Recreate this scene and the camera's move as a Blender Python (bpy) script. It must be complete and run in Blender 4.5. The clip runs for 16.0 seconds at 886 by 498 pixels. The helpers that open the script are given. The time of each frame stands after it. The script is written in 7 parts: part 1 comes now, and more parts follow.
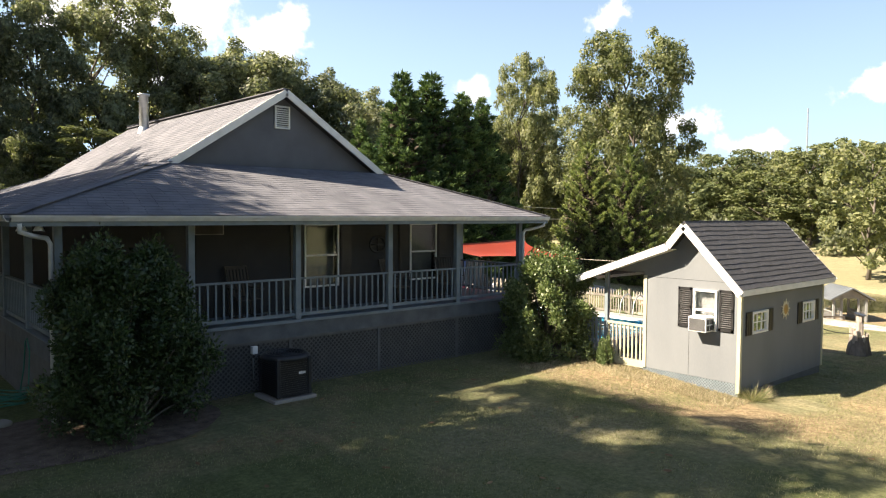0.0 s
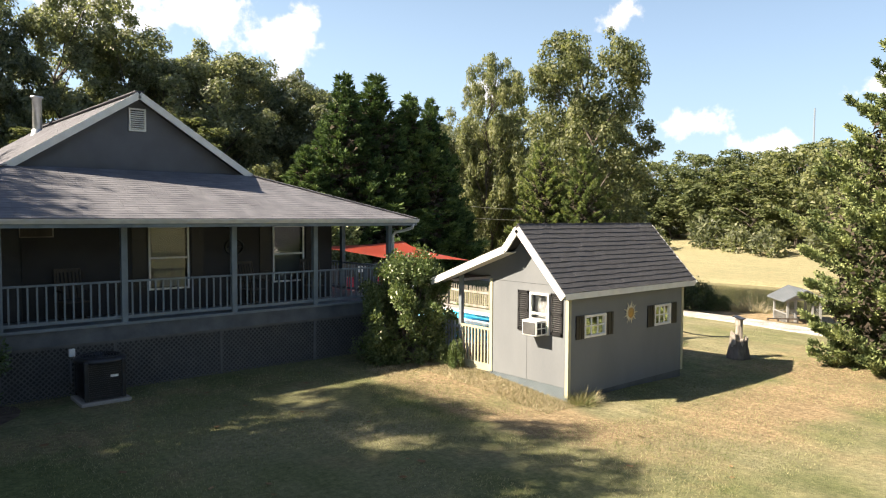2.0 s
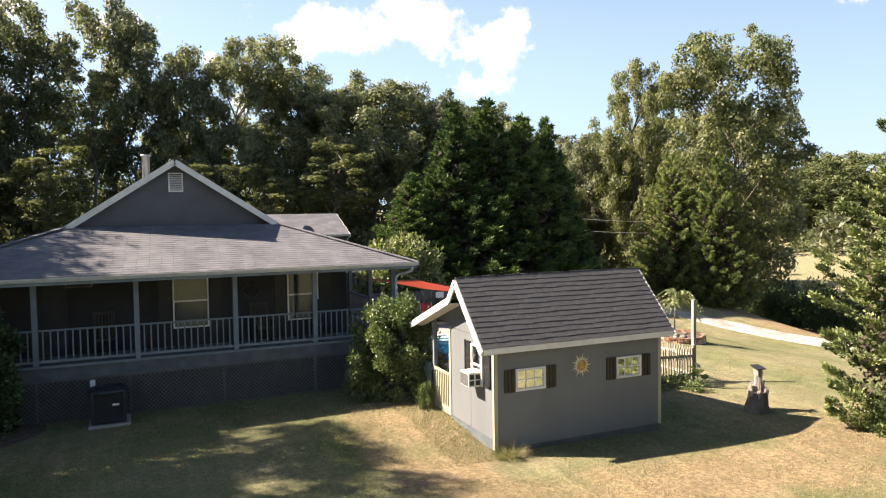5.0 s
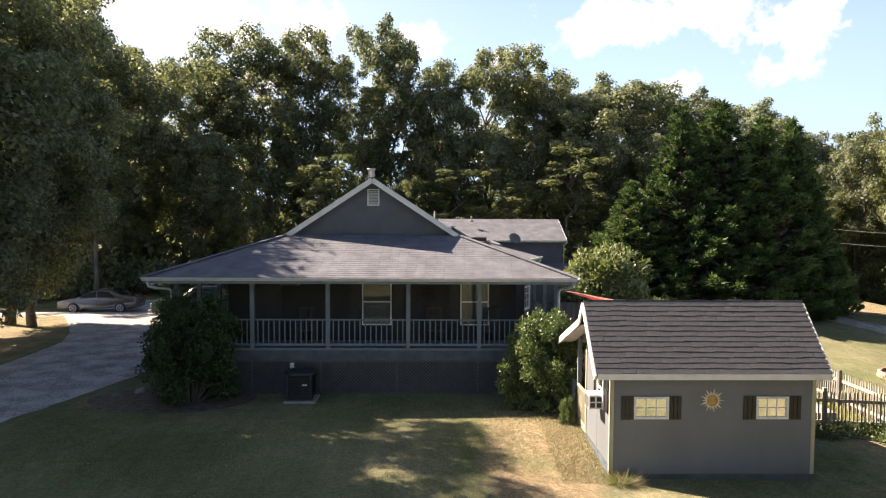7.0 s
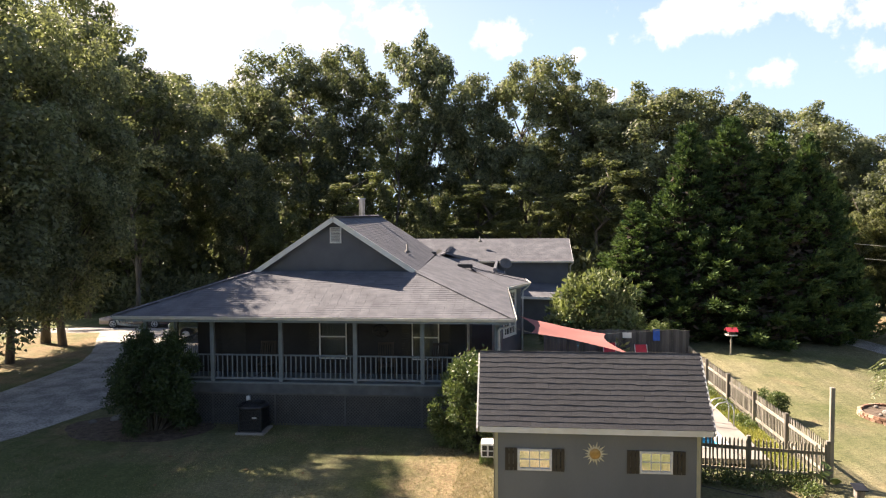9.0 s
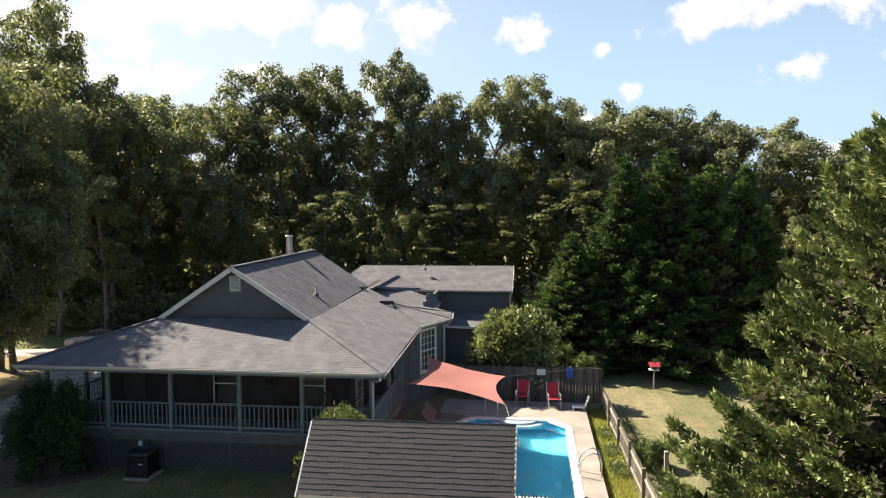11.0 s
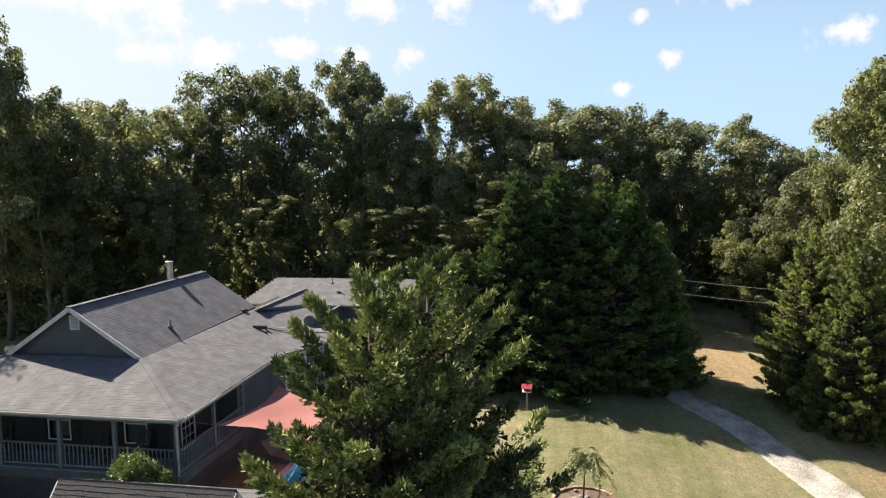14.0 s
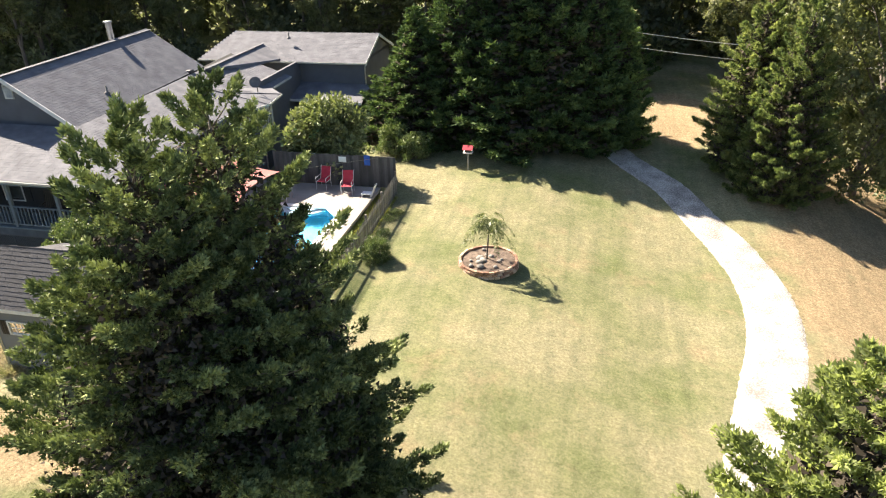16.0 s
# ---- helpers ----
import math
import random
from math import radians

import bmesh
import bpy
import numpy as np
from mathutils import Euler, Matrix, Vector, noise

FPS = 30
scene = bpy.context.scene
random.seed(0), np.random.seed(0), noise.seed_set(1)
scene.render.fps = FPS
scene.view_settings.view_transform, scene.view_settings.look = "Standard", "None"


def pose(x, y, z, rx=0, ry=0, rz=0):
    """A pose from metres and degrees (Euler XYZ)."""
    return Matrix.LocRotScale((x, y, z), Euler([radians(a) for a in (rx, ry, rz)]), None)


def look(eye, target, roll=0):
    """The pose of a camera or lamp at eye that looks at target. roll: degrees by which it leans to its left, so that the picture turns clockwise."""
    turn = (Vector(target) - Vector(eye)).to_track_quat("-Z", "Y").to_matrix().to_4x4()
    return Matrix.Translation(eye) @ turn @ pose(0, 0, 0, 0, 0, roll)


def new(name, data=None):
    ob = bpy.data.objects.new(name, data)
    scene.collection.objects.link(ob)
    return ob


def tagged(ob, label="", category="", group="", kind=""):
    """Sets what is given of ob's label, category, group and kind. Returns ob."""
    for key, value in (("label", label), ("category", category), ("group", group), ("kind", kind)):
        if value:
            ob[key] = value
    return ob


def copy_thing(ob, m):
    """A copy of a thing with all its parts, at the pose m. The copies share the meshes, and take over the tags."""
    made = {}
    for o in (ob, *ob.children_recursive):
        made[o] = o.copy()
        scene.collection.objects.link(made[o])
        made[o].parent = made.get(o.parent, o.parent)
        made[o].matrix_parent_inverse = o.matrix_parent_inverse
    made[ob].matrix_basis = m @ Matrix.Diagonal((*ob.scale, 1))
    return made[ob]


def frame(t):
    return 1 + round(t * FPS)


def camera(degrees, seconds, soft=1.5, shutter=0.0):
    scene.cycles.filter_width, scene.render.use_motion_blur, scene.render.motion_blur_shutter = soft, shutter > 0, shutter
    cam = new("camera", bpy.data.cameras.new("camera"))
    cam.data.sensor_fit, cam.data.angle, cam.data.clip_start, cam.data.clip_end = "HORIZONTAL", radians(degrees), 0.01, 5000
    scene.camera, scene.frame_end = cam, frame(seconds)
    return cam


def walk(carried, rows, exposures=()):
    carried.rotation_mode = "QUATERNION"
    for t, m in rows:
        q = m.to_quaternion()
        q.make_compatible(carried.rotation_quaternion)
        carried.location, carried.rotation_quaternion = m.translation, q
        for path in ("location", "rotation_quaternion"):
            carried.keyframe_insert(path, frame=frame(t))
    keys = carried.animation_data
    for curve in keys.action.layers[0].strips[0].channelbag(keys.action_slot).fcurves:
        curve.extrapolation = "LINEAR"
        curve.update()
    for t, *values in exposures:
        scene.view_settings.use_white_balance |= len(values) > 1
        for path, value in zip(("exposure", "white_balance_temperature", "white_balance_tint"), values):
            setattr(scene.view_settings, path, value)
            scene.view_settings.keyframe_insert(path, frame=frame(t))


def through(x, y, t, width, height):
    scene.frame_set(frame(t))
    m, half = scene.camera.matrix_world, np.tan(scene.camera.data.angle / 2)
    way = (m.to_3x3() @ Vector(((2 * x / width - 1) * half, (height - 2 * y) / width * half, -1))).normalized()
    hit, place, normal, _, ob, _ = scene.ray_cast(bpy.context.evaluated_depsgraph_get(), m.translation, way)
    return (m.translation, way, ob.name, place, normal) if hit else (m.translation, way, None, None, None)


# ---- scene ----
cam = camera(64.8, 16.0, 1.15)
PATH = [
    (0, (0.557, -0.949, 3.734), (1.88, 0.547, 3.636), 0.3),
    (0.5, (1.273, -1.555, 3.73), (2.591, -0.055, 3.633), 0.4),
    (1, (2.009, -2.17, 3.723), (3.323, -0.666, 3.626), 0.3),
    (1.5, (2.802, -2.828, 3.718), (4.108, -1.316, 3.622), 0.3),
    (2, (3.617, -3.51, 3.804), (4.918, -1.994, 3.707), 0.3),
    (2.5, (4.473, -4.19, 3.973), (5.769, -2.67, 3.876), 0.3),
    (3, (5.331, -4.912, 4.125), (6.621, -3.387, 4.028), 0.2),
    (3.2, (5.664, -5.218, 4.175), (6.95, -3.689, 4.078), 0.2),
    (5.3, (8.769, -7.712, 5.135), (9.418, -5.822, 5.041), -0.3),
    (5.5, (9.014, -7.869, 5.181), (9.565, -5.948, 5.085), 0.3),
    (6, (9.635, -8.34, 5.4), (9.957, -6.369, 5.297), 0.7),
    (6.5, (10.432, -8.762, 5.525), (10.512, -6.766, 5.421), 0.8),
    (7, (11.351, -9.187, 5.659), (11.391, -7.19, 5.557), 0.3),
    (7.5, (12.31, -9.473, 5.835), (12.318, -7.476, 5.728), 0.3),
    (8, (13.341, -9.567, 6.166), (13.294, -7.571, 6.058), 0.3),
    (8.2, (13.842, -9.581, 6.263), (13.761, -7.585, 6.163), 0.1),
    (10.3, (18.858, -10.098, 8.446), (18.601, -8.118, 8.324), -0.4),
    (10.5, (19.387, -10.091, 8.545), (19.13, -8.111, 8.427), -0.4),
    (11, (20.689, -9.99, 9.027), (20.432, -8.01, 8.91), -0.4),
    (11.5, (22.205, -9.934, 9.536), (21.941, -7.955, 9.418), -0.6),
    (12, (23.65, -9.848, 9.999), (23.383, -7.869, 9.88), -0.6),
    (12.5, (25.0, -9.692, 10.426), (24.722, -7.715, 10.309), -0.6),
    (13, (26.273, -9.435, 10.828), (25.978, -7.461, 10.715), -0.7),
    (13.5, (27.525, -9.271, 11.213), (27.204, -7.301, 11.1), -0.7),
    (14, (28.858, -9.163, 11.614), (28.503, -7.205, 11.42), -0.9),
    (14.5, (30.148, -9.102, 12.033), (29.759, -7.18, 11.638), -1.0),
    (15, (31.292, -9.021, 12.425), (30.883, -7.151, 11.843), -1.2),
    (15.5, (32.371, -8.973, 12.821), (31.955, -7.17, 12.063), -1.2),
    (16, (33.417, -8.819, 13.157), (33.01, -7.086, 12.247), -1.5),
]
walk(cam, [(t, look(eye, target, roll)) for t, eye, target, roll in PATH],
     [(0, 1.78, 6900, 13), (3.2, 1.56, 6800, 13), (6, 1.74, 6900, 18), (8.2, 1.7, 6900, 19), (10.6, 1.42, 6850, 14), (12.5, 1.27, 6750, 11), (14, 1.27, 6650, 11), (14.5, 1.6, 6650, 13), (15, 2.02, 6600, 13), (16, 1.96, 6600, 13)])

# ---- light ----
SUN_WAY = Vector((1.05, -0.54, -1.0)).normalized()
world = bpy.data.worlds.new("sky")
scene.world = world
world.use_nodes = True
wn, wl = world.node_tree.nodes, world.node_tree.links
wn.clear()
w_out = wn.new("ShaderNodeOutputWorld")
w_sky = wn.new("ShaderNodeTexSky")
w_sky.sky_type, w_sky.sun_disc = "NISHITA", False
w_sky.sun_elevation = math.asin(-SUN_WAY.z)
w_sky.sun_rotation = math.atan2(-SUN_WAY.x, -SUN_WAY.y)
w_sky.air_density, w_sky.dust_density, w_sky.ozone_density = 1.0, 1.0, 2.2
w_bg = wn.new("ShaderNodeBackground")
w_bg.inputs["Strength"].default_value = 0.05
# broken fair-weather clouds on a flat layer high overhead
w_co = wn.new("ShaderNodeTexCoord")
w_sep = wn.new("ShaderNodeSeparateXYZ")
wl.new(w_co.outputs["Generated"], w_sep.inputs[0])
w_lift = wn.new("ShaderNodeMath")
w_lift.operation = "ADD"
w_lift.inputs[1].default_value = 0.22
wl.new(w_sep.outputs["Z"], w_lift.inputs[0])
w_div = wn.new("ShaderNodeVectorMath")
w_div.operation = "DIVIDE"
wl.new(w_co.outputs["Generated"], w_div.inputs[0])
w_cmb = wn.new("ShaderNodeCombineXYZ")
for i in range(3):
    wl.new(w_lift.outputs[0], w_cmb.inputs[i])
wl.new(w_cmb.outputs[0], w_div.inputs[1])
w_noise = wn.new("ShaderNodeTexNoise")
w_noise.inputs["Scale"].default_value = 3.1
w_noise.inputs["Detail"].default_value = 7.0
w_noise.inputs["Roughness"].default_value = 0.56
wl.new(w_div.outputs[0], w_noise.inputs["Vector"])
w_ramp = wn.new("ShaderNodeValToRGB")
w_ramp.color_ramp.elements[0].position, w_ramp.color_ramp.elements[1].position = 0.6, 0.72
wl.new(w_noise.outputs["Fac"], w_ramp.inputs[0])
# single cumulus puffs low over the woods: bearing, height, half width and half depth in degrees
PUFFS = [(20.5, 15.2, 7.5, 2.7), (13.5, 14.2, 5.0, 1.9), (27.6, 13.4, 2.9, 2.0), (26.3, 10.6, 2.6, 1.2), (19.6, 9.9, 2.2, 1.0), (55.1, 15.6, 2.2, 1.4),
         (44.2, 9.8, 1.8, 1.2), (72.8, 9.1, 2.0, 1.3), (60.5, 7.2, 2.4, 1.2), (65.0, 5.4, 3.0, 0.9), (-0.2, 13.8, 2.7, 1.5), (5.3, 12.1, 0.8, 0.8),
         (7.5, 9.0, 1.3, 0.8), (4.1, 6.9, 1.2, 0.7), (20.8, 3.2, 2.4, 1.3), (-25.0, 15.4, 14.0, 2.2), (-15.2, 14.8, 7.0, 2.0), (-34.0, 13.5, 7.0, 2.4),
         (-27.5, 10.2, 2.4, 1.6), (-22.4, 10.6, 2.4, 1.0), (-16.5, 9.9, 1.6, 1.1), (-12.9, 9.9, 1.5, 1.0), (-32.6, 9.7, 2.4, 1.0)]
w_puff = None
for bearing, height, wide, deep in PUFFS:
    az, el = radians(bearing), radians(height)
    p_map = wn.new("ShaderNodeMapping")
    p_map.vector_type = "TEXTURE"
    p_map.inputs["Location"].default_value = (math.sin(az) * math.cos(el), math.cos(az) * math.cos(el), math.sin(el))
    p_map.inputs["Rotation"].default_value = (0, 0, -az)
    p_map.inputs["Scale"].default_value = (radians(wide), 1.0, radians(deep))
    wl.new(w_co.outputs["Generated"], p_map.inputs[0])
    p_len = wn.new("ShaderNodeVectorMath")
    p_len.operation = "LENGTH"
    wl.new(p_map.outputs[0], p_len.inputs[0])
    if w_puff is None:
        w_puff = p_len.outputs["Value"]
    else:
        p_min = wn.new("ShaderNodeMath")
        p_min.operation = "SMOOTH_MIN"
        p_min.inputs[2].default_value = 0.25
        wl.new(w_puff, p_min.inputs[0])
        wl.new(p_len.outputs["Value"], p_min.inputs[1])
        w_puff = p_min.outputs[0]
w_fray = wn.new("ShaderNodeTexNoise")
w_fray.inputs["Scale"].default_value, w_fray.inputs["Detail"].default_value, w_fray.inputs["Roughness"].default_value = 17.0, 7.0, 0.6
wl.new(w_co.outputs["Generated"], w_fray.inputs["Vector"])
w_edge = wn.new("ShaderNodeMath")
w_edge.operation = "MULTIPLY_ADD"
w_edge.inputs[1].default_value = -4.2
wl.new(w_fray.outputs["Fac"], w_edge.inputs[0])
wl.new(w_puff, w_edge.inputs[2])
w_body = wn.new("ShaderNodeMapRange")
w_body.interpolation_type = "SMOOTHSTEP"
w_body.inputs["From Min"].default_value, w_body.inputs["From Max"].default_value = -1.05, -1.75
wl.new(w_edge.outputs[0], w_body.inputs[0])
w_mix = wn.new("ShaderNodeMix")
w_mix.data_type = "RGBA"
w_mix.inputs["B"].default_value = (8.3, 8.4, 8.7, 1)
w_thin = wn.new("ShaderNodeMapRange")
w_thin.inputs["From Min"].default_value, w_thin.inputs["From Max"].default_value = 0.36, 0.5
wl.new(w_sep.outputs["Z"], w_thin.inputs[0])
w_cover = wn.new("ShaderNodeMath")
w_cover.operation = "MULTIPLY"
wl.new(w_ramp.outputs["Color"], w_cover.inputs[0])
wl.new(w_thin.outputs[0], w_cover.inputs[1])
w_all = wn.new("ShaderNodeMath")
w_all.operation = "MAXIMUM"
wl.new(w_cover.outputs[0], w_all.inputs[0])
wl.new(w_body.outputs[0], w_all.inputs[1])
wl.new(w_all.outputs[0], w_mix.inputs["Factor"])
# pale haze low in the sky
w_low = wn.new("ShaderNodeMapRange")
w_low.inputs["From Min"].default_value, w_low.inputs["From Max"].default_value = 0.62, 0.0
w_low.interpolation_type = "SMOOTHSTEP"
wl.new(w_sep.outputs["Z"], w_low.inputs[0])
w_haze = wn.new("ShaderNodeMix")
w_haze.data_type = "RGBA"
w_haze.inputs["B"].default_value = (4.9, 7.0, 9.3, 1)
w_side = wn.new("ShaderNodeVectorMath")
w_side.operation = "DOT_PRODUCT"
w_side.inputs[1].default_value = Vector((-SUN_WAY.x, -SUN_WAY.y, 0)).normalized()
wl.new(w_co.outputs["Generated"], w_side.inputs[0])
w_share = wn.new("ShaderNodeMapRange")
w_share.interpolation_type = "SMOOTHSTEP"
w_share.inputs["From Min"].default_value, w_share.inputs["From Max"].default_value = -0.75, 0.45
w_share.inputs["To Min"].default_value = 0.55
wl.new(w_side.outputs["Value"], w_share.inputs[0])
w_veil = wn.new("ShaderNodeMath")
w_veil.operation = "MULTIPLY"
wl.new(w_low.outputs[0], w_veil.inputs[0])
wl.new(w_share.outputs[0], w_veil.inputs[1])
wl.new(w_veil.outputs[0], w_haze.inputs["Factor"])
wl.new(w_sky.outputs[0], w_haze.inputs["A"])
# the pale glow of the air on the sun's side
w_dot = wn.new("ShaderNodeVectorMath")
w_dot.operation = "DOT_PRODUCT"
w_dot.inputs[1].default_value = -SUN_WAY
wl.new(w_co.outputs["Generated"], w_dot.inputs[0])
w_near = wn.new("ShaderNodeMapRange")
w_near.interpolation_type = "SMOOTHSTEP"
w_near.inputs["From Min"].default_value, w_near.inputs["From Max"].default_value = 0.4, 0.9
w_near.inputs["To Max"].default_value = 0.9
wl.new(w_dot.outputs["Value"], w_near.inputs[0])
w_glow = wn.new("ShaderNodeMix")
w_glow.data_type = "RGBA"
w_glow.inputs["B"].default_value = (7.9, 8.5, 9.0, 1)
w_band = wn.new("ShaderNodeMath")
w_band.operation = "MULTIPLY"
wl.new(w_near.outputs[0], w_band.inputs[0])
wl.new(w_low.outputs[0], w_band.inputs[1])
wl.new(w_band.outputs[0], w_glow.inputs["Factor"])
wl.new(w_haze.outputs["Result"], w_glow.inputs["A"])
wl.new(w_glow.outputs["Result"], w_mix.inputs["A"])
wl.new(w_mix.outputs["Result"], w_bg.inputs["Color"])
wl.new(w_bg.outputs[0], w_out.inputs[0])
sun = new("sun", bpy.data.lights.new("sun", "SUN"))
sun.data.energy, sun.data.angle, sun.data.color = 5.7, radians(0.53), (1.0, 0.885, 0.71)
sun.matrix_world = look((0, 0, 60), Vector((0, 0, 60)) + SUN_WAY)


# ---- mesh helpers ----
class Mesh:
    """Collects boxes, tubes and faces, and becomes one mesh object."""

    def __init__(self):
        self.v, self.f = [], []

    def add(self, verts, faces):
        n = len(self.v)
        self.v += [tuple(p) for p in verts]
        self.f += [tuple(i + n for i in f) for f in faces]
        return self

    def box(self, x0, x1, y0, y1, z0, z1, m=None):
        c = [Vector((x, y, z)) for z in (z0, z1) for y in (y0, y1) for x in (x0, x1)]
        if m:
            c = [m @ p for p in c]
        return self.add(c, [(0, 2, 3, 1), (4, 5, 7, 6), (0, 1, 5, 4), (2, 6, 7, 3), (0, 4, 6, 2), (1, 3, 7, 5)])

    def soft(self, x0, x1, y0, y1, z0, z1, b=0.01, m=None):
        """A box with chamfered edges."""
        v, f = [], []
        bm = bmesh.new()
        bmesh.ops.create_cube(bm, size=1)
        for p in bm.verts:
            p.co = Vector(((x0 + x1) / 2 + p.co.x * (x1 - x0), (y0 + y1) / 2 + p.co.y * (y1 - y0), (z0 + z1) / 2 + p.co.z * (z1 - z0)))
        bmesh.ops.bevel(bm, geom=bm.edges[:], offset=b, segments=2, affect="EDGES", profile=0.5)
        bm.verts.index_update()
        v = [m @ p.co if m else p.co.copy() for p in bm.verts]
        f = [[p.index for p in q.verts] for q in bm.faces]
        bm.free()
        return self.add(v, f)

    def tube(self, path, radii, n=8, caps=True):
        """A tube through the points of path; radii is one number or one for each point."""
        path = [Vector(p) for p in path]
        if not hasattr(radii, "__len__"):
            radii = [radii] * len(path)
        verts, faces = [], []
        side = None
        for i, p in enumerate(path):
            d = (path[min(i + 1, len(path) - 1)] - path[max(i - 1, 0)]).normalized()
            if side is None:
                side = d.orthogonal().normalized()
            side = (side - d * side.dot(d)).normalized()
            other = d.cross(side)
            verts += [p + (side * math.cos(a) + other * math.sin(a)) * radii[i] for a in (2 * math.pi * k / n for k in range(n))]
        for i in range(len(path) - 1):
            faces += [(i * n + k, i * n + (k + 1) % n, (i + 1) * n + (k + 1) % n, (i + 1) * n + k) for k in range(n)]
        if caps:
            faces += [tuple(range(n - 1, -1, -1)), tuple(range((len(path) - 1) * n, len(path) * n))]
        return self.add(verts, faces)

    def lathe(self, profile, n=24, at=(0, 0, 0)):
        """Turns (radius, height) pairs round the z axis at a place."""
        at = Vector(at)
        verts = [at + Vector((r * math.cos(2 * math.pi * k / n), r * math.sin(2 * math.pi * k / n), z)) for r, z in profile for k in range(n)]
        faces = [(i * n + k, i * n + (k + 1) % n, (i + 1) * n + (k + 1) % n, (i + 1) * n + k) for i in range(len(profile) - 1) for k in range(n)]
        return self.add(verts, faces)

    def beam(self, a, b, w, h, up=(0, 0, 1)):
        """A bar of width w and height h from a to b, its top side towards up."""
        a, b = Vector(a), Vector(b)
        d = (b - a).normalized()
        s = d.cross(Vector(up)).normalized() * w / 2
        t = s.cross(d).normalized() * h / 2
        return self.add([a - s - t, a + s - t, a + s + t, a - s + t, b - s - t, b + s - t, b + s + t, b - s + t],
                        [(0, 1, 2, 3), (7, 6, 5, 4), (0, 4, 5, 1), (1, 5, 6, 2), (2, 6, 7, 3), (3, 7, 4, 0)])

    def slab(self, pts, t, down=(0, 0, -1)):
        """A plate of thickness t under the polygon pts."""
        pts, k = [Vector(p) for p in pts], len(pts)
        low = [p + Vector(down) * t for p in pts]
        return self.add(pts + low, [tuple(range(k)), tuple(range(2 * k - 1, k - 1, -1))] + [(i, i + k, (i + 1) % k + k, (i + 1) % k) for i in range(k)])

    def data(self, name, material):
        me = bpy.data.meshes.new(name)
        me.from_pydata(self.v, [], self.f)
        me.materials.append(material)
        bm = bmesh.new()
        bm.from_mesh(me)
        if len(bm.faces) < 20000:
            bmesh.ops.recalc_face_normals(bm, faces=bm.faces[:])
        bm.to_mesh(me)
        bm.free()
        return me

    def part(self, name, material, parent=None, label="", smooth=False):
        return put(name, self.data(name, material), parent, label, smooth)


def put(name, me, parent=None, label="", smooth=False, m=None):
    """Links mesh data as one object, under a thing or part whose coordinates it shares."""
    ob = new(name, me)
    if parent:
        ob.parent = parent
        if parent.type == "EMPTY":
            ob.matrix_parent_inverse = parent.matrix_basis.inverted()
    if m is not None:
        ob.matrix_basis = m
    if smooth:
        me.polygons.foreach_set("use_smooth", [True] * len(me.polygons))
    if label:
        tagged(ob, label)
    return ob


def thing(name, at=(0, 0, 0), label="", category="", group="", kind=""):
    ob = new(name)
    ob.empty_display_size = 0.2
    ob.matrix_basis = Matrix.Translation(at)
    return tagged(ob, label, category, group, kind)


def cards(name, verts, material, parent=None, label=""):
    """Leaves from an (n, corners, 3) array."""
    n, c = len(verts), verts.shape[1]
    me = bpy.data.meshes.new(name)
    me.vertices.add(c * n)
    me.vertices.foreach_set("co", np.asarray(verts, dtype=np.float32).ravel())
    me.loops.add(c * n)
    me.loops.foreach_set("vertex_index", np.arange(c * n, dtype=np.int32))
    me.polygons.add(n)
    me.polygons.foreach_set("loop_start", np.arange(0, c * n, c, dtype=np.int32))
    me.polygons.foreach_set("use_smooth", np.ones(n, dtype=bool))
    me.materials.append(material)
    me.update()
    me.validate()
    return put(name, me, parent, label)


def step(a, b, x):
    t = min(1.0, max(0.0, (x - a) / (b - a)))
    return t * t * (3 - 2 * t)


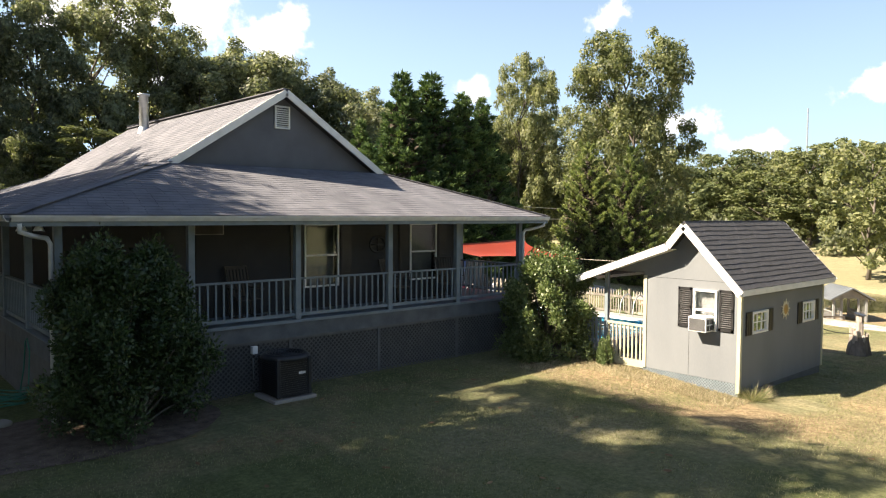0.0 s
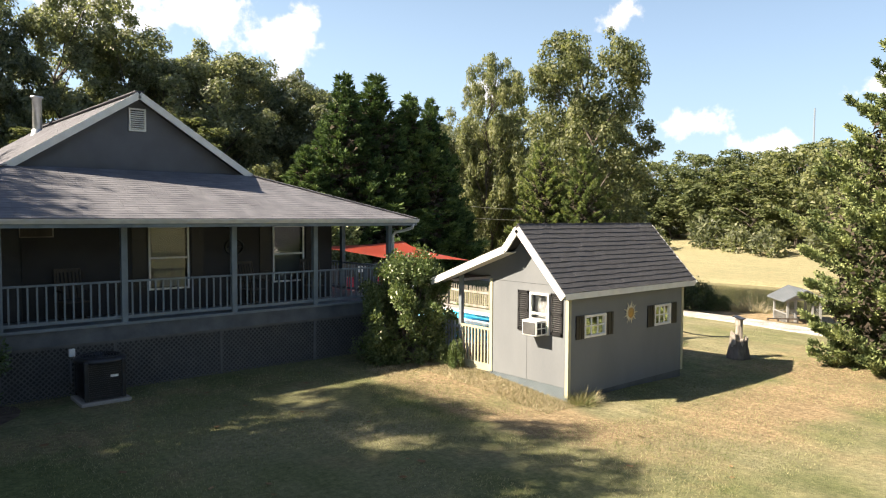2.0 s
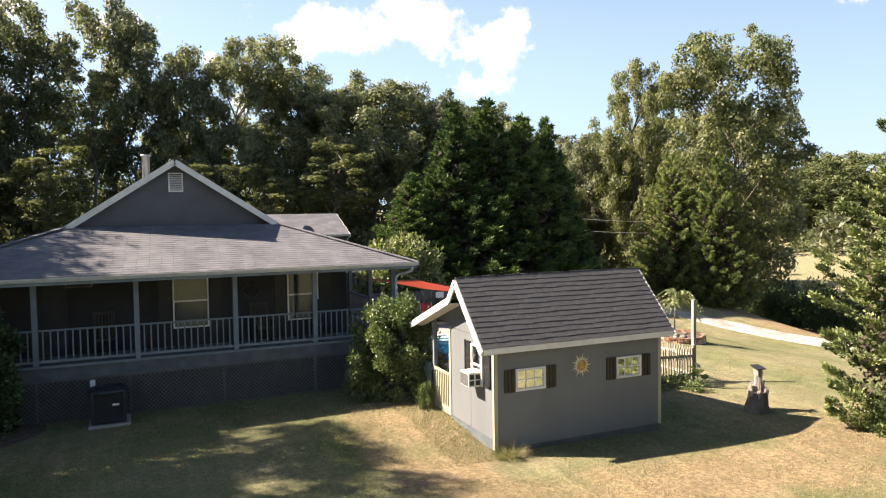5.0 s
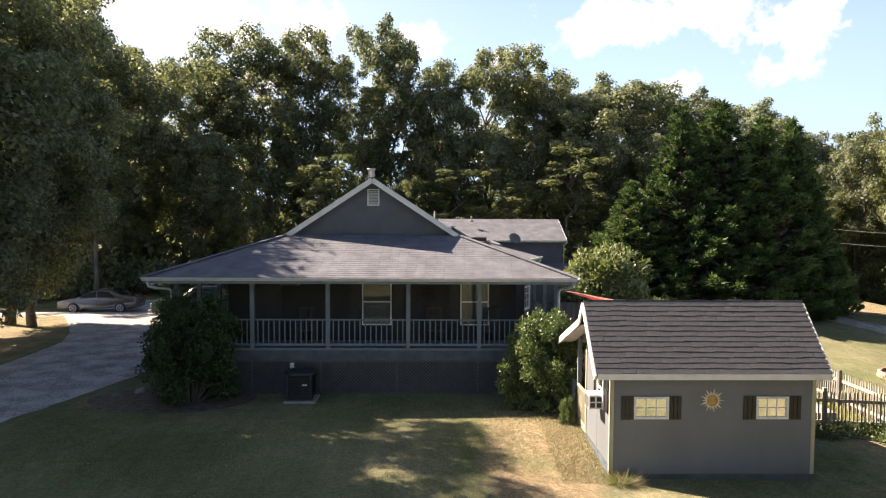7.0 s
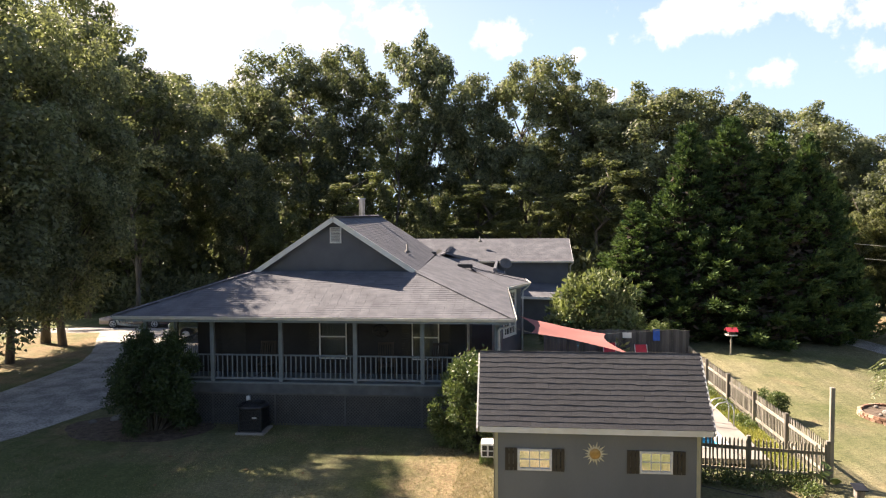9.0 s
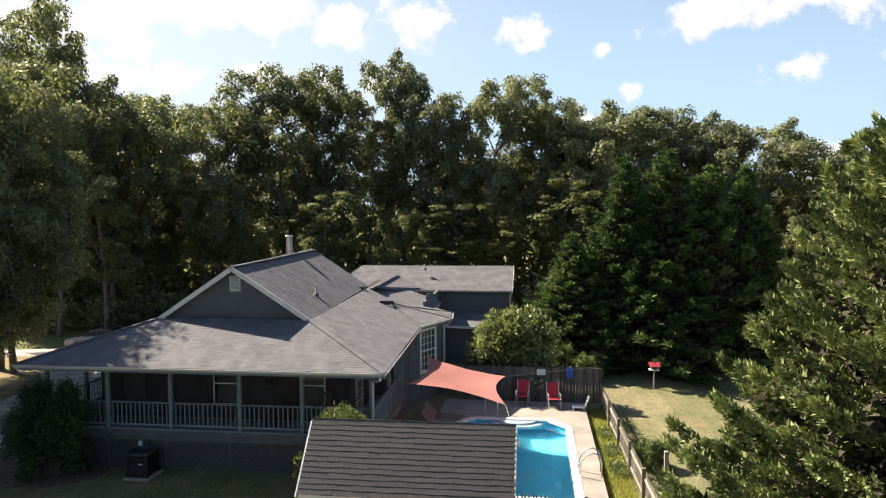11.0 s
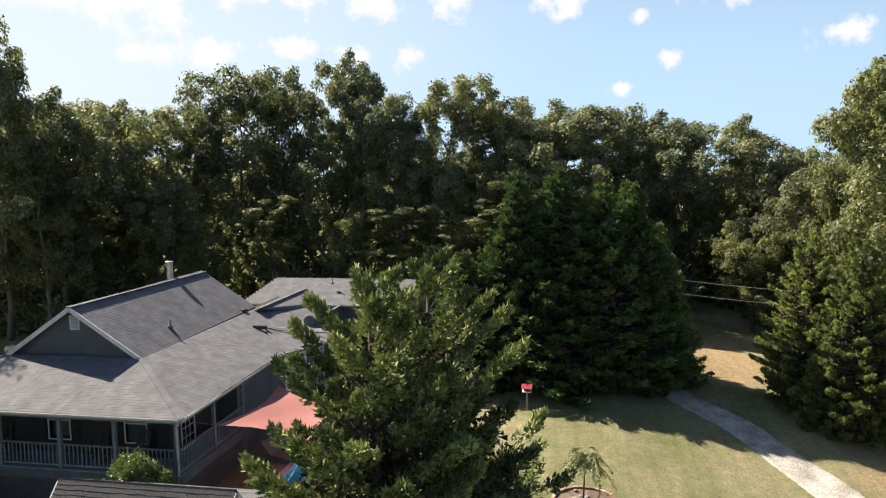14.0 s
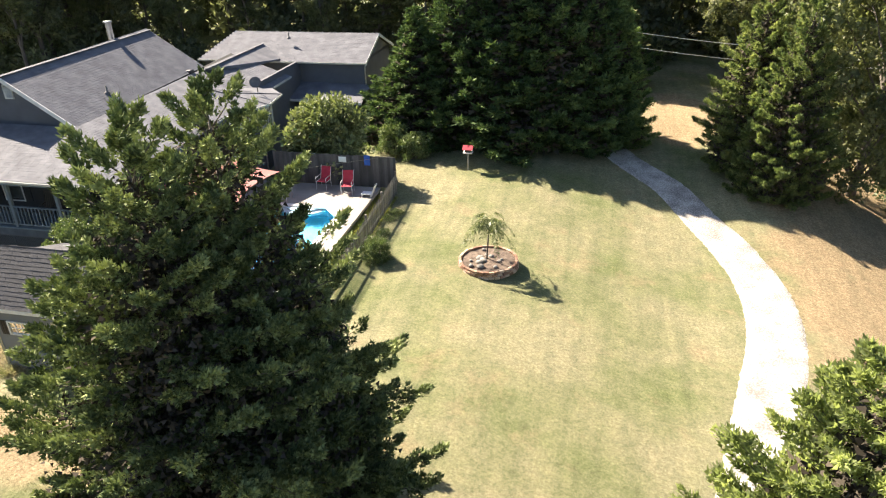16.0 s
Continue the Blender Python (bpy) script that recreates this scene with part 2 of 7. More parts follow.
# ---- materials ----
def material(name, stops, rough=0.8, scale=6.0, fine=60.0, bump=0.2, metal=0.0, mottle=0.35, island=0.0, stretch=(1, 1, 1), spec=0.5, dist=0.01, thing_tint=0.0):
    """A surface whose colour drifts between the stops at two scales, with fine relief."""
    m = bpy.data.materials.new(name)
    m.use_nodes = True
    n, l = m.node_tree.nodes, m.node_tree.links
    bsdf = n["Principled BSDF"]
    bsdf.inputs["Metallic"].default_value = metal
    bsdf.inputs["Specular IOR Level"].default_value = spec
    co = n.new("ShaderNodeTexCoord")
    mp = n.new("ShaderNodeMapping")
    mp.inputs["Scale"].default_value = stretch
    l.new(co.outputs["Object"], mp.inputs[0])
    big, small = n.new("ShaderNodeTexNoise"), n.new("ShaderNodeTexNoise")
    for t, s, d in ((big, scale, 5), (small, fine, 4)):
        t.inputs["Scale"].default_value, t.inputs["Detail"].default_value = s, d
        l.new(mp.outputs[0], t.inputs["Vector"])
    mix = n.new("ShaderNodeMath")
    mix.operation = "MULTIPLY_ADD"
    mix.inputs[1].default_value = mottle
    l.new(small.outputs["Fac"], mix.inputs[0])
    away = n.new("ShaderNodeMath")
    away.operation = "MULTIPLY_ADD"
    away.inputs[1].default_value = 1.0
    away.inputs[2].default_value = -0.5 * mottle
    l.new(big.outputs["Fac"], away.inputs[0])
    l.new(away.outputs[0], mix.inputs[2])
    value = mix.outputs[0]
    geo = n.new("ShaderNodeNewGeometry")
    info = n.new("ShaderNodeObjectInfo")
    for source, amount in ((geo.outputs["Random Per Island"], island), (info.outputs["Random"], thing_tint)):
        if amount:
            more = n.new("ShaderNodeMath")
            more.operation = "MULTIPLY_ADD"
            more.inputs[1].default_value = amount
            l.new(source, more.inputs[0])
            low = n.new("ShaderNodeMath")
            low.operation = "SUBTRACT"
            low.inputs[1].default_value = amount / 2
            l.new(value, low.inputs[0])
            l.new(low.outputs[0], more.inputs[2])
            value = more.outputs[0]
    ramp = n.new("ShaderNodeValToRGB")
    ramp.color_ramp.elements[0].color = (*stops[0], 1)
    ramp.color_ramp.elements[1].color = (*stops[-1], 1)
    ramp.color_ramp.elements[0].position, ramp.color_ramp.elements[1].position = 0.28, 0.72
    for i, c in enumerate(stops[1:-1]):
        e = ramp.color_ramp.elements.new(0.28 + 0.44 * (i + 1) / (len(stops) - 1))
        e.color = (*c, 1)
    l.new(value, ramp.inputs[0])
    l.new(ramp.outputs[0], bsdf.inputs["Base Color"])
    rr = n.new("ShaderNodeMapRange")
    rr.inputs["To Min"].default_value, rr.inputs["To Max"].default_value = max(0.03, rough - 0.12), min(1, rough + 0.1)
    l.new(small.outputs["Fac"], rr.inputs[0])
    l.new(rr.outputs[0], bsdf.inputs["Roughness"])
    if bump:
        b = n.new("ShaderNodeBump")
        b.inputs["Strength"].default_value, b.inputs["Distance"].default_value = bump, dist
        l.new(small.outputs["Fac"], b.inputs["Height"])
        l.new(b.outputs[0], bsdf.inputs["Normal"])
    return m


def leaf_material(name, stops, through=0.35, rough=0.5, spec=0.35, clump=0.5, island=0.5):
    """Leaves: colour by leaf and by plant, with light coming through."""
    m = material(name, stops, rough, clump, 4.0, 0.0, mottle=0.3, island=island, spec=spec, thing_tint=0.25)
    n, l = m.node_tree.nodes, m.node_tree.links
    bsdf = n["Principled BSDF"]
    ramp = next(x for x in n if x.bl_idname == "ShaderNodeValToRGB")
    tr = n.new("ShaderNodeBsdfTranslucent")
    warm = n.new("ShaderNodeMix")
    warm.data_type, warm.blend_type = "RGBA", "MULTIPLY"
    warm.inputs["Factor"].default_value = 1.0
    warm.inputs["B"].default_value = (1.22, 1.28, 0.76, 1)
    l.new(ramp.outputs[0], warm.inputs["A"])
    l.new(warm.outputs["Result"], tr.inputs["Color"])
    mx = n.new("ShaderNodeMixShader")
    mx.inputs[0].default_value = through
    l.new(bsdf.outputs[0], mx.inputs[1])
    l.new(tr.outputs[0], mx.inputs[2])
    l.new(mx.outputs[0], n["Material Output"].inputs["Surface"])
    return m


def glass_material(name, tint=(0.9, 0.95, 0.95), rough=0.02):
    m = bpy.data.materials.new(name)
    m.use_nodes = True
    b = m.node_tree.nodes["Principled BSDF"]
    b.inputs["Base Color"].default_value = (*tint, 1)
    b.inputs["Roughness"].default_value = rough
    b.inputs["Transmission Weight"].default_value = 1.0
    b.inputs["IOR"].default_value = 1.45
    return m


SIDING = material("grey_siding", [(0.088, 0.094, 0.112), (0.118, 0.125, 0.147)], 0.7, 1.5, 40, 0.15)
SHED_WALL = material("shed_siding", [(0.13, 0.143, 0.157), (0.17, 0.184, 0.197)], 0.7, 1.2, 35, 0.15, stretch=(1, 1, 0.35))
# Porch walls and ceiling: their shade is put into a near-black colour
SHADED_WALL = material("shaded_porch_wall", [(0.025, 0.025, 0.027), (0.038, 0.037, 0.039)], 0.8, 1.5, 40, 0.1)
TRIM = material("white_trim", [(0.62, 0.62, 0.6), (0.78, 0.78, 0.76)], 0.5, 3, 40, 0.08)
CREAM = material("cream_trim", [(0.36, 0.345, 0.24), (0.46, 0.44, 0.31)], 0.6, 3, 40, 0.1)
PORCH_PAINT = material("grey_porch_paint", [(0.135, 0.17, 0.195), (0.205, 0.242, 0.266)], 0.65, 4, 50, 0.15)
LATTICE = material("lattice_paint", [(0.085, 0.088, 0.092), (0.13, 0.13, 0.13)], 0.75, 4, 50, 0.1)
SHINGLE = material("grey_shingle", [(0.104, 0.108, 0.126), (0.134, 0.138, 0.158), (0.172, 0.176, 0.198)], 0.9, 1.8, 70, 0.7, mottle=0.5, island=0.12, spec=0.3)
RIM = material("weathered_grey_rim", [(0.075, 0.086, 0.1), (0.13, 0.142, 0.156)], 0.75, 3, 40, 0.15)
SHINGLE_SHED = material("dark_shingle", [(0.05, 0.051, 0.057), (0.085, 0.086, 0.094), (0.135, 0.136, 0.146)], 0.92, 1.6, 70, 0.8, mottle=0.9, island=0.05, thing_tint=0.06, spec=0.25)
UNDERLAY = material("roof_underlay", [(0.03, 0.03, 0.03), (0.045, 0.045, 0.045)], 0.95, 4, 40, 0.1)
SHUTTER = material("black_shutter", [(0.012, 0.012, 0.013), (0.022, 0.022, 0.024)], 0.45, 4, 40, 0.1)
METAL = material("galvanised_metal", [(0.4, 0.42, 0.44), (0.55, 0.57, 0.58)], 0.4, 6, 40, 0.05, metal=0.85)
GUTTER = material("gutter_paint", [(0.5, 0.5, 0.49), (0.66, 0.66, 0.64)], 0.45, 5, 50, 0.05)
BLACK_METAL = material("dark_metal", [(0.012, 0.013, 0.016), (0.03, 0.031, 0.036)], 0.4, 6, 60, 0.1)
CONCRETE = material("pale_concrete", [(0.2, 0.185, 0.168), (0.285, 0.265, 0.242), (0.36, 0.338, 0.31)], 0.85, 0.8, 30, 0.2)
BLOCK = material("foundation_block", [(0.07, 0.075, 0.08), (0.12, 0.125, 0.13)], 0.9, 2, 30, 0.3)
GRAVEL = material("gravel", [(0.19, 0.178, 0.163), (0.345, 0.325, 0.3), (0.51, 0.485, 0.45)], 0.95, 1.1, 16, 0.9, mottle=1.2, dist=0.03)
WOOD_GREY = material("weathered_wood", [(0.14, 0.128, 0.108), (0.24, 0.22, 0.185), (0.36, 0.335, 0.29)], 0.85, 3, 50, 0.4, stretch=(1, 1, 0.2), thing_tint=0.4)
FENCE_PALE = material("bleached_picket_wood", [(0.2, 0.178, 0.135), (0.3, 0.27, 0.21), (0.4, 0.365, 0.29)], 0.85, 3, 50, 0.4, stretch=(1, 1, 0.2), thing_tint=0.4)
# Darker copy of the weathered wood: the privacy fence's shade put into colour
FENCE_SHADED = material("shaded_fence_board", [(0.058, 0.056, 0.054), (0.094, 0.09, 0.087), (0.135, 0.129, 0.124)], 0.88, 3, 50, 0.4, stretch=(1, 1, 0.2), thing_tint=0.4)
WOOD_DARK = material("dark_wood", [(0.05, 0.042, 0.035), (0.1, 0.085, 0.07)], 0.85, 3, 40, 0.3, stretch=(1, 1, 0.2))
BARK = material("bark", [(0.06, 0.05, 0.04), (0.11, 0.095, 0.08), (0.17, 0.15, 0.13)], 0.95, 3, 22, 0.8, stretch=(1, 1, 0.25), dist=0.03)
STUMP = material("stump_wood", [(0.11, 0.095, 0.08), (0.25, 0.22, 0.19), (0.44, 0.4, 0.36)], 0.9, 4, 30, 0.7, stretch=(1, 1, 0.2), dist=0.03)
POOL_LINER = material("blue_pool_liner", [(0.08, 0.47, 0.68), (0.13, 0.6, 0.8)], 0.4, 1.5, 20, 0.05)
WHITE_PLASTIC = material("white_plastic", [(0.68, 0.69, 0.69), (0.8, 0.81, 0.8)], 0.4, 5, 40, 0.03)
PALE_BLUE = material("pale_blue_plastic", [(0.35, 0.55, 0.65), (0.48, 0.66, 0.74)], 0.4, 3, 30, 0.03)
RED = material("red_fabric", [(0.36, 0.02, 0.04), (0.48, 0.035, 0.065)], 0.7, 6, 80, 0.1)
BLUE = material("blue_fabric", [(0.02, 0.09, 0.4), (0.03, 0.14, 0.55)], 0.7, 6, 80, 0.1)
GOLD = material("aged_brass", [(0.32, 0.2, 0.07), (0.5, 0.34, 0.14)], 0.45, 12, 60, 0.2, metal=0.6)
STRAW = material("pale_sun_rays", [(0.5, 0.46, 0.33), (0.66, 0.61, 0.46)], 0.6, 12, 60, 0.1)
SOIL = material("dark_mulch", [(0.05, 0.035, 0.025), (0.11, 0.08, 0.06), (0.17, 0.13, 0.1)], 0.95, 5, 25, 0.9, dist=0.03)
BRICK = material("bed_brick", [(0.2, 0.11, 0.075), (0.36, 0.22, 0.15), (0.5, 0.4, 0.31)], 0.9, 5, 40, 0.4, thing_tint=0.7)
STONE = material("pale_stone", [(0.16, 0.15, 0.135), (0.3, 0.285, 0.255)], 0.9, 6, 40, 0.5, thing_tint=0.4)
CAR_PAINT = material("taupe_car_paint", [(0.17, 0.15, 0.14), (0.2, 0.178, 0.165)], 0.24, 2, 30, 0.0, metal=0.6)
TRUCK_PAINT = material("dark_green_paint", [(0.012, 0.022, 0.018), (0.018, 0.03, 0.024)], 0.25, 2, 30, 0.0, metal=0.3)
CAR_GLASS = material("dark_car_glass", [(0.012, 0.013, 0.015), (0.02, 0.021, 0.023)], 0.2, 2, 30, 0.0, spec=0.3)
TYRE = material("tyre_rubber", [(0.015, 0.015, 0.015), (0.03, 0.03, 0.03)], 0.85, 8, 60, 0.2)
LIGHT_RED = material("tail_lamp", [(0.3, 0.01, 0.01), (0.4, 0.02, 0.02)], 0.2, 8, 60, 0.0)
HOSE = material("green_hose", [(0.03, 0.16, 0.12), (0.05, 0.24, 0.17)], 0.45, 8, 60, 0.05)
CURTAIN = material("pale_curtain", [(0.12, 0.122, 0.125), (0.17, 0.17, 0.172)], 0.9, 5, 60, 0.1, stretch=(6, 6, 0.3))
# Near-black fill: shade of rooms, vent and crawl space as colour; panel seams too
DARK_FILL = material("dark_fill", [(0.04, 0.04, 0.042), (0.07, 0.07, 0.07)], 0.9, 2, 20, 0.0)
ROOF_METAL = material("grey_metal_roof", [(0.13, 0.15, 0.17), (0.19, 0.21, 0.23)], 0.5, 2, 30, 0.05, metal=0.2)
HUT_WOOD = material("pale_hut_wood", [(0.2, 0.21, 0.215), (0.3, 0.31, 0.31)], 0.8, 3, 40, 0.2)
GLASS = glass_material("window_glass")
LEAF_OAK = leaf_material("broad_leaves", [(0.097, 0.114, 0.072), (0.163, 0.184, 0.11), (0.255, 0.27, 0.168)], 0.45, 0.5, 0.35)
SAIL = leaf_material("rust_sail_cloth", [(0.47, 0.2, 0.185), (0.53, 0.24, 0.22)], 0.35, 0.85)
next(x for x in SAIL.node_tree.nodes if x.bl_idname == "ShaderNodeMix" and x.blend_type == "MULTIPLY").inputs["B"].default_value = (1.25, 0.5, 0.32, 1)
LEAF_YELLOW = leaf_material("yellowing_leaves", [(0.09, 0.108, 0.052), (0.152, 0.174, 0.084), (0.25, 0.262, 0.13)], 0.45, 0.5, 0.35)
# Dead inner twigs, kept dark so the crown's gaps carry shade in the colour
TWIG = material("dead_twig_shade", [(0.04, 0.034, 0.026), (0.085, 0.072, 0.056)], 0.95, 3, 20, 0.0, spec=0.1, island=0.4)
LEAF_FAR = leaf_material("distant_leaves", [(0.055, 0.072, 0.033), (0.092, 0.115, 0.05), (0.145, 0.165, 0.075)], 0.3, 0.6, 0.2)
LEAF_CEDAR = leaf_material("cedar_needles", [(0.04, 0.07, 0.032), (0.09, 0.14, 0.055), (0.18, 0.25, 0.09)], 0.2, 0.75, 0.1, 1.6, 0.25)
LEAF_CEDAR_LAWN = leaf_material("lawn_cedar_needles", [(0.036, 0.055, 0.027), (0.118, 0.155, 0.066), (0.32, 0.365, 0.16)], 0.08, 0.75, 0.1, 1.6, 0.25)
# Paler needle copies: sunlight on the pair and near cedars put into colour
LEAF_CEDAR_BRIGHT = leaf_material("lit_cedar_needles", [(0.08, 0.115, 0.05), (0.195, 0.24, 0.1), (0.37, 0.4, 0.175)], 0.4, 0.75, 0.12, 1.6, 0.25)
LEAF_CEDAR_NEAR = leaf_material("lit_near_needles", [(0.17, 0.205, 0.095), (0.34, 0.385, 0.175), (0.55, 0.57, 0.3)], 0.55, 0.75, 0.12, 1.6, 0.25)
LEAF_SHRUB = leaf_material("glossy_shrub_leaves", [(0.03, 0.055, 0.018), (0.055, 0.09, 0.028), (0.08, 0.115, 0.042)], 0.2, 0.42, 0.5)
LEAF_LIGHT = leaf_material("pale_shrub_leaves", [(0.08, 0.12, 0.04), (0.14, 0.185, 0.07), (0.23, 0.27, 0.12)], 0.26, 0.45, 0.5)
LEAF_RHODO = leaf_material("pale_rhododendron_leaves", [(0.1, 0.125, 0.05), (0.18, 0.215, 0.09), (0.31, 0.34, 0.17)], 0.25, 0.5, 0.45)
GRASS_LUSH = leaf_material("lush_grass", [(0.16, 0.2, 0.05), (0.27, 0.3, 0.08), (0.4, 0.38, 0.13)], 0.4, 0.6)
GRASS_TUFT = leaf_material("grass_blades", [(0.12, 0.14, 0.05), (0.2, 0.21, 0.1), (0.36, 0.33, 0.2)], 0.3, 0.6)
MIRROR = bpy.data.materials.new("mirror_pane")
MIRROR.use_nodes = True
MIRROR.node_tree.nodes["Principled BSDF"].inputs["Metallic"].default_value = 1.0
MIRROR.node_tree.nodes["Principled BSDF"].inputs["Roughness"].default_value = 0.05
MIRROR.node_tree.nodes["Principled BSDF"].inputs["Base Color"].default_value = (0.8, 0.8, 0.78, 1)


# ---- ground ----
def lie(x, y):
    """The height of the ground."""
    z = 0.0
    for a, b, d in ((17, 26, 0.34), (27, 40, 1.5), (41, 50, 1.45)):
        z -= d * step(a, b, x)
    if x < 60:
        z *= 1 - 0.85 * step(19, 32, y) * (1 - step(40, 52, x))
    z -= 0.28 * step(10.5, 16.5, x) * (1 - step(19, 26, x)) * step(9.2, 5.5, y)
    z -= 0.75 * step(26, 37, y) * step(4, -7, x)
    z += 3.6 * step(78, 125, x) + 9.0 * step(125, 260, x)
    e = ((x - 66) / 13) ** 2 + ((y - 31) / 16) ** 2
    z -= 1.3 * step(1.25, 0.75, e)
    z += 3.0 * step(70, 160, y)
    return z


GRASS = bpy.data.materials.new("lawn")
GRASS.use_nodes = True
gn, gl = GRASS.node_tree.nodes, GRASS.node_tree.links
g_co = gn.new("ShaderNodeTexCoord")


def g_noise(scale, detail=5, rough=0.55):
    t = gn.new("ShaderNodeTexNoise")
    t.inputs["Scale"].default_value, t.inputs["Detail"].default_value, t.inputs["Roughness"].default_value = scale, detail, rough
    gl.new(g_co.outputs["Object"], t.inputs["Vector"])
    return t.outputs["Fac"]


def g_ramp(source, *stops):
    r = gn.new("ShaderNodeValToRGB")
    while len(r.color_ramp.elements) < len(stops):
        r.color_ramp.elements.new(0.5)
    for e, (p, c) in zip(r.color_ramp.elements, stops):
        e.position, e.color = p, (*c, 1)
    gl.new(source, r.inputs[0])
    return r.outputs[0]


def g_mix(f, a, b, kind="MIX"):
    m = gn.new("ShaderNodeMix")
    m.data_type, m.blend_type = "RGBA", kind
    if hasattr(f, "links"):
        gl.new(f, m.inputs["Factor"])
    else:
        m.inputs["Factor"].default_value = f
    gl.new(a, m.inputs["A"])
    gl.new(b, m.inputs["B"])
    return m.outputs["Result"]


g_green = g_ramp(g_noise(13, 8, 0.82), (0.3, (0.066, 0.086, 0.036)), (0.5, (0.142, 0.168, 0.076)), (0.7, (0.234, 0.248, 0.13)))
g_dry = g_ramp(g_noise(12, 8, 0.82), (0.3, (0.155, 0.146, 0.084)), (0.5, (0.272, 0.25, 0.168)), (0.7, (0.395, 0.364, 0.26)))
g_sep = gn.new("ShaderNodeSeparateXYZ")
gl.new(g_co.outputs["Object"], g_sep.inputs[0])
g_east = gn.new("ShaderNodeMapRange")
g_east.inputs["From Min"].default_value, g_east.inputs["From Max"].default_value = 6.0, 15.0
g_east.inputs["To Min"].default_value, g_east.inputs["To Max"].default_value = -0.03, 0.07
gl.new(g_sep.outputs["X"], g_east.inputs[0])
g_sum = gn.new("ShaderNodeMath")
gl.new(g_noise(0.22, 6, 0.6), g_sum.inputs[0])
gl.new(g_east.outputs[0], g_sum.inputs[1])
# dry, bare ground beyond the drive and beside the shed
def g_zone(x, y, rx, ry, amount):
    v = gn.new("ShaderNodeVectorMath")
    v.operation = "MULTIPLY_ADD"
    v.inputs[1].default_value, v.inputs[2].default_value = (1 / rx, 1 / ry, 0), (-x / rx, -y / ry, 0)
    gl.new(g_co.outputs["Object"], v.inputs[0])
    d = gn.new("ShaderNodeVectorMath")
    d.operation = "LENGTH"
    gl.new(v.outputs[0], d.inputs[0])
    r = gn.new("ShaderNodeMapRange")
    r.interpolation_type = "SMOOTHSTEP"
    r.inputs["From Min"].default_value, r.inputs["From Max"].default_value = 1.25, 0.45
    r.inputs["To Max"].default_value = amount
    gl.new(d.outputs["Value"], r.inputs[0])
    return r.outputs[0]


def g_plus(a, b):
    m = gn.new("ShaderNodeMath")
    gl.new(a, m.inputs[0])
    gl.new(b, m.inputs[1])
    return m.outputs[0]


g_bare = g_noise(0.5, 6, 0.62)
for zone in ((49, 16, 8.5, 26, 0.45), (14.0, 7.0, 1.8, 3.8, 0.3), (22.5, 3.2, 5.0, 2.6, 0.24), (16.5, 3.2, 4.5, 1.6, 0.2), (24.5, 4.0, 3.0, 8, 0.1), (-9.5, 18, 5.5, 16, 0.26), (4, 11, 5, 3, 0.1), (38.6, 37.5, 2.4, 6.5, 0.5)):
    g_bare = g_plus(g_bare, g_zone(*zone))
g_bare = g_ramp(g_bare, (0.56, (0, 0, 0)), (0.8, (1, 1, 1)))
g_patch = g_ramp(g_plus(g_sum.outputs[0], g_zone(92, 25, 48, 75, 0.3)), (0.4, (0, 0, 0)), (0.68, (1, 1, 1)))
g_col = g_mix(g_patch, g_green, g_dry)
g_soil = g_ramp(g_noise(10, 8, 0.8), (0.36, (0.19, 0.135, 0.09)), (0.5, (0.31, 0.235, 0.16)), (0.64, (0.43, 0.34, 0.24)))
g_col = g_mix(g_bare, g_col, g_soil)
# mowing streaks
g_turn = gn.new("ShaderNodeMapping")
g_turn.inputs["Rotation"].default_value, g_turn.inputs["Scale"].default_value = (0, 0, 0.5), (2.4, 0.16, 1)
gl.new(g_co.outputs["Object"], g_turn.inputs[0])
g_mow = gn.new("ShaderNodeTexNoise")
g_mow.inputs["Scale"].default_value, g_mow.inputs["Detail"].default_value = 1.0, 5
gl.new(g_turn.outputs[0], g_mow.inputs["Vector"])
g_col = g_mix(0.42, g_col, g_ramp(g_mow.outputs["Fac"], (0.36, (0.72, 0.76, 0.7)), (0.64, (1.2, 1.17, 1.1))), "MULTIPLY")
g_mott = g_ramp(g_noise(2.2, 5, 0.65), (0.3, (0.8, 0.82, 0.78)), (0.7, (1.12, 1.1, 1.05)))
g_col = g_mix(1.0, g_col, g_mott, "MULTIPLY")
g_clump = g_ramp(g_noise(9, 6, 0.75), (0.34, (0.62, 0.66, 0.6)), (0.66, (1.22, 1.2, 1.14)))
g_col = g_mix(0.8, g_col, g_clump, "MULTIPLY")
g_b = gn["Principled BSDF"]
g_b.inputs["Roughness"].default_value, g_b.inputs["Specular IOR Level"].default_value = 0.95, 0.15
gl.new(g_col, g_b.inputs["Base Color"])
g_bump = gn.new("ShaderNodeBump")
g_bump.inputs["Strength"].default_value, g_bump.inputs["Distance"].default_value = 0.9, 0.05
gl.new(g_noise(45, 4, 0.7), g_bump.inputs["Height"])
gl.new(g_bump.outputs[0], g_b.inputs["Normal"])

gx = np.unique(np.concatenate([np.linspace(-900, -60, 20), np.linspace(-60, -16, 30), np.linspace(-16, 60, 130), np.linspace(60, 140, 60), np.linspace(140, 1500, 30)]))
gy = np.unique(np.concatenate([np.linspace(-900, -40, 16), np.linspace(-40, -14, 20), np.linspace(-14, 50, 110), np.linspace(50, 110, 30), np.linspace(110, 1500, 26)]))


def in_pool(x, y):
    return 17.6 <= x <= 22.12 and 11.2 <= y <= 19.4


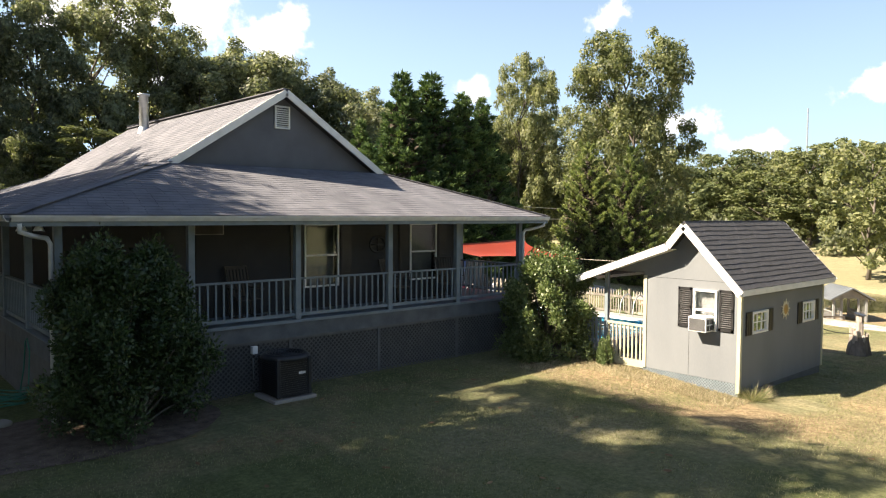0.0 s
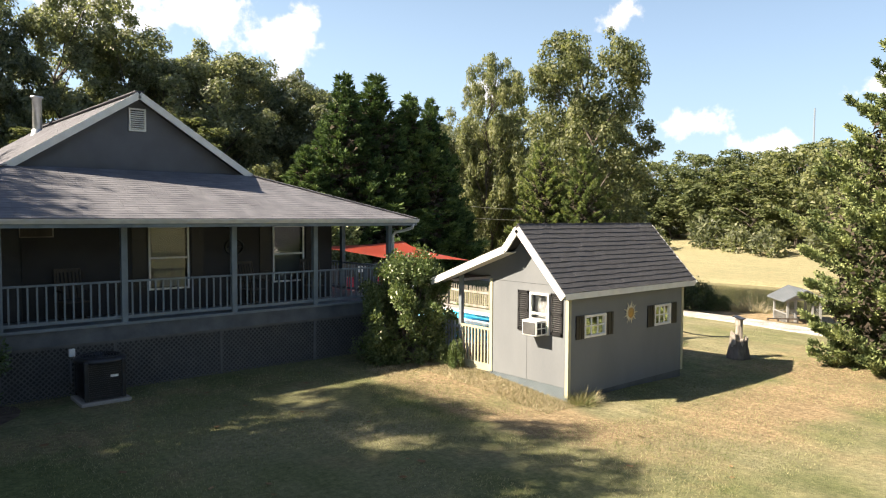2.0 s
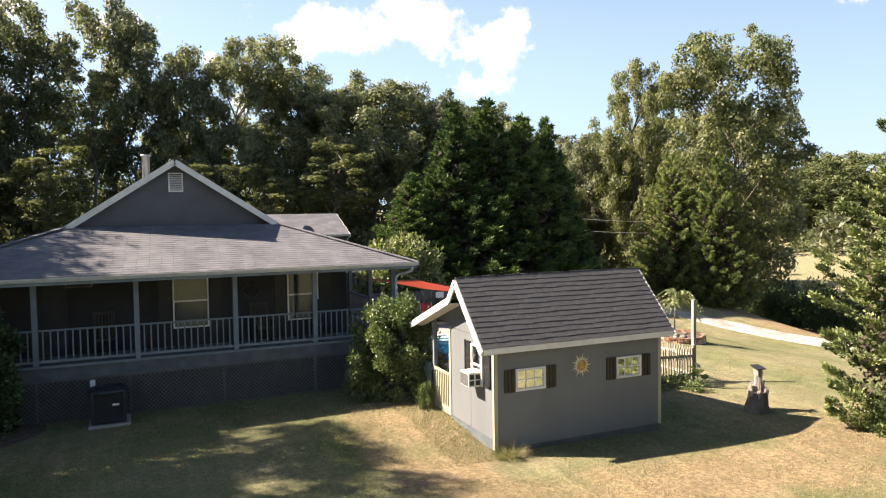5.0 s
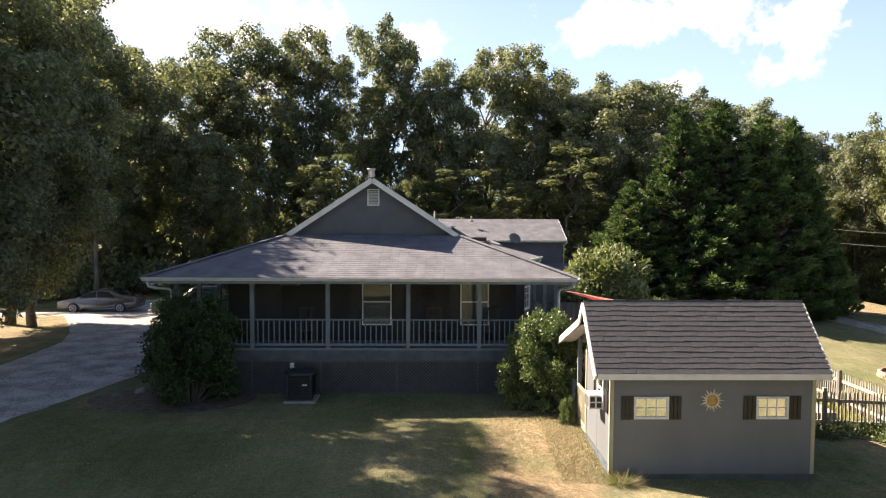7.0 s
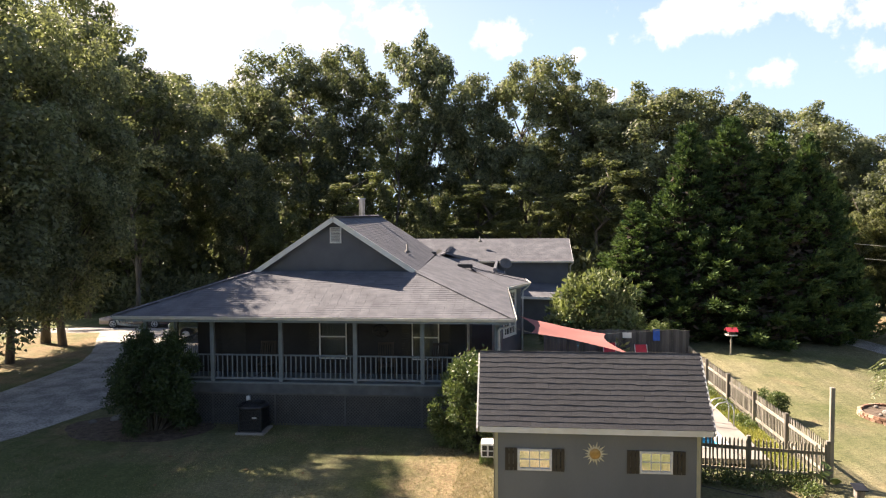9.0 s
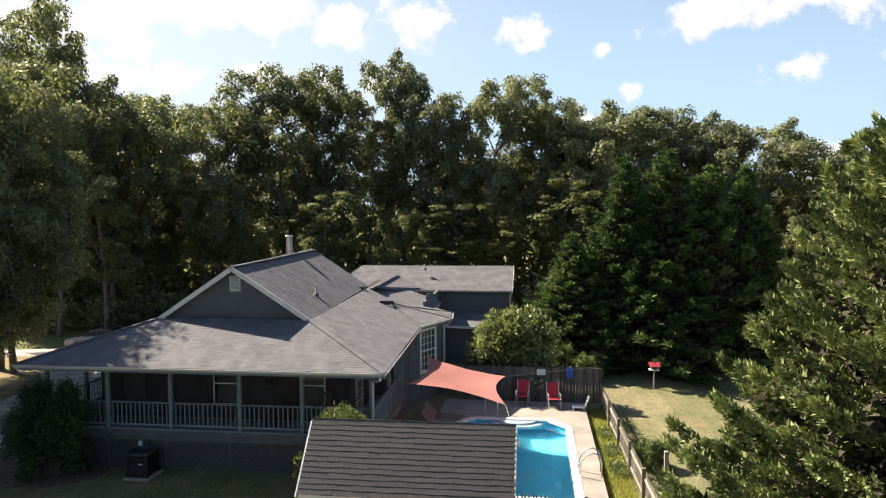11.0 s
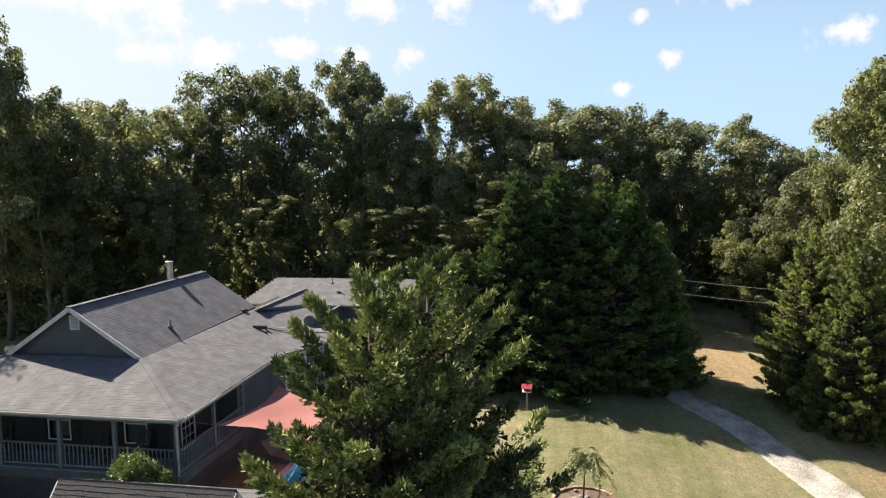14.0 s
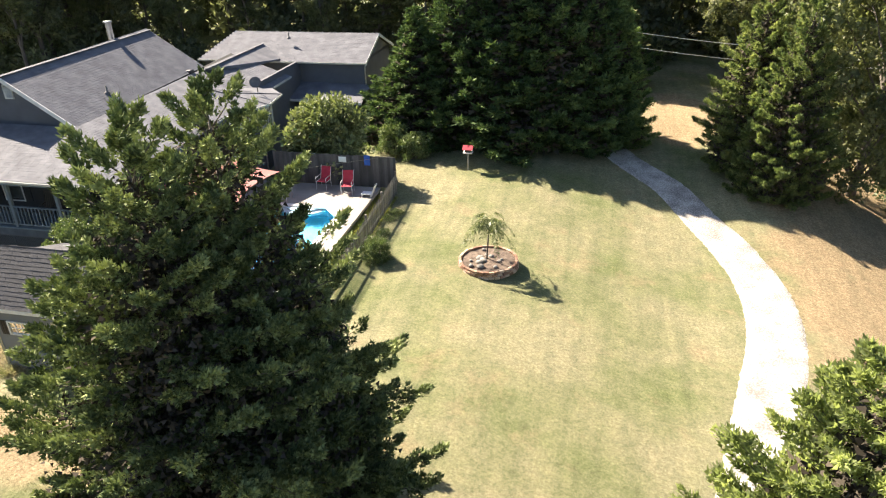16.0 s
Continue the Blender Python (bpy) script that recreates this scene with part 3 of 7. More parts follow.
ground = Mesh()
ground.v = [(float(x), float(y), lie(x, y) + 0.012 * noise.noise((x * 0.4, y * 0.4, 0)) * (abs(x) < 60)) for y in gy for x in gx]
gw = len(gx)
ground.f = [(j * gw + i, j * gw + i + 1, (j + 1) * gw + i + 1, (j + 1) * gw + i) for j in range(len(gy) - 1) for i in range(gw - 1)
            if not in_pool((gx[i] + gx[i + 1]) / 2, (gy[j] + gy[j + 1]) / 2)]
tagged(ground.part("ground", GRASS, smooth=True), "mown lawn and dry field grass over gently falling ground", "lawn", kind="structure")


def strip(name, centre, widths, mat, label, category, lift=0.045, seed=1):
    """A band of loose surface along a line, with ragged edges, that follows the ground."""
    rnd = random.Random(seed)
    pts, ws = [], []
    for i in range(len(centre) - 1):
        for k in range(12):
            t = k / 12
            p0, p1, p2, p3 = (Vector(centre[min(max(i + d, 0), len(centre) - 1)]) for d in (-1, 0, 1, 2))
            pts.append(0.5 * (2 * p1 + (p2 - p0) * t + (2 * p0 - 5 * p1 + 4 * p2 - p3) * t * t + (3 * p1 - p0 - 3 * p2 + p3) * t ** 3))
            ws.append(widths[i] * (1 - t) + widths[i + 1] * t)
    m = Mesh()
    rows = 13
    for i, p in enumerate(pts):
        d = (pts[min(i + 1, len(pts) - 1)] - pts[max(i - 1, 0)]).normalized()
        s = Vector((-d.y, d.x))
        ja, jb = 0.07 * rnd.uniform(-1, 1), 0.07 * rnd.uniform(-1, 1)
        for k in range(rows):
            u = -1 + 2 * k / (rows - 1)
            q = p + s * (u * ws[i] / 2 + (ja if k == 0 else jb if k == rows - 1 else 0))
            m.v.append((q.x, q.y, lie(q.x, q.y) + lift * (1 if 0 < k < rows - 1 else -1.2)))
    m.f = [(i * rows + k, i * rows + k + 1, (i + 1) * rows + k + 1, (i + 1) * rows + k) for i in range(len(pts) - 1) for k in range(rows - 1)]
    return tagged(m.part(name, mat, smooth=True), label, category, kind="structure")


strip("road", [(52, -40), (44, -14), (39.6, -1), (38.2, 4.3), (38.7, 7.5), (39.6, 11.0), (40.3, 13.9), (40.6, 16.3), (40.5, 19.0), (39.7, 21.8), (38.6, 23.9), (37.2, 26.6), (35.0, 29.3), (32.5, 34), (28, 41), (20, 45.5), (8, 46.5)], [2.3] * 9 + [2.2, 2.0, 1.9, 1.8, 2, 2, 2, 2], GRAVEL, "pale gravel drive curving round the lawn", "gravel drive", seed=3)
strip("road", [(-1.0, -60), (-1.3, -20), (-1.9, 2), (-2.3, 9), (-1.6, 15), (-1.7, 22), (-3.8, 29), (-7, 35), (-9, 42)], [4, 4, 4.5, 4.6, 6.2, 6.6, 9, 9, 8], GRAVEL, "grey gravel parking drive beside the house", "gravel drive", seed=4)
strip("road", [(-16, 31), (-9, 34), (-2, 36.5)], [4, 5.5, 4], GRAVEL, "grey gravel parking area behind the house", "gravel drive", lift=0.04, seed=5)
pond = Mesh().add([(66 + 16 * math.cos(a), 31 + 19 * math.sin(a), -3.75) for a in (2 * math.pi * k / 48 for k in range(48))], [tuple(range(48))])
POND = material("murky_pond", [(0.05, 0.045, 0.022), (0.085, 0.075, 0.04)], 0.12, 0.3, 4, 0.15, spec=0.5, dist=0.02)
tagged(pond.part("water", POND), "still brown pond at the edge of the field", "pond", kind="structure")


# ---- the house ----
def shingles(parent, name, a, b, c, d, mat, course=0.145, tab=0.3, seed=0, single=False, label=""):
    """Courses of shingle tabs on the flat roof face a, b (eave), c, d (top): wedges with a raised lower edge."""
    a, b, c, d = (Vector(p) for p in (a, b, c, d))
    rnd = random.Random(seed)
    u = (b - a).normalized()
    n = u.cross(d - a).normalized()
    if n.z < 0:
        n = -n
    v = n.cross(u) if (n.cross(u)).dot(d - a) > 0 else u.cross(n)
    height = (d - a).dot(v)
    w0 = (b - a).length
    dl, cr = (d - a).dot(u), (c - a).dot(u)
    m = Mesh()
    shared = {}
    rows = max(1, round(height / course))
    for r in range(rows):
        v0, v1 = height * r / rows - 0.01, height * (r + 1) / rows + 0.03
        t = (r + 0.5) / rows
        lo, hi = dl * t, w0 + (cr - w0) * t
        x = lo - (tab / 2 if r % 2 else 0) - rnd.uniform(0, 0.05)
        while x < hi - 0.02:
            x0, x1 = max(x, lo), min(x + tab - (0.001 if single else 0.006), hi)
            x += tab
            if x1 - x0 < 0.03:
                continue
            lift = 0.009 + rnd.uniform(0, 0.003)
            q = [a + u * s + v * t_ + n * h for s, t_, h in ((x0, v0, 0.001), (x1, v0, 0.001), (x1, v1, 0.001), (x0, v1, 0.001), (x0, v0, lift), (x1, v0, lift), (x1, v1, 0.004), (x0, v1, 0.004))]
            f = [(4, 5, 6, 7), (0, 1, 5, 4), (1, 2, 6, 5), (3, 0, 4, 7)]
            if single:
                w = round(x1 - x0 - 0.001, 2)
                if w not in shared:
                    p = Mesh()
                    p.add([Vector(z) for z in ((0, 0, 0.001), (w, 0, 0.001), (w, v1 - v0, 0.001), (0, v1 - v0, 0.001), (0, 0, 0.016), (w, 0, 0.016), (w, v1 - v0, 0.004), (0, v1 - v0, 0.004))], f)
                    shared[w] = p.data(name, mat)
                mm = Matrix((u, v, n)).transposed().to_4x4()
                mm.translation = a + u * x0 + v * (v0 + rnd.uniform(-0.012, 0.012)) + n * rnd.uniform(0, 0.004)
                put(name, shared[w], parent, m=mm)
            else:
                m.add(q, f)
    if not single:
        ob = m.part(name, mat, parent, label)
        tagged(ob, kind="stuff")


EAVE, TOPL = 3.70, 4.88
XL, XR, YF = 2.76, 15.88, 11.92
GL, GR, YG = 6.38, 12.42, 15.04
RX, RZ, YB = 9.38, 6.85, 26.1
RXB, GRB, RZB = 9.06, 11.98, 6.82  # the ridge and the break of slope draw in a little towards the rear
house = thing("house", (9.4, 18, 0), "low grey house with a wrap-round porch and shingle roof", "house")

# roof faces: front porch, both lower sides, both upper sides, rear bay
BAY_A, BAY_B, BAY_C, BAY_D = (15.56, 21.1, 3.67), (16.67, 23.9, 3.62), (16.45, 25.9, 3.62), (15.45, 26.9, 3.66)
BAY_T, BAY_V = (14.35, 23.6, 4.22), (13.75, 23.3, 4.45)
faces = [
    ((XL, YF, EAVE), (XR, YF, EAVE), (GR, YG, TOPL), (GL, YG, TOPL)),
    ((XR, YF, EAVE), (15.35, 29.7, 3.66), (11.72, 29.7, 4.93), (GR, YG, TOPL)),
    ((XL, 26.5, EAVE), (XL, YF, EAVE), (GL, YG, TOPL), (6.1, 26.5, TOPL)),
    ((GR, YG - 0.02, TOPL), (GRB, YB, 4.93), (RXB, YB, RZB), (RX, YG - 0.02, RZ)),
    ((6.11, YB, TOPL), (GL, YG - 0.02, TOPL), (RX, YG - 0.02, RZ), (RXB, YB, RZB)),
]
bay_faces = [(BAY_A, BAY_B, BAY_T, BAY_V), (BAY_B, BAY_C, BAY_T), (BAY_C, BAY_D, BAY_V, BAY_T)]
deck = Mesh()
for q in faces:
    deck.slab([Vector(p) - Vector((0, 0, 0.02)) for p in q], 0.09)
deck.part("roof", UNDERLAY, house, "roof boards under the shingles")
bay_roof = Mesh()
for q in bay_faces:
    bay_roof.slab([Vector(p) + Vector((0, 0, 0.012)) for p in q], 0.08)
bay_roof.part("bay_roof", SHINGLE, house, "weathered grey asphalt shingles")
for i, q in enumerate(faces):
    shingles(house, "shingle_layer", *q, SHINGLE, seed=20 + i, label="weathered grey asphalt shingles")
# caps along the ridge and the hips
caps = Mesh()
for a, b in (((RX, YG - 0.05, RZ + 0.01), (RXB, YB, RZB + 0.01)), ((GR, YG, TOPL), (XR, YF, EAVE)), ((GL, YG, TOPL), (XL, YF, EAVE)),
             (BAY_V, BAY_T), (BAY_T, BAY_B), (BAY_T, BAY_C)):
    a, b = Vector(a), Vector(b)
    n = max(1, round((b - a).length / 0.2))
    for k in range(n):
        p, q = a.lerp(b, k / n), a.lerp(b, (k + 1.15) / n)
        caps.beam(p + Vector((0, 0, 0.024)), q + Vector((0, 0, 0.016)), 0.24, 0.018)
tagged(caps.part("ridge_cap", SHINGLE, house, "overlapping ridge shingles"), kind="stuff")

# gutters and boards along the eaves
def gutter(m, a, b):
    a, b = Vector(a), Vector(b)
    d = (b - a).normalized()
    s = Vector((d.y, -d.x, 0))
    prof = [(0, 0.0), (0, -0.1), (0.06, -0.1), (0.1, -0.03), (0.105, 0.0), (0.092, 0.0), (0.088, -0.03), (0.053, -0.088), (0.012, -0.088), (0.012, 0.0)]
    k = len(prof)
    m.add([p + s * x + Vector((0, 0, z)) for p in (a, b) for x, z in prof], [(i, (i + 1) % k, k + (i + 1) % k, k + i) for i in range(k)] + [tuple(range(k - 1, -1, -1)), tuple(range(k, 2 * k))])


for a, b in (((XL, YF, EAVE - 0.01), (XR, YF, EAVE - 0.01)), ((XR, YF, EAVE - 0.01), (15.57, 21.1, 3.66)), ((XL, 26.5, EAVE - 0.01), (XL, YF, EAVE - 0.01)), (BAY_A, BAY_B), (BAY_B, BAY_C), ((15.44, 26.9, 3.65), (15.35, 29.7, 3.65))):
    g = Mesh()
    gutter(g, a, b)
    g.part("gutter", GUTTER, house, "white painted metal gutter")
    Mesh().beam(Vector(a) + Vector((0, 0, -0.11)), Vector(b) + Vector((0, 0, -0.11)), 0.03, 0.14).part("fascia", PORCH_PAINT, house)
# gable wall, rake boards, louvre
g = Mesh()
g.slab([(GL - 0.02, YG + 0.28, TOPL - 0.11), (GR + 0.02, YG + 0.28, TOPL - 0.11), (RX, YG + 0.28, RZ - 0.075)], 0.12, (0, 1, 0))
g.part("gable_wall", SIDING, house, "grey painted gable wall")
for x in (GL, GR):
    s = 1 if x > RX else -1
    a, b = Vector((x + s * 0.12, YG - 0.02, TOPL - 0.14)), Vector((RX, YG - 0.02, RZ - 0.055))
    Mesh().beam(a, b, 0.045, 0.17, (0, 0, 1)).part("rake_board", TRIM, house, "white rake board")
    Mesh().beam(a + Vector((0, 0.15, -0.01)), b + Vector((0, 0.15, -0.01)), 0.26, 0.03, (0, 0, 1)).part("rake_soffit", TRIM, house)
lv = Mesh()
for x0, x1, z0, z1 in ((9.19, 9.23, 5.91, 6.49), (9.57, 9.61, 5.91, 6.49), (9.23, 9.57, 5.91, 5.95), (9.23, 9.57, 6.45, 6.49)):
    lv.box(x0, x1, YG + 0.22, YG + 0.28, z0, z1)
louvre = lv.part("gable_vent", TRIM, house, "white louvred gable vent")
for k in range(9):
    Mesh().box(9.23, 9.57, -0.03, 0.03, -0.006, 0.006, pose(0, YG + 0.25, 5.98 + k * 0.053, 35)).part("slat", TRIM, louvre)
# dark backing puts the shade between the slats into colour
Mesh().box(9.22, 9.58, YG + 0.265, YG + 0.275, 5.93, 6.47).part("vent_back", DARK_FILL, louvre)

# walls and windows
WALL_Y, WALL_X0, WALL_X1 = 13.80, 4.75, 14.25


def window(name, x0, x1, z0, z1, y, parent, facing, sash=True, grid=(1, 1), fw=0.045, glass=None):
    """A sash window in the plane y (facing front) or x (facing the side); x0, x1 run along the wall."""
    def at(m, u0, u1, d0, d1, a, b):
        if facing == "front":
            m.box(u0, u1, y - d1, y - d0, a, b)
        else:
            m.box(y + d0, y + d1, u0, u1, a, b)
        return m
    w = Mesh()
    for u0, u1, a, b in ((x0 - fw, x0, z0 - fw, z1 + fw), (x1, x1 + fw, z0 - fw, z1 + fw), (x0, x1, z1, z1 + fw), (x0, x1, z0 - fw, z0)):
        at(w, u0, u1, 0.0, 0.05, a, b)
    ob = w.part(name, TRIM, parent, "white framed window")
    s = Mesh()
    zm = (z0 + z1) / 2
    if sash:
        at(s, x0, x1, 0.0, 0.035, zm - 0.022, zm + 0.022)
    for k in range(1, grid[0]):
        u = x0 + (x1 - x0) * k / grid[0]
        at(s, u - 0.011, u + 0.011, 0.002, 0.026, z0, z1)
    for k in range(1, grid[1]):
        u = z0 + (z1 - z0) * k / grid[1]
        at(s, x0, x1, 0.003, 0.024, u - 0.011, u + 0.011)
    if s.v:
        s.part("sash", TRIM, ob)
    pane = at(Mesh(), x0, x1, 0.006, 0.011, z0, z1).part("pane", glass or GLASS, ob)
    pane.visible_shadow = bool(glass)
    return ob


def holed(m, y0, y1, x0, x1, z0, z1, holes, axis="x"):
    """A wall with rectangular openings (u0, u1, a, b), as one closed skin."""
    us = sorted({x0, x1, *(u for h in holes for u in h[:2])})
    zs = sorted({z0, z1, *(z for h in holes for z in h[2:])})
    nu, nz = len(us), len(zs)
    solid = {(i, k): not any(h[0] <= us[i] and h[1] >= us[i + 1] and h[2] <= zs[k] and h[3] >= zs[k + 1] for h in holes) for i in range(nu - 1) for k in range(nz - 1)}
    at = lambda u, d, z: (u, d, z) if axis == "x" else (d, u, z)
    verts = [at(u, d, z) for d in (y0, y1) for z in zs for u in us]
    idx = lambda s, i, k: s * nu * nz + k * nu + i
    faces = []
    for (i, k), on in solid.items():
        if not on:
            continue
        for s in (0, 1):
            faces.append((idx(s, i, k), idx(s, i + 1, k), idx(s, i + 1, k + 1), idx(s, i, k + 1)))
        for (di, dk), (a, b) in (((-1, 0), ((i, k), (i, k + 1))), ((1, 0), ((i + 1, k), (i + 1, k + 1))), ((0, -1), ((i, k), (i + 1, k))), ((0, 1), ((i, k + 1), (i + 1, k + 1)))):
            if not solid.get((i + di, k + dk), False):
                faces.append((idx(0, *a), idx(0, *b), idx(1, *b), idx(1, *a)))
    return m.add(verts, faces)


WIN = [(9.19, 10.08, 2.0, 3.46), (12.44, 13.3, 2.0, 3.46)]
holed(Mesh(), WALL_Y, WALL_Y + 0.15, WALL_X0, WALL_X1, 1.45, 3.95, WIN + [(5.6, 6.5, 1.46, 3.5)]).part("front_wall", SHADED_WALL, house, "porch wall with its shade put into dark grey")
for x0, x1, z0, z1 in WIN:
    window("window", x0, x1, z0, z1, WALL_Y + 0.02, house, "front")
    Mesh().box(x0 - 0.05, x1 + 0.05, WALL_Y + 0.2, WALL_Y + 0.22, z0 - 0.02, z1 + 0.05).part("blind", CURTAIN, house, "pale window blind drawn down")
    for s in (x0 - 0.42, x1 + 0.1):
        sh = Mesh()
        sh.box(s, s + 0.32, WALL_Y - 0.03, WALL_Y, z0 - 0.03, z1 + 0.03)
        for k in range(24):
            sh.box(s + 0.03, s + 0.29, WALL_Y - 0.04, WALL_Y - 0.03, z0 + 0.03 + k * 0.058, z0 + 0.06 + k * 0.058)
        sh.part("shutter", SHUTTER, house, "black louvred shutter")
# the door's shade is put into its near-black colour
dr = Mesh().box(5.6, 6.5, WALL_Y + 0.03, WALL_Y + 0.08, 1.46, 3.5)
dr.part("door", DARK_FILL, house, "front door with its shade put into the dark colour")
holed(Mesh(), 14.1, 14.25, WALL_Y + 0.15, 17.6, 1.45, 3.95, [(14.6, 15.5, 1.5, 3.4)], "y").part("side_wall", SHADED_WALL, house)
window("glazed_door", 14.6, 15.5, 1.5, 3.4, 14.23, house, "side", False, (3, 5))
Mesh().box(14.9, 15.05, 17.6, 20.9, 0.0, 3.7).part("side_wall", SIDING, house, "grey painted side wall")
Mesh().box(14.25, 14.9, 17.6, 17.75, 1.45, 3.9).part("side_wall", SIDING, house)


def bay_side(a, b, window_span):
    """One straight side of the bay from a to b, with a tall white gridded window where a span is given."""
    a, b = Vector((*a, 0)), Vector((*b, 0))
    length = (b - a).length
    m = Matrix.Translation(a) @ Matrix.Rotation(math.atan2(b.y - a.y, b.x - a.x), 4, "Z")
    w = holed(Mesh(), 0.0, 0.14, 0, length, 0.0, 3.62, [(window_span[0], window_span[1], 1.35, 3.3)] if window_span else [])
    w.v = [tuple(m @ Vector(p)) for p in w.v]
    w.part("bay_wall", SIDING, house, "grey painted bay wall")
    if window_span:
        u0, u1 = window_span
        f = Mesh()
        for box in ((u0 - 0.09, u0 + 0.03, 1.26, 3.39), (u1 - 0.03, u1 + 0.09, 1.26, 3.39), (u0 + 0.03, u1 - 0.03, 3.27, 3.39), (u0 + 0.03, u1 - 0.03, 1.26, 1.38), (u0 + 0.03, u1 - 0.03, 2.29, 2.35)):
            f.box(box[0], box[1], -0.03, 0.05, box[2], box[3], m)
        ob = f.part("window", TRIM, house, "white framed window")
        g = Mesh()
        for k in range(1, 4):
            u = u0 + (u1 - u0) * k / 4
            g.box(u - 0.012, u + 0.012, -0.005, 0.03, 1.38, 3.27, m)
        for k in range(1, 6):
            z = 1.38 + 1.89 * k / 6
            g.box(u0 + 0.03, u1 - 0.03, -0.004, 0.028, z - 0.012, z + 0.012, m)
        g.part("sash", TRIM, ob)
        Mesh().box(u0, u1, 0.03, 0.036, 1.35, 3.3, m).part("pane", GLASS, ob).visible_shadow = False
        Mesh().box(u0, u1, 0.2, 0.21, 1.35, 3.3, m).part("blind", CURTAIN, ob, "pale curtain behind the glass")


bay_side((15.05, 20.95), (16.28, 23.55), (1.0, 2.2))
bay_side((16.28, 23.55), (16.15, 25.75), (0.4, 1.5))
bay_side((16.15, 25.75), (15.1, 26.8), None)
Mesh().box(WALL_X0, WALL_X0 + 0.15, WALL_Y + 0.15, 26.3, 0, 3.95).part("side_wall", SHADED_WALL, house)
Mesh().box(WALL_X0 + 0.15, 14.6, 26.15, 26.3, 0, 3.9).slab([(GL + 0.2, YB - 0.25, TOPL), (GRB - 0.1, YB - 0.25, TOPL), (RXB, YB - 0.25, RZ - 0.15)], 0.12, (0, -1, 0)).part("rear_wall", SIDING, house)
# dark sheet behind the windows stands in for the room's shade
Mesh().box(WALL_X0 + 0.15, 14.1, 16.5, 16.6, 1.45, 3.9).part("room_wall", DARK_FILL, house)
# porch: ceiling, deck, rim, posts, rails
Mesh().box(XL + 0.03, XR - 0.03, YF + 0.03, WALL_Y, 3.56, 3.585).box(XL + 0.03, WALL_X0, WALL_Y, 26.2, 3.56, 3.585).box(WALL_X1, 15.55, WALL_Y, 20.9, 3.56, 3.585).part("porch_ceiling", SHADED_WALL, house, "porch ceiling with its shade put into the colour")
DX0, DX1, DY = 3.42, 15.5, 12.38
n = 0
board_me = Mesh().soft(0, DX1 - DX0, 0, 0.135, -0.03, 0, 0.006).data("deck_board", PORCH_PAINT)
for k in range(10):
    put("deck_board", board_me, house, m=pose(DX0, DY + k * 0.142, 1.45))
side_me = Mesh().soft(0, 1.36, 0, 0.135, -0.03, 0, 0.006).data("deck_board", PORCH_PAINT)
for k in range(85):
    put("deck_board", side_me, house, m=pose(DX0, 13.8 + k * 0.142, 1.45))
for k in range(26):
    put("deck_board", side_me, house, m=pose(DX1 - 1.3, 13.8 + k * 0.142, 1.45))
Mesh().box(DX0, DX1, DY + 0.03, DY + 0.07, 1.08, 1.42).box(DX1 - 0.06, DX1 - 0.02, DY + 0.07, 17.5, 1.08, 1.42).box(DX0 + 0.02, DX0 + 0.06, DY + 0.07, 25.9, 1.08, 1.42).part("rim_board", RIM, house, "grey painted deck rim")
Mesh().box(DX0 - 0.01, DX1 + 0.01, DY - 0.03, DY + 0.028, 1.395, 1.455).part("deck_edge", PORCH_PAINT, house)
post_me = Mesh().soft(-0.065, 0.065, -0.065, 0.065, 1.45, 3.6, 0.008).data("post", PORCH_PAINT)
PX = [3.55, 5.87, 8.21, 10.71, 12.93, 15.33]
spots = [(x, 12.49) for x in PX] + [(15.38, 15.0), (15.38, 17.4)] + [(3.52, y) for y in (14.7, 17.0, 19.4, 21.8, 24.2, 26.0)]
for x, y in spots:
    put("post", post_me, house, "grey square porch post", m=pose(x, y, 0))
bal_me = Mesh().box(-0.017, 0.017, -0.017, 0.017, 1.53, 2.3).data("baluster", PORCH_PAINT)


def railing(a, b, z=1.45):
    a, b = Vector((*a, 0)), Vector((*b, 0))
    d = (b - a).normalized()
    r = Mesh().beam(a + d * 0.065 + Vector((0, 0, z + 0.88)), b - d * 0.065 + Vector((0, 0, z + 0.88)), 0.09, 0.04)
    r.part("handrail", PORCH_PAINT, house)
    Mesh().beam(a + d * 0.065 + Vector((0, 0, z + 0.1)), b - d * 0.065 + Vector((0, 0, z + 0.1)), 0.045, 0.07).part("bottom_rail", PORCH_PAINT, house)
    n = round((b - a).length / 0.165)
    for k in range(1, n):
        p = a.lerp(b, k / n)
        put("baluster", bal_me, house, m=pose(p.x, p.y, z - 1.45))


for a, b in zip(PX, PX[1:]):
    railing((a, 12.49), (b, 12.49))
railing((15.38, 12.49), (15.38, 15.0))
railing((15.38, 15.0), (15.38, 17.4))
for a, b in zip((12.49, 14.7, 17.0, 19.4, 21.8, 24.2), (14.7, 17.0, 19.4, 21.8, 24.2, 26.0)):
    railing((3.52, a), (3.52, b))
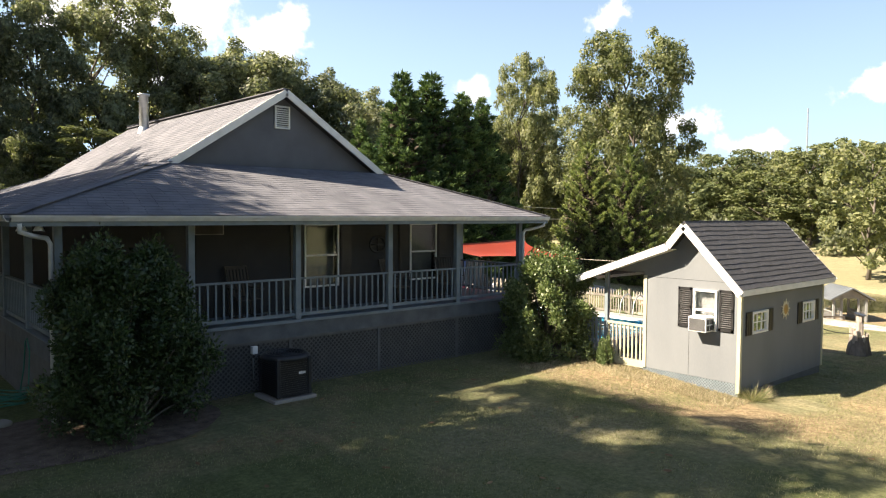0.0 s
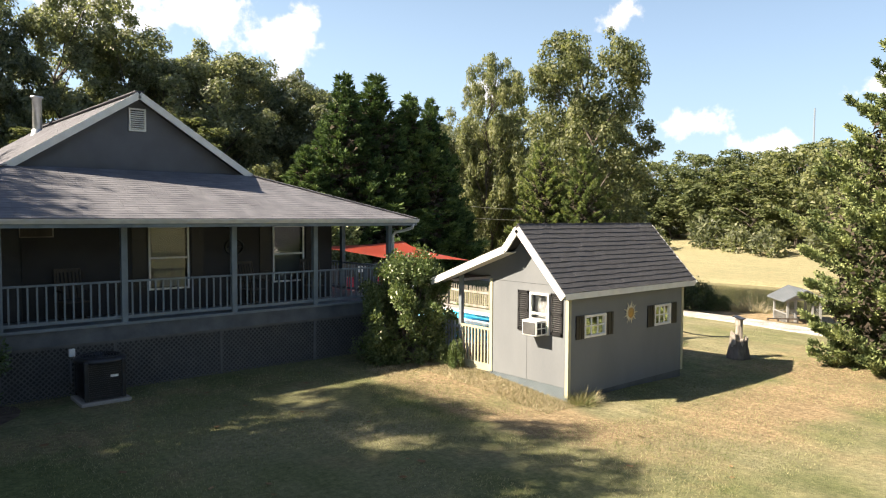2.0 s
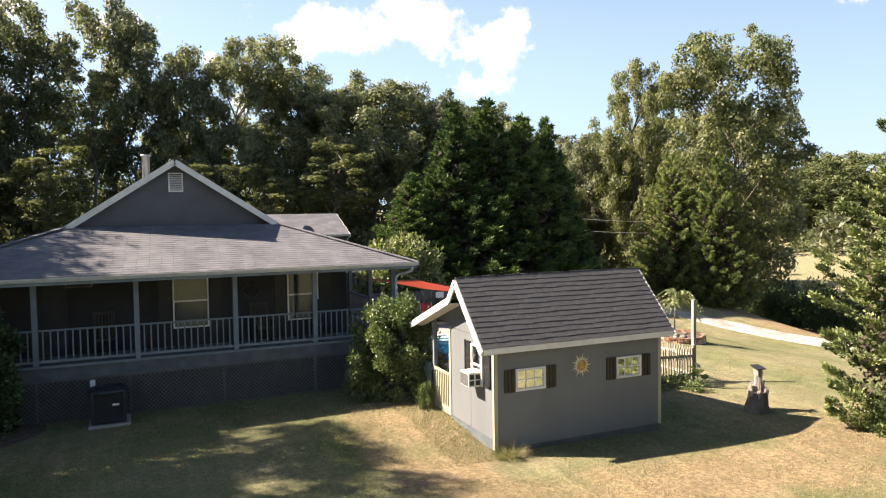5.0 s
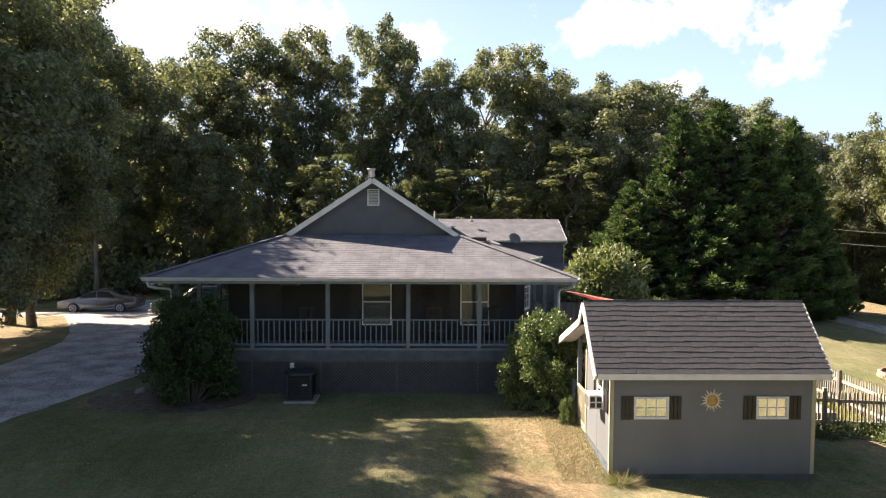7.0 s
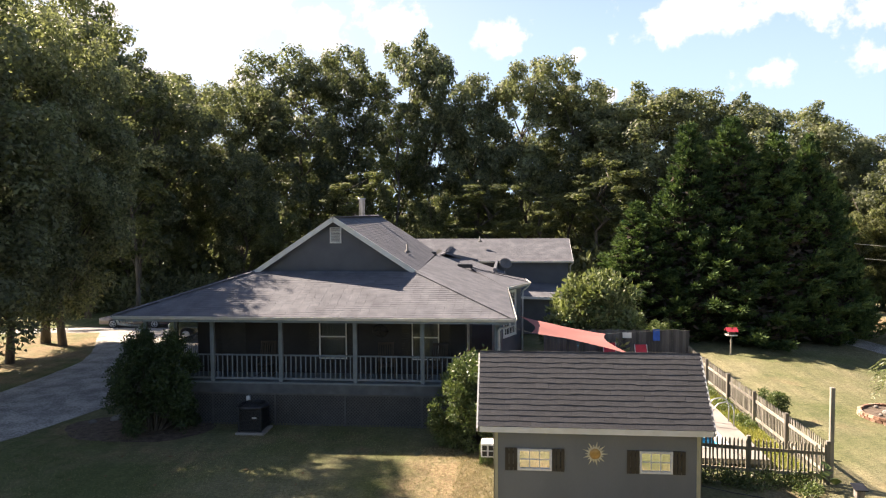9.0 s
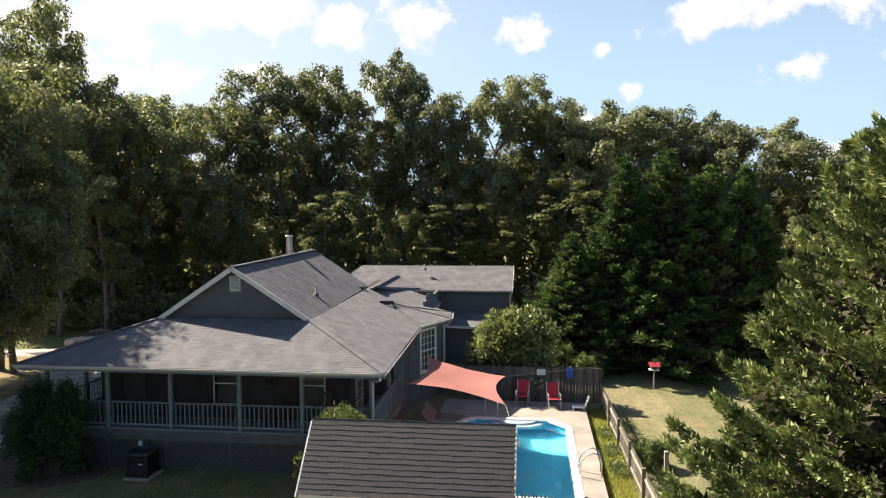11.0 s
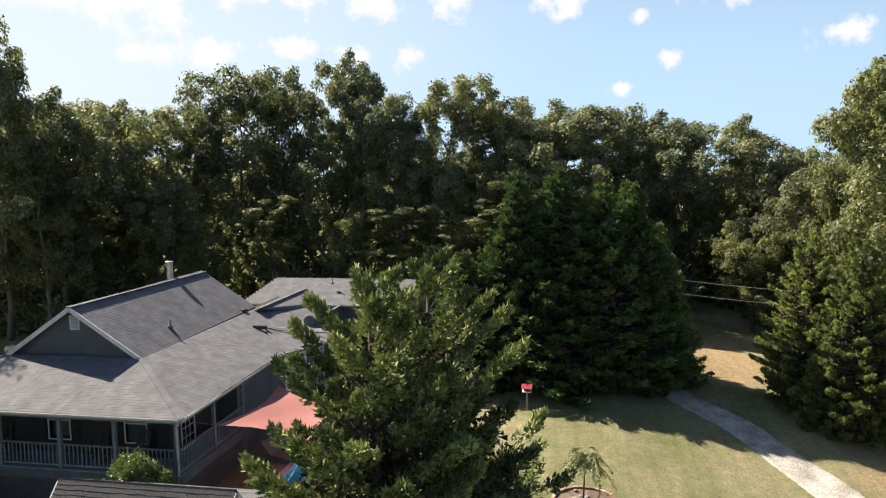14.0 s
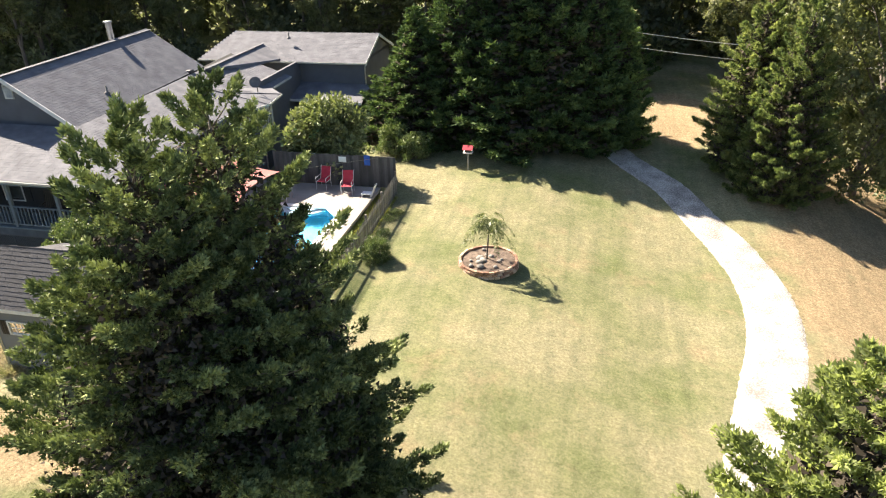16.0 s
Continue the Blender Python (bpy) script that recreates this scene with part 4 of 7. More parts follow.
# lattice skirt: framed panels of crossed laths before a dark sheet painted as shade
def lattice(parent, x0, x1, z0, z1, y, facing="front", gap=0.078, w=0.026, mat=None):
    mat = mat or LATTICE
    m = Mesh()
    def bar(u0, v0, u1, v1, off):
        a, b = ((u0, y - off, v0), (u1, y - off, v1)) if facing == "front" else ((y + off, u0, v0), (y + off, u1, v1))
        m.beam(a, b, w, 0.008, (0, 1, 0) if facing == "front" else (1, 0, 0))
    h, k = z1 - z0, 0
    c = x0 - h
    while c < x1:
        u0, u1 = max(c, x0), min(c + h, x1)
        if u1 - u0 > 0.02:
            bar(u0, z0 + u0 - c, u1, z0 + u1 - c, 0.004)
            bar(u0, z1 - (u0 - c), u1, z1 - (u1 - c), 0.013)
        c += gap * 1.414
    ob = m.part("lattice", mat, parent, "crossed lath lattice panel")
    tagged(ob, kind="stuff")
    return ob


LX = [3.5, 5.85, 8.0, 10.36, 12.9, 15.45]
for a, b in zip(LX, LX[1:]):
    lattice(house, a + 0.03, b - 0.03, 0.0, 1.08, 12.46)
for a in LX:
    Mesh().box(a - 0.03, a + 0.03, 12.425, 12.47, -0.05, 1.08).part("lattice_stile", LATTICE, house)
Mesh().box(3.5, 15.45, 12.43, 12.465, 1.02, 1.08).part("lattice_rail", LATTICE, house)
for a, b in ((12.5, 15), (15, 17.4)):
    lattice(house, a, b, 0.0, 1.08, 15.46, "side")
for a, b in ((12.5, 17), (17, 21.5), (21.5, 26)):
    Mesh().box(3.47, 3.5, a + 0.02, b - 0.02, -0.6, 1.08).part("skirt_panel", LATTICE, house, "grey skirting panel")
# dark sheet added behind the laths as the shade under the deck
Mesh().box(3.55, 15.3, 12.62, 12.68, -0.2, 1.4).box(15.2, 15.26, 12.68, 17.6, -0.2, 1.4).part("crawl_space_wall", DARK_FILL, house)
# downspouts
def spout(path, r=0.042, label="white bent downspout"):
    Mesh().tube(path, r, 8).part("downspout", GUTTER, house, label, True)


spout([(XR - 0.12, YF + 0.0, 3.56), (XR - 0.13, YF + 0.03, 3.45), (XR - 0.28, YF + 0.25, 3.36), (15.45, 12.36, 3.32), (15.4, 12.4, 3.22), (15.4, 12.4, 0.1)])
spout([(XL + 0.12, YF, 3.56), (XL + 0.13, YF + 0.03, 3.42), (XL + 0.3, YF + 0.15, 3.36), (3.36, 12.36, 3.3), (3.42, 12.4, 3.2), (3.42, 12.4, 0.1)])
spout([(16.66, 23.85, 3.5), (16.6, 23.8, 3.4), (16.36, 23.55, 3.25), (16.34, 23.52, 0.1)])
# chimney, vents, dish
fl = Mesh().lathe([(0.0, 7.72), (0.2, 7.72), (0.2, 7.66), (0.15, 7.64), (0.15, 6.6)], 16, (8.66, 23.4, 0)).lathe([(0.24, 6.3), (0.17, 6.6), (0.15, 6.62)], 16, (8.66, 23.4, 0))
fl.part("flue", METAL, house, "galvanised round flue pipe with a cap", True)
for x, y, z in ((11.58, 18.47, 5.42), (13.92, 33.2, 5.2)):
    Mesh().lathe([(0.0, 0.32), (0.045, 0.32), (0.045, 0.05), (0.12, 0.03), (0.13, -0.05)], 10, (x, y, z)).part("vent_pipe", LATTICE, house, "small roof vent pipe", True)
Mesh().soft(11.78, 12.12, 24.5, 24.9, 4.85, 5.06, 0.05).part("roof_vent", BLACK_METAL, house, "black box roof vent")
Mesh().soft(13.3, 14.0, 22.95, 23.12, 4.38, 4.56, 0.01).part("roof_vent", BLACK_METAL, house)
dish = Mesh().lathe([(0.0, 0.0), (0.1, 0.008), (0.2, 0.03), (0.3, 0.07), (0.31, 0.075), (0.3, 0.085), (0.2, 0.045), (0.1, 0.02), (0.0, 0.012)], 20)
dish.v = [tuple(pose(15.53, 24.96, 4.42, 55, 0, 20) @ Vector(p)) for p in dish.v]
dsh = dish.part("satellite_dish", LATTICE, house, "grey satellite dish on the bay roof", True)
Mesh().tube([(15.53, 24.98, 4.4), (15.55, 25.06, 4.25), (15.55, 25.06, 3.9)], 0.022).part("dish_mount", BLACK_METAL, dsh)

# ---- the rear wing ----
wing = thing("garage_wing", (14, 34, 0), "grey rear wing with a long shingle roof", "house wing")
WX0, WX1 = 8.3, 19.45
wf = [((WX0, 31.6, 4.1), (WX1, 31.6, 4.1), (WX1, 34.6, 5.32), (WX0 + 1.2, 34.6, 5.32)), ((WX1, 37.6, 4.1), (WX0, 37.6, 4.1), (WX0 + 1.2, 34.6, 5.32), (WX1, 34.6, 5.32)), ((WX0, 37.6, 4.1), (WX0, 31.6, 4.1), (WX0 + 1.2, 34.58, 5.32), (WX0 + 1.2, 34.62, 5.32))]
m = Mesh()
for i, q in enumerate(wf):
    m.slab([Vector(p) - Vector((0, 0, 0.004)) for p in q], 0.09)
    shingles(wing, "shingle_layer", *q, SHINGLE, seed=40 + i, label="weathered grey asphalt shingles")
m.part("roof", UNDERLAY, wing)
Mesh().box(WX0 + 0.3, WX1 - 0.25, 31.9, 32.05, -0.3, 4.1).box(WX1 - 0.4, WX1 - 0.25, 32.05, 37.3, -0.3, 4.15).box(WX0 + 0.3, WX1 - 0.25, 37.15, 37.3, -0.3, 4.1).box(WX0 + 0.3, WX0 + 0.45, 32.05, 37.15, -0.3, 4.1).slab([(WX1 - 0.25, 31.9, 4.05), (WX1 - 0.25, 37.3, 4.05), (WX1 - 0.25, 34.6, 5.2)], 0.12, (-1, 0, 0)).part("wall", SIDING, wing, "grey painted wall")
g = Mesh()
gutter(g, (WX0, 31.6, 4.09), (WX1, 31.6, 4.09))
g.part("gutter", GUTTER, wing)
Mesh().beam((WX1, 31.6, 4.02), (WX1, 34.6, 5.24), 0.04, 0.16).beam((WX1, 37.6, 4.02), (WX1, 34.6, 5.24), 0.04, 0.16).part("rake_board", TRIM, wing)
Mesh().slab([(14.8, 29.9, 2.25), (19.6, 29.9, 2.15), (19.6, 31.9, 2.75), (14.8, 31.9, 2.8)], 0.06).part("lean_to_roof", SHINGLE, wing, "low shingle roof over the wing door")
Mesh().beam((14.8, 29.88, 2.17), (19.6, 29.88, 2.07), 0.04, 0.14).part("lean_to_fascia", TRIM, wing, "white fascia board")
Mesh().box(15.6, 19.25, 30.2, 30.35, -0.2, 2.1).part("lean_to_wall", SIDING, wing)
Mesh().tube([(19.45, 31.5, 4.0), (19.3, 31.8, 3.8), (19.3, 31.85, 2.7)], 0.04).part("downspout", GUTTER, wing, "white downspout", True)
Mesh().tube([(19.5, 29.9, 2.05), (19.3, 30.12, 1.9), (19.3, 30.15, 0)], 0.04).part("downspout", GUTTER, wing, "white downspout", True)
# link roof between house and wing
LK, LP = Vector((12.55, 25.3, 4.98)), Vector((12.2, 33.0, 4.86))
m = Mesh()
m.slab([LK, (13.2, 28.2, 4.48), (13.9, 32.0, 4.16), LP], 0.07).slab([LP, (10.6, 32.0, 4.16), (10.6, 26.4, 4.3), LK], 0.07)
m.part("link_roof", SHINGLE, wing, "weathered grey asphalt shingles")
m = Mesh()
for k in range(38):
    m.beam(LK.lerp(LP, k / 38) + Vector((0, 0, 0.03)), LK.lerp(LP, (k + 1.15) / 38) + Vector((0, 0, 0.022)), 0.26, 0.02)
tagged(m.part("ridge_cap", SHINGLE, wing, "overlapping ridge shingles"), kind="stuff")
Mesh().box(14.9, 15.05, 26.3, 31.9, -0.2, 4.1).part("link_wall", SIDING, wing)


# ---- the shed ----
SX0, SX1, SY0, SY1 = 15.40, 20.02, 6.06, 8.46
shed = thing("garden_shed", (17.7, 7.2, 0), "grey garden shed with a dark shingle roof and white trim", "shed")
RY, RTOP, EY, EZ, BY, BZ, PY, PZ = 7.23, 3.6, 5.88, 2.17, 7.62, 3.13, 10.2, 2.2
X0, X1 = 15.02, 20.27
sf = [((X0, EY, EZ), (X1, EY, EZ), (X1, RY, RTOP), (X0, RY, RTOP)), ((X1, BY, BZ), (X0, BY, BZ), (X0, RY, RTOP), (X1, RY, RTOP)), ((X1, PY, PZ), (X0, PY, PZ), (X0, BY, BZ), (X1, BY, BZ))]
m = Mesh()
for q in sf:
    m.slab([Vector(p) - Vector((0, 0, 0.004)) for p in q], 0.07)
m.part("roof", UNDERLAY, shed, "dark roof boards")
walls = [(15.94, 16.68, 1.13, 1.59), (18.68, 19.37, 1.13, 1.60)]
holed(Mesh(), SY0, SY0 + 0.1, SX0, SX1, -0.14, 2.12, walls).part("long_wall", SHED_WALL, shed, "grey painted plywood wall")
side = holed(Mesh(), SX0, SX0 + 0.1, SY0 + 0.1, SY1, 0.06, 2.1, [(6.60, 7.14, 1.2, 2.06)], "y")
side.slab([(SX0, SY0, 2.1), (SX0, SY1, 2.1), (SX0, SY1, 2.72), (SX0, BY, BZ - 0.1), (SX0, RY, RTOP - 0.12), (SX0, SY0, 2.15)], 0.1, (1, 0, 0))
side.part("gable_wall", SHED_WALL, shed, "grey painted plywood gable wall")
Mesh().slab([(SX0 + 0.02, SY1, 2.36), (SX0 + 0.02, 9.62, 2.36), (SX0 + 0.02, 9.62, 2.3), (SX0 + 0.02, SY1, 2.75)], 0.05, (1, 0, 0)).part("porch_gable", SHED_WALL, shed)
Mesh().box(SX0 + 0.1, SX1, SY1 - 0.1, SY1, 0, 2.75).part("inner_wall", SHED_WALL, shed)
holed(Mesh(), SX1 - 0.1, SX1, SY0 + 0.1, SY1 - 0.1, 0, 2.1, [(6.7, 7.9, 0.9, 1.9)], "y").slab([(SX1, SY0, 2.1), (SX1, SY1, 2.1), (SX1, SY1, 2.72), (SX1, BY, BZ - 0.1), (SX1, RY, RTOP - 0.12), (SX1, SY0, 2.15)], 0.1, (-1, 0, 0)).part("end_wall", SHED_WALL, shed)
Mesh().box(SX0 + 0.1, SX1 - 0.1, SY0 + 0.1, SY1 - 0.1, -0.02, 0.05).part("shed_floor", WOOD_DARK, shed)
# trim: rakes, eave board, corner boards, seams
for x in (X0 - 0.014, X1 - 0.006):
    for a, b in (((x, EY, EZ - 0.098), (x, RY, RTOP - 0.098)), ((x, RY, RTOP - 0.098), (x, BY, BZ - 0.098)), ((x, BY, BZ - 0.098), (x, PY, PZ - 0.098))):
        Mesh().beam(a, b, 0.04, 0.16).part("rake_board", TRIM, shed, "white rake board")
Mesh().box(X0 + 0.04, X1 - 0.04, EY - 0.02, EY + 0.02, EZ - 0.14, EZ - 0.01).part("eave_board", TRIM, shed, "white eave board")
Mesh().box(X0 + 0.04, X1 - 0.04, PY - 0.02, PY + 0.02, PZ - 0.14, PZ - 0.01).part("eave_board", TRIM, shed)
Mesh().slab([(X0 + 0.04, EY + 0.02, EZ - 0.13), (SX0, EY + 0.02, EZ - 0.13), (SX0, RY, RTOP - 0.16), (X0 + 0.04, RY, RTOP - 0.16)], 0.02).slab([(X0 + 0.04, BY, BZ - 0.16), (SX0, BY, BZ - 0.16), (SX0, PY, PZ - 0.12), (X0 + 0.04, PY, PZ - 0.12)], 0.02).part("rake_soffit", TRIM, shed)
for x, y in ((SX0, SY0), (SX1 - 0.09, SY0)):
    Mesh().box(x - 0.012, x + 0.07, y - 0.022, y - 0.002, -0.14, 2.1).part("corner_board", CREAM, shed, "cream corner board")
Mesh().box(SX0 - 0.022, SX0 - 0.002, SY0 - 0.022, SY0 + 0.06, -0.14, 2.13).part("corner_board", CREAM, shed)
Mesh().box(SX0 - 0.022, SX0 - 0.002, SY1 - 0.09, SY1, 0.06, 2.3).part("corner_board", CREAM, shed)
Mesh().box(SX0 - 0.003, SX0 + 0.001, 7.255, 7.263, 0.06, 1.15).part("panel_seam", DARK_FILL, shed)
Mesh().box(SX0 - 0.003, SX0 + 0.001, SY0 + 0.1, SY1 - 0.1, 2.27, 2.278).part("panel_seam", DARK_FILL, shed)
lattice(shed, SY0 + 0.02, SY1, -0.32, 0.06, SX0 - 0.0, "side", 0.05, 0.02, PORCH_PAINT).matrix_basis = Matrix.Identity(4)
# Dark base strip: the shade under the shed is put into its colour
Mesh().box(SX0 + 0.03, SX0 + 0.06, SY0 + 0.05, 9.6, -0.4, 0.06).box(SX0 + 0.05, SX1 - 0.05, SY0 + 0.03, SY0 + 0.06, -0.4, -0.14).part("foundation", BLOCK, shed, "foundation strip coloured dark for the shade under the shed")
# windows and shutters
for i, (x0, x1, z0, z1) in enumerate(walls):
    window("window", x0 + 0.03, x1 - 0.03, z0 + 0.03, z1 - 0.03, SY0 + 0.01, shed, "front", False, (3, 2), 0.05, MIRROR)
    for s in (x0 - 0.3, x1 + 0.03):
        sh = Mesh()
        for k in range(3):
            sh.box(s + 0.095 * k, s + 0.095 * k + 0.08, SY0 - 0.03, SY0 - 0.008, z0 - 0.03, z1 + 0.03)
        sh.box(s, s + 0.27, SY0 - 0.01, SY0 - 0.002, z0 + 0.04, z0 + 0.1).box(s, s + 0.27, SY0 - 0.01, SY0 - 0.002, z1 - 0.1, z1 - 0.04)
        sh.part("shutter", SHUTTER, shed, "black board shutter")
window("window", 6.63, 7.11, 1.2, 2.03, SX0 - 0.045, shed, "side", True, (1, 2))
Mesh().box(SX0 + 0.12, SX0 + 0.13, 6.6, 7.14, 1.2, 2.06).part("blind", CURTAIN, shed)
for y in (6.21, 7.2):
    sh = Mesh()
    for a, b, c, d in ((y, y + 0.045, 1.18, 2.1), (y + 0.285, y + 0.33, 1.18, 2.1), (y, y + 0.33, 1.18, 1.24), (y, y + 0.33, 2.04, 2.1), (y, y + 0.33, 1.62, 1.68)):
        sh.box(SX0 - 0.032, SX0 - 0.006, a, b, c, d)
    ob = sh.part("shutter", SHUTTER, shed, "black louvred shutter")
    for k in range(17):
        Mesh().box(-0.016, 0.016, y + 0.045, y + 0.285, -0.005, 0.005, pose(SX0 - 0.018, 0, 1.265 + k * 0.047, 0, 35, 0)).part("slat", SHUTTER, ob)
    Mesh().box(SX0 - 0.006, SX0 - 0.003, y + 0.04, y + 0.29, 1.2, 2.08).part("shutter_back", SHUTTER, ob)
ac = thing("window_air_conditioner", (SX0 - 0.2, 6.9, 1.15), "white window air conditioner hanging from the shed window", "air conditioner")
Mesh().soft(SX0 - 0.34, SX0 + 0.05, 6.67, 7.1, 1.15, 1.49, 0.02).part("casing", WHITE_PLASTIC, ac, "white metal casing")
gr = Mesh().box(SX0 - 0.348, SX0 - 0.34, 6.7, 7.07, 1.18, 1.45).part("coil_grille", LATTICE, ac, "grey coil grille")
for k in range(12):
    Mesh().box(SX0 - 0.356, SX0 - 0.348, 6.7, 7.07, 1.19 + k * 0.0215, 1.197 + k * 0.0215).part("fin", LATTICE, gr)
for x in (-0.31, -0.16):
    for k in range(2):
        Mesh().box(SX0 + x, SX0 + x + 0.11, 6.662, 6.67, 1.19 + 0.14 * k, 1.3 + 0.14 * k).part("side_louvre", BLACK_METAL, ac)
# sun plaque
pl = thing("sun_plaque", (17.67, SY0, 1.53), "round sun-face wall plaque with pale pointed rays", "wall ornament")
Mesh().lathe([(0.0, 0.035), (0.07, 0.032), (0.12, 0.018), (0.14, 0.0)], 24).part("disc", GOLD, pl, "brassy disc", True).matrix_basis = pose(17.67, SY0 - 0.012, 1.53, 90)
ray = Mesh()
for k in range(18):
    a, r = 2 * math.pi * k / 18, (0.29 if k % 2 == 0 else 0.225)
    c, s = math.cos(a), math.sin(a)
    w = 0.033
    ray.add([(0.12 * c - w * s, 0.12 * s + w * c, 0.004), (0.12 * c + w * s, 0.12 * s - w * c, 0.004), (r * c, r * s, 0.006), (0.12 * c, 0.12 * s, 0.02)], [(0, 1, 2), (0, 3, 2), (1, 2, 3)])
ray.part("rays", STRAW, pl, "pale painted rays").matrix_basis = pose(17.67, SY0 - 0.012, 1.53, 90)
# open porch end: posts, low rails, floor
for y, z in ((9.56, 2.33),):
    for x in (SX0 + 0.06, SX1 - 0.06):
        Mesh().soft(x - 0.05, x + 0.05, y - 0.05, y + 0.05, -0.15, z, 0.008).part("porch_post", PORCH_PAINT, shed, "grey porch post")
Mesh().beam((SX0, 9.56, 2.37), (SX1, 9.56, 2.37), 0.09, 0.12).part("porch_beam", PORCH_PAINT, shed)
Mesh().box(SX0 + 0.06, SX1, SY1 + 0.01, 9.75, -0.12, 0.02).part("porch_floor", WOOD_GREY, shed)
for z0, z1 in ((0.02, 0.2), (1.02, 1.08)):
    Mesh().box(SX0, SX0 + 0.04, SY1, 9.5, z0, z1).part("porch_rail", CREAM, shed, "cream porch rail")
for k in range(9):
    Mesh().box(SX0 + 0.005, SX0 + 0.035, SY1 + 0.06 + k * 0.115, SY1 + 0.1 + k * 0.115, 0.2, 1.02).part("porch_baluster", CREAM, shed)
tw = Mesh()
for k in range(9):
    tw.v += [(15.75 + 0.07 * k, SY1 + 0.03 + 0.01 * math.sin(k * 1.7), 0.75), (15.75 + 0.07 * k, SY1 + 0.03 + 0.006 * math.sin(k * 1.7), 1.95)]
tw.f = [(2 * k, 2 * k + 2, 2 * k + 3, 2 * k + 1) for k in range(8)]
towel = thing("hanging_towel", (16, SY1 + 0.03, 0.8), "blue beach towel with a dark red border on the shed wall", "towel")
tw.part("cloth", BLUE, towel)
Mesh().box(15.74, 16.32, SY1 + 0.05, SY1 + 0.055, 0.75, 1.25).part("border", RED, towel, "dark red border")
# gate rails running on from the shed porch to the shrub
gate = thing("low_fence", (15.4, 9.9, 0), "short grey picket fence between shed and shrub", "fence")
for z in (0.25, 0.95):
    Mesh().box(15.38, 15.42, 9.62, 10.6, z, z + 0.07).part("rail", PORCH_PAINT, gate)
for k in range(8):
    Mesh().box(15.36, 15.38, 9.66 + k * 0.12, 9.73 + k * 0.12, 0.05, 1.12).part("picket", PORCH_PAINT, gate)
for i, q in enumerate(sf):
    shingles(shed, "shingle", *q, SHINGLE_SHED, 0.138, 0.305, 60 + i, single=(i == 0))
rc = Mesh()
for k in range(24):
    xa, xb = X0 + k * 0.222, min(X1, X0 + k * 0.222 + 0.26)
    for yy, zz in ((RY - 0.1, RTOP - 0.114), (RY + 0.1, RTOP - 0.116)):
        rc.slab([(xa, yy, zz + 0.03), (xb, yy, zz + 0.022), (xb, RY, RTOP + 0.022), (xa, RY, RTOP + 0.03)], 0.008)
tagged(rc.part("ridge_cap", SHINGLE_SHED, shed), kind="stuff")


# ---- pool yard ----
pool = thing("swimming_pool", (19.9, 15.3, 0), "blue in-ground swimming pool with clear water", "pool")
PXY = [(17.6, 11.2), (22.12, 11.2), (22.12, 18.5), (21.3, 19.4), (18.2, 19.4), (17.6, 18.8)]
lin = Mesh()
k = len(PXY)
lin.add([(x, y, -0.02) for x, y in PXY] + [(x, y, -1.05) for x, y in PXY], [(i, (i + 1) % k, (i + 1) % k + k, i + k) for i in range(k)] + [tuple(range(2 * k - 1, k - 1, -1))])
lin.part("liner", POOL_LINER, pool, "bright blue pool liner")
WATER = glass_material("pool_water", (0.72, 0.96, 1.0), 0.03)
wn2, wl2 = WATER.node_tree.nodes, WATER.node_tree.links
wt = wn2.new("ShaderNodeTexNoise")
wt.inputs["Scale"].default_value, wt.inputs["Detail"].default_value = 0.9, 3
wb = wn2.new("ShaderNodeBump")
wb.inputs["Strength"].default_value, wb.inputs["Distance"].default_value = 0.35, 0.03
wl2.new(wt.outputs["Fac"], wb.inputs["Height"])
wl2.new(wb.outputs[0], wn2["Principled BSDF"].inputs["Normal"])
water = Mesh()
water.v = [(17.6 + 4.52 * i / 30, 11.2 + 8.2 * j / 50, -0.12) for j in range(51) for i in range(31)]
water.f = [(j * 31 + i, j * 31 + i + 1, (j + 1) * 31 + i + 1, (j + 1) * 31 + i) for j in range(50) for i in range(30)]
ob = water.part("water", WATER, pool, "clear blue rippled water", True)
if ob.data.polygons[0].normal.z < 0:
    ob.data.flip_normals()
ob.visible_shadow = False
cop = Mesh()
for (x0, y0), (x1, y1) in zip(PXY, PXY[1:] + PXY[:1]):
    cop.beam((x0, y0, 0.03), (x1, y1, 0.03), 0.28, 0.07)
cop.part("coping", WHITE_PLASTIC, pool, "white pool edge")
stp = Mesh()
for r, z in ((1.15, -0.06), (0.85, 0.02)):
    stp.add([(20.0 + r * math.cos(a), 19.5 + 0.75 * r * math.sin(a), z + h) for h in (-0.2, 0.0) for a in (2 * math.pi * q / 28 for q in range(28))],
            [tuple(range(27, -1, -1)), tuple(range(28, 56))] + [(q, (q + 1) % 28, (q + 1) % 28 + 28, q + 28) for q in range(28)])
stp.part("step_unit", PALE_BLUE, pool, "pale blue moulded pool steps")
slabs = Mesh()
for x0, x1, y0, y1 in ((22.26, 23.0, 10.2, 22.2), (16.6, 17.46, 10.2, 22.2), (17.46, 22.26, 19.54, 22.2), (17.46, 22.26, 10.2, 11.06)):
    slabs.box(x0, x1, y0, y1, -0.1, 0.045)
slabs.add([(22.26, 18.5, 0.045), (22.26, 19.54, 0.045), (21.3, 19.54, 0.045)], [(0, 1, 2)])
tagged(slabs.part("pavement", CONCRETE), "pale concrete paving round the pool", "paving", kind="structure")


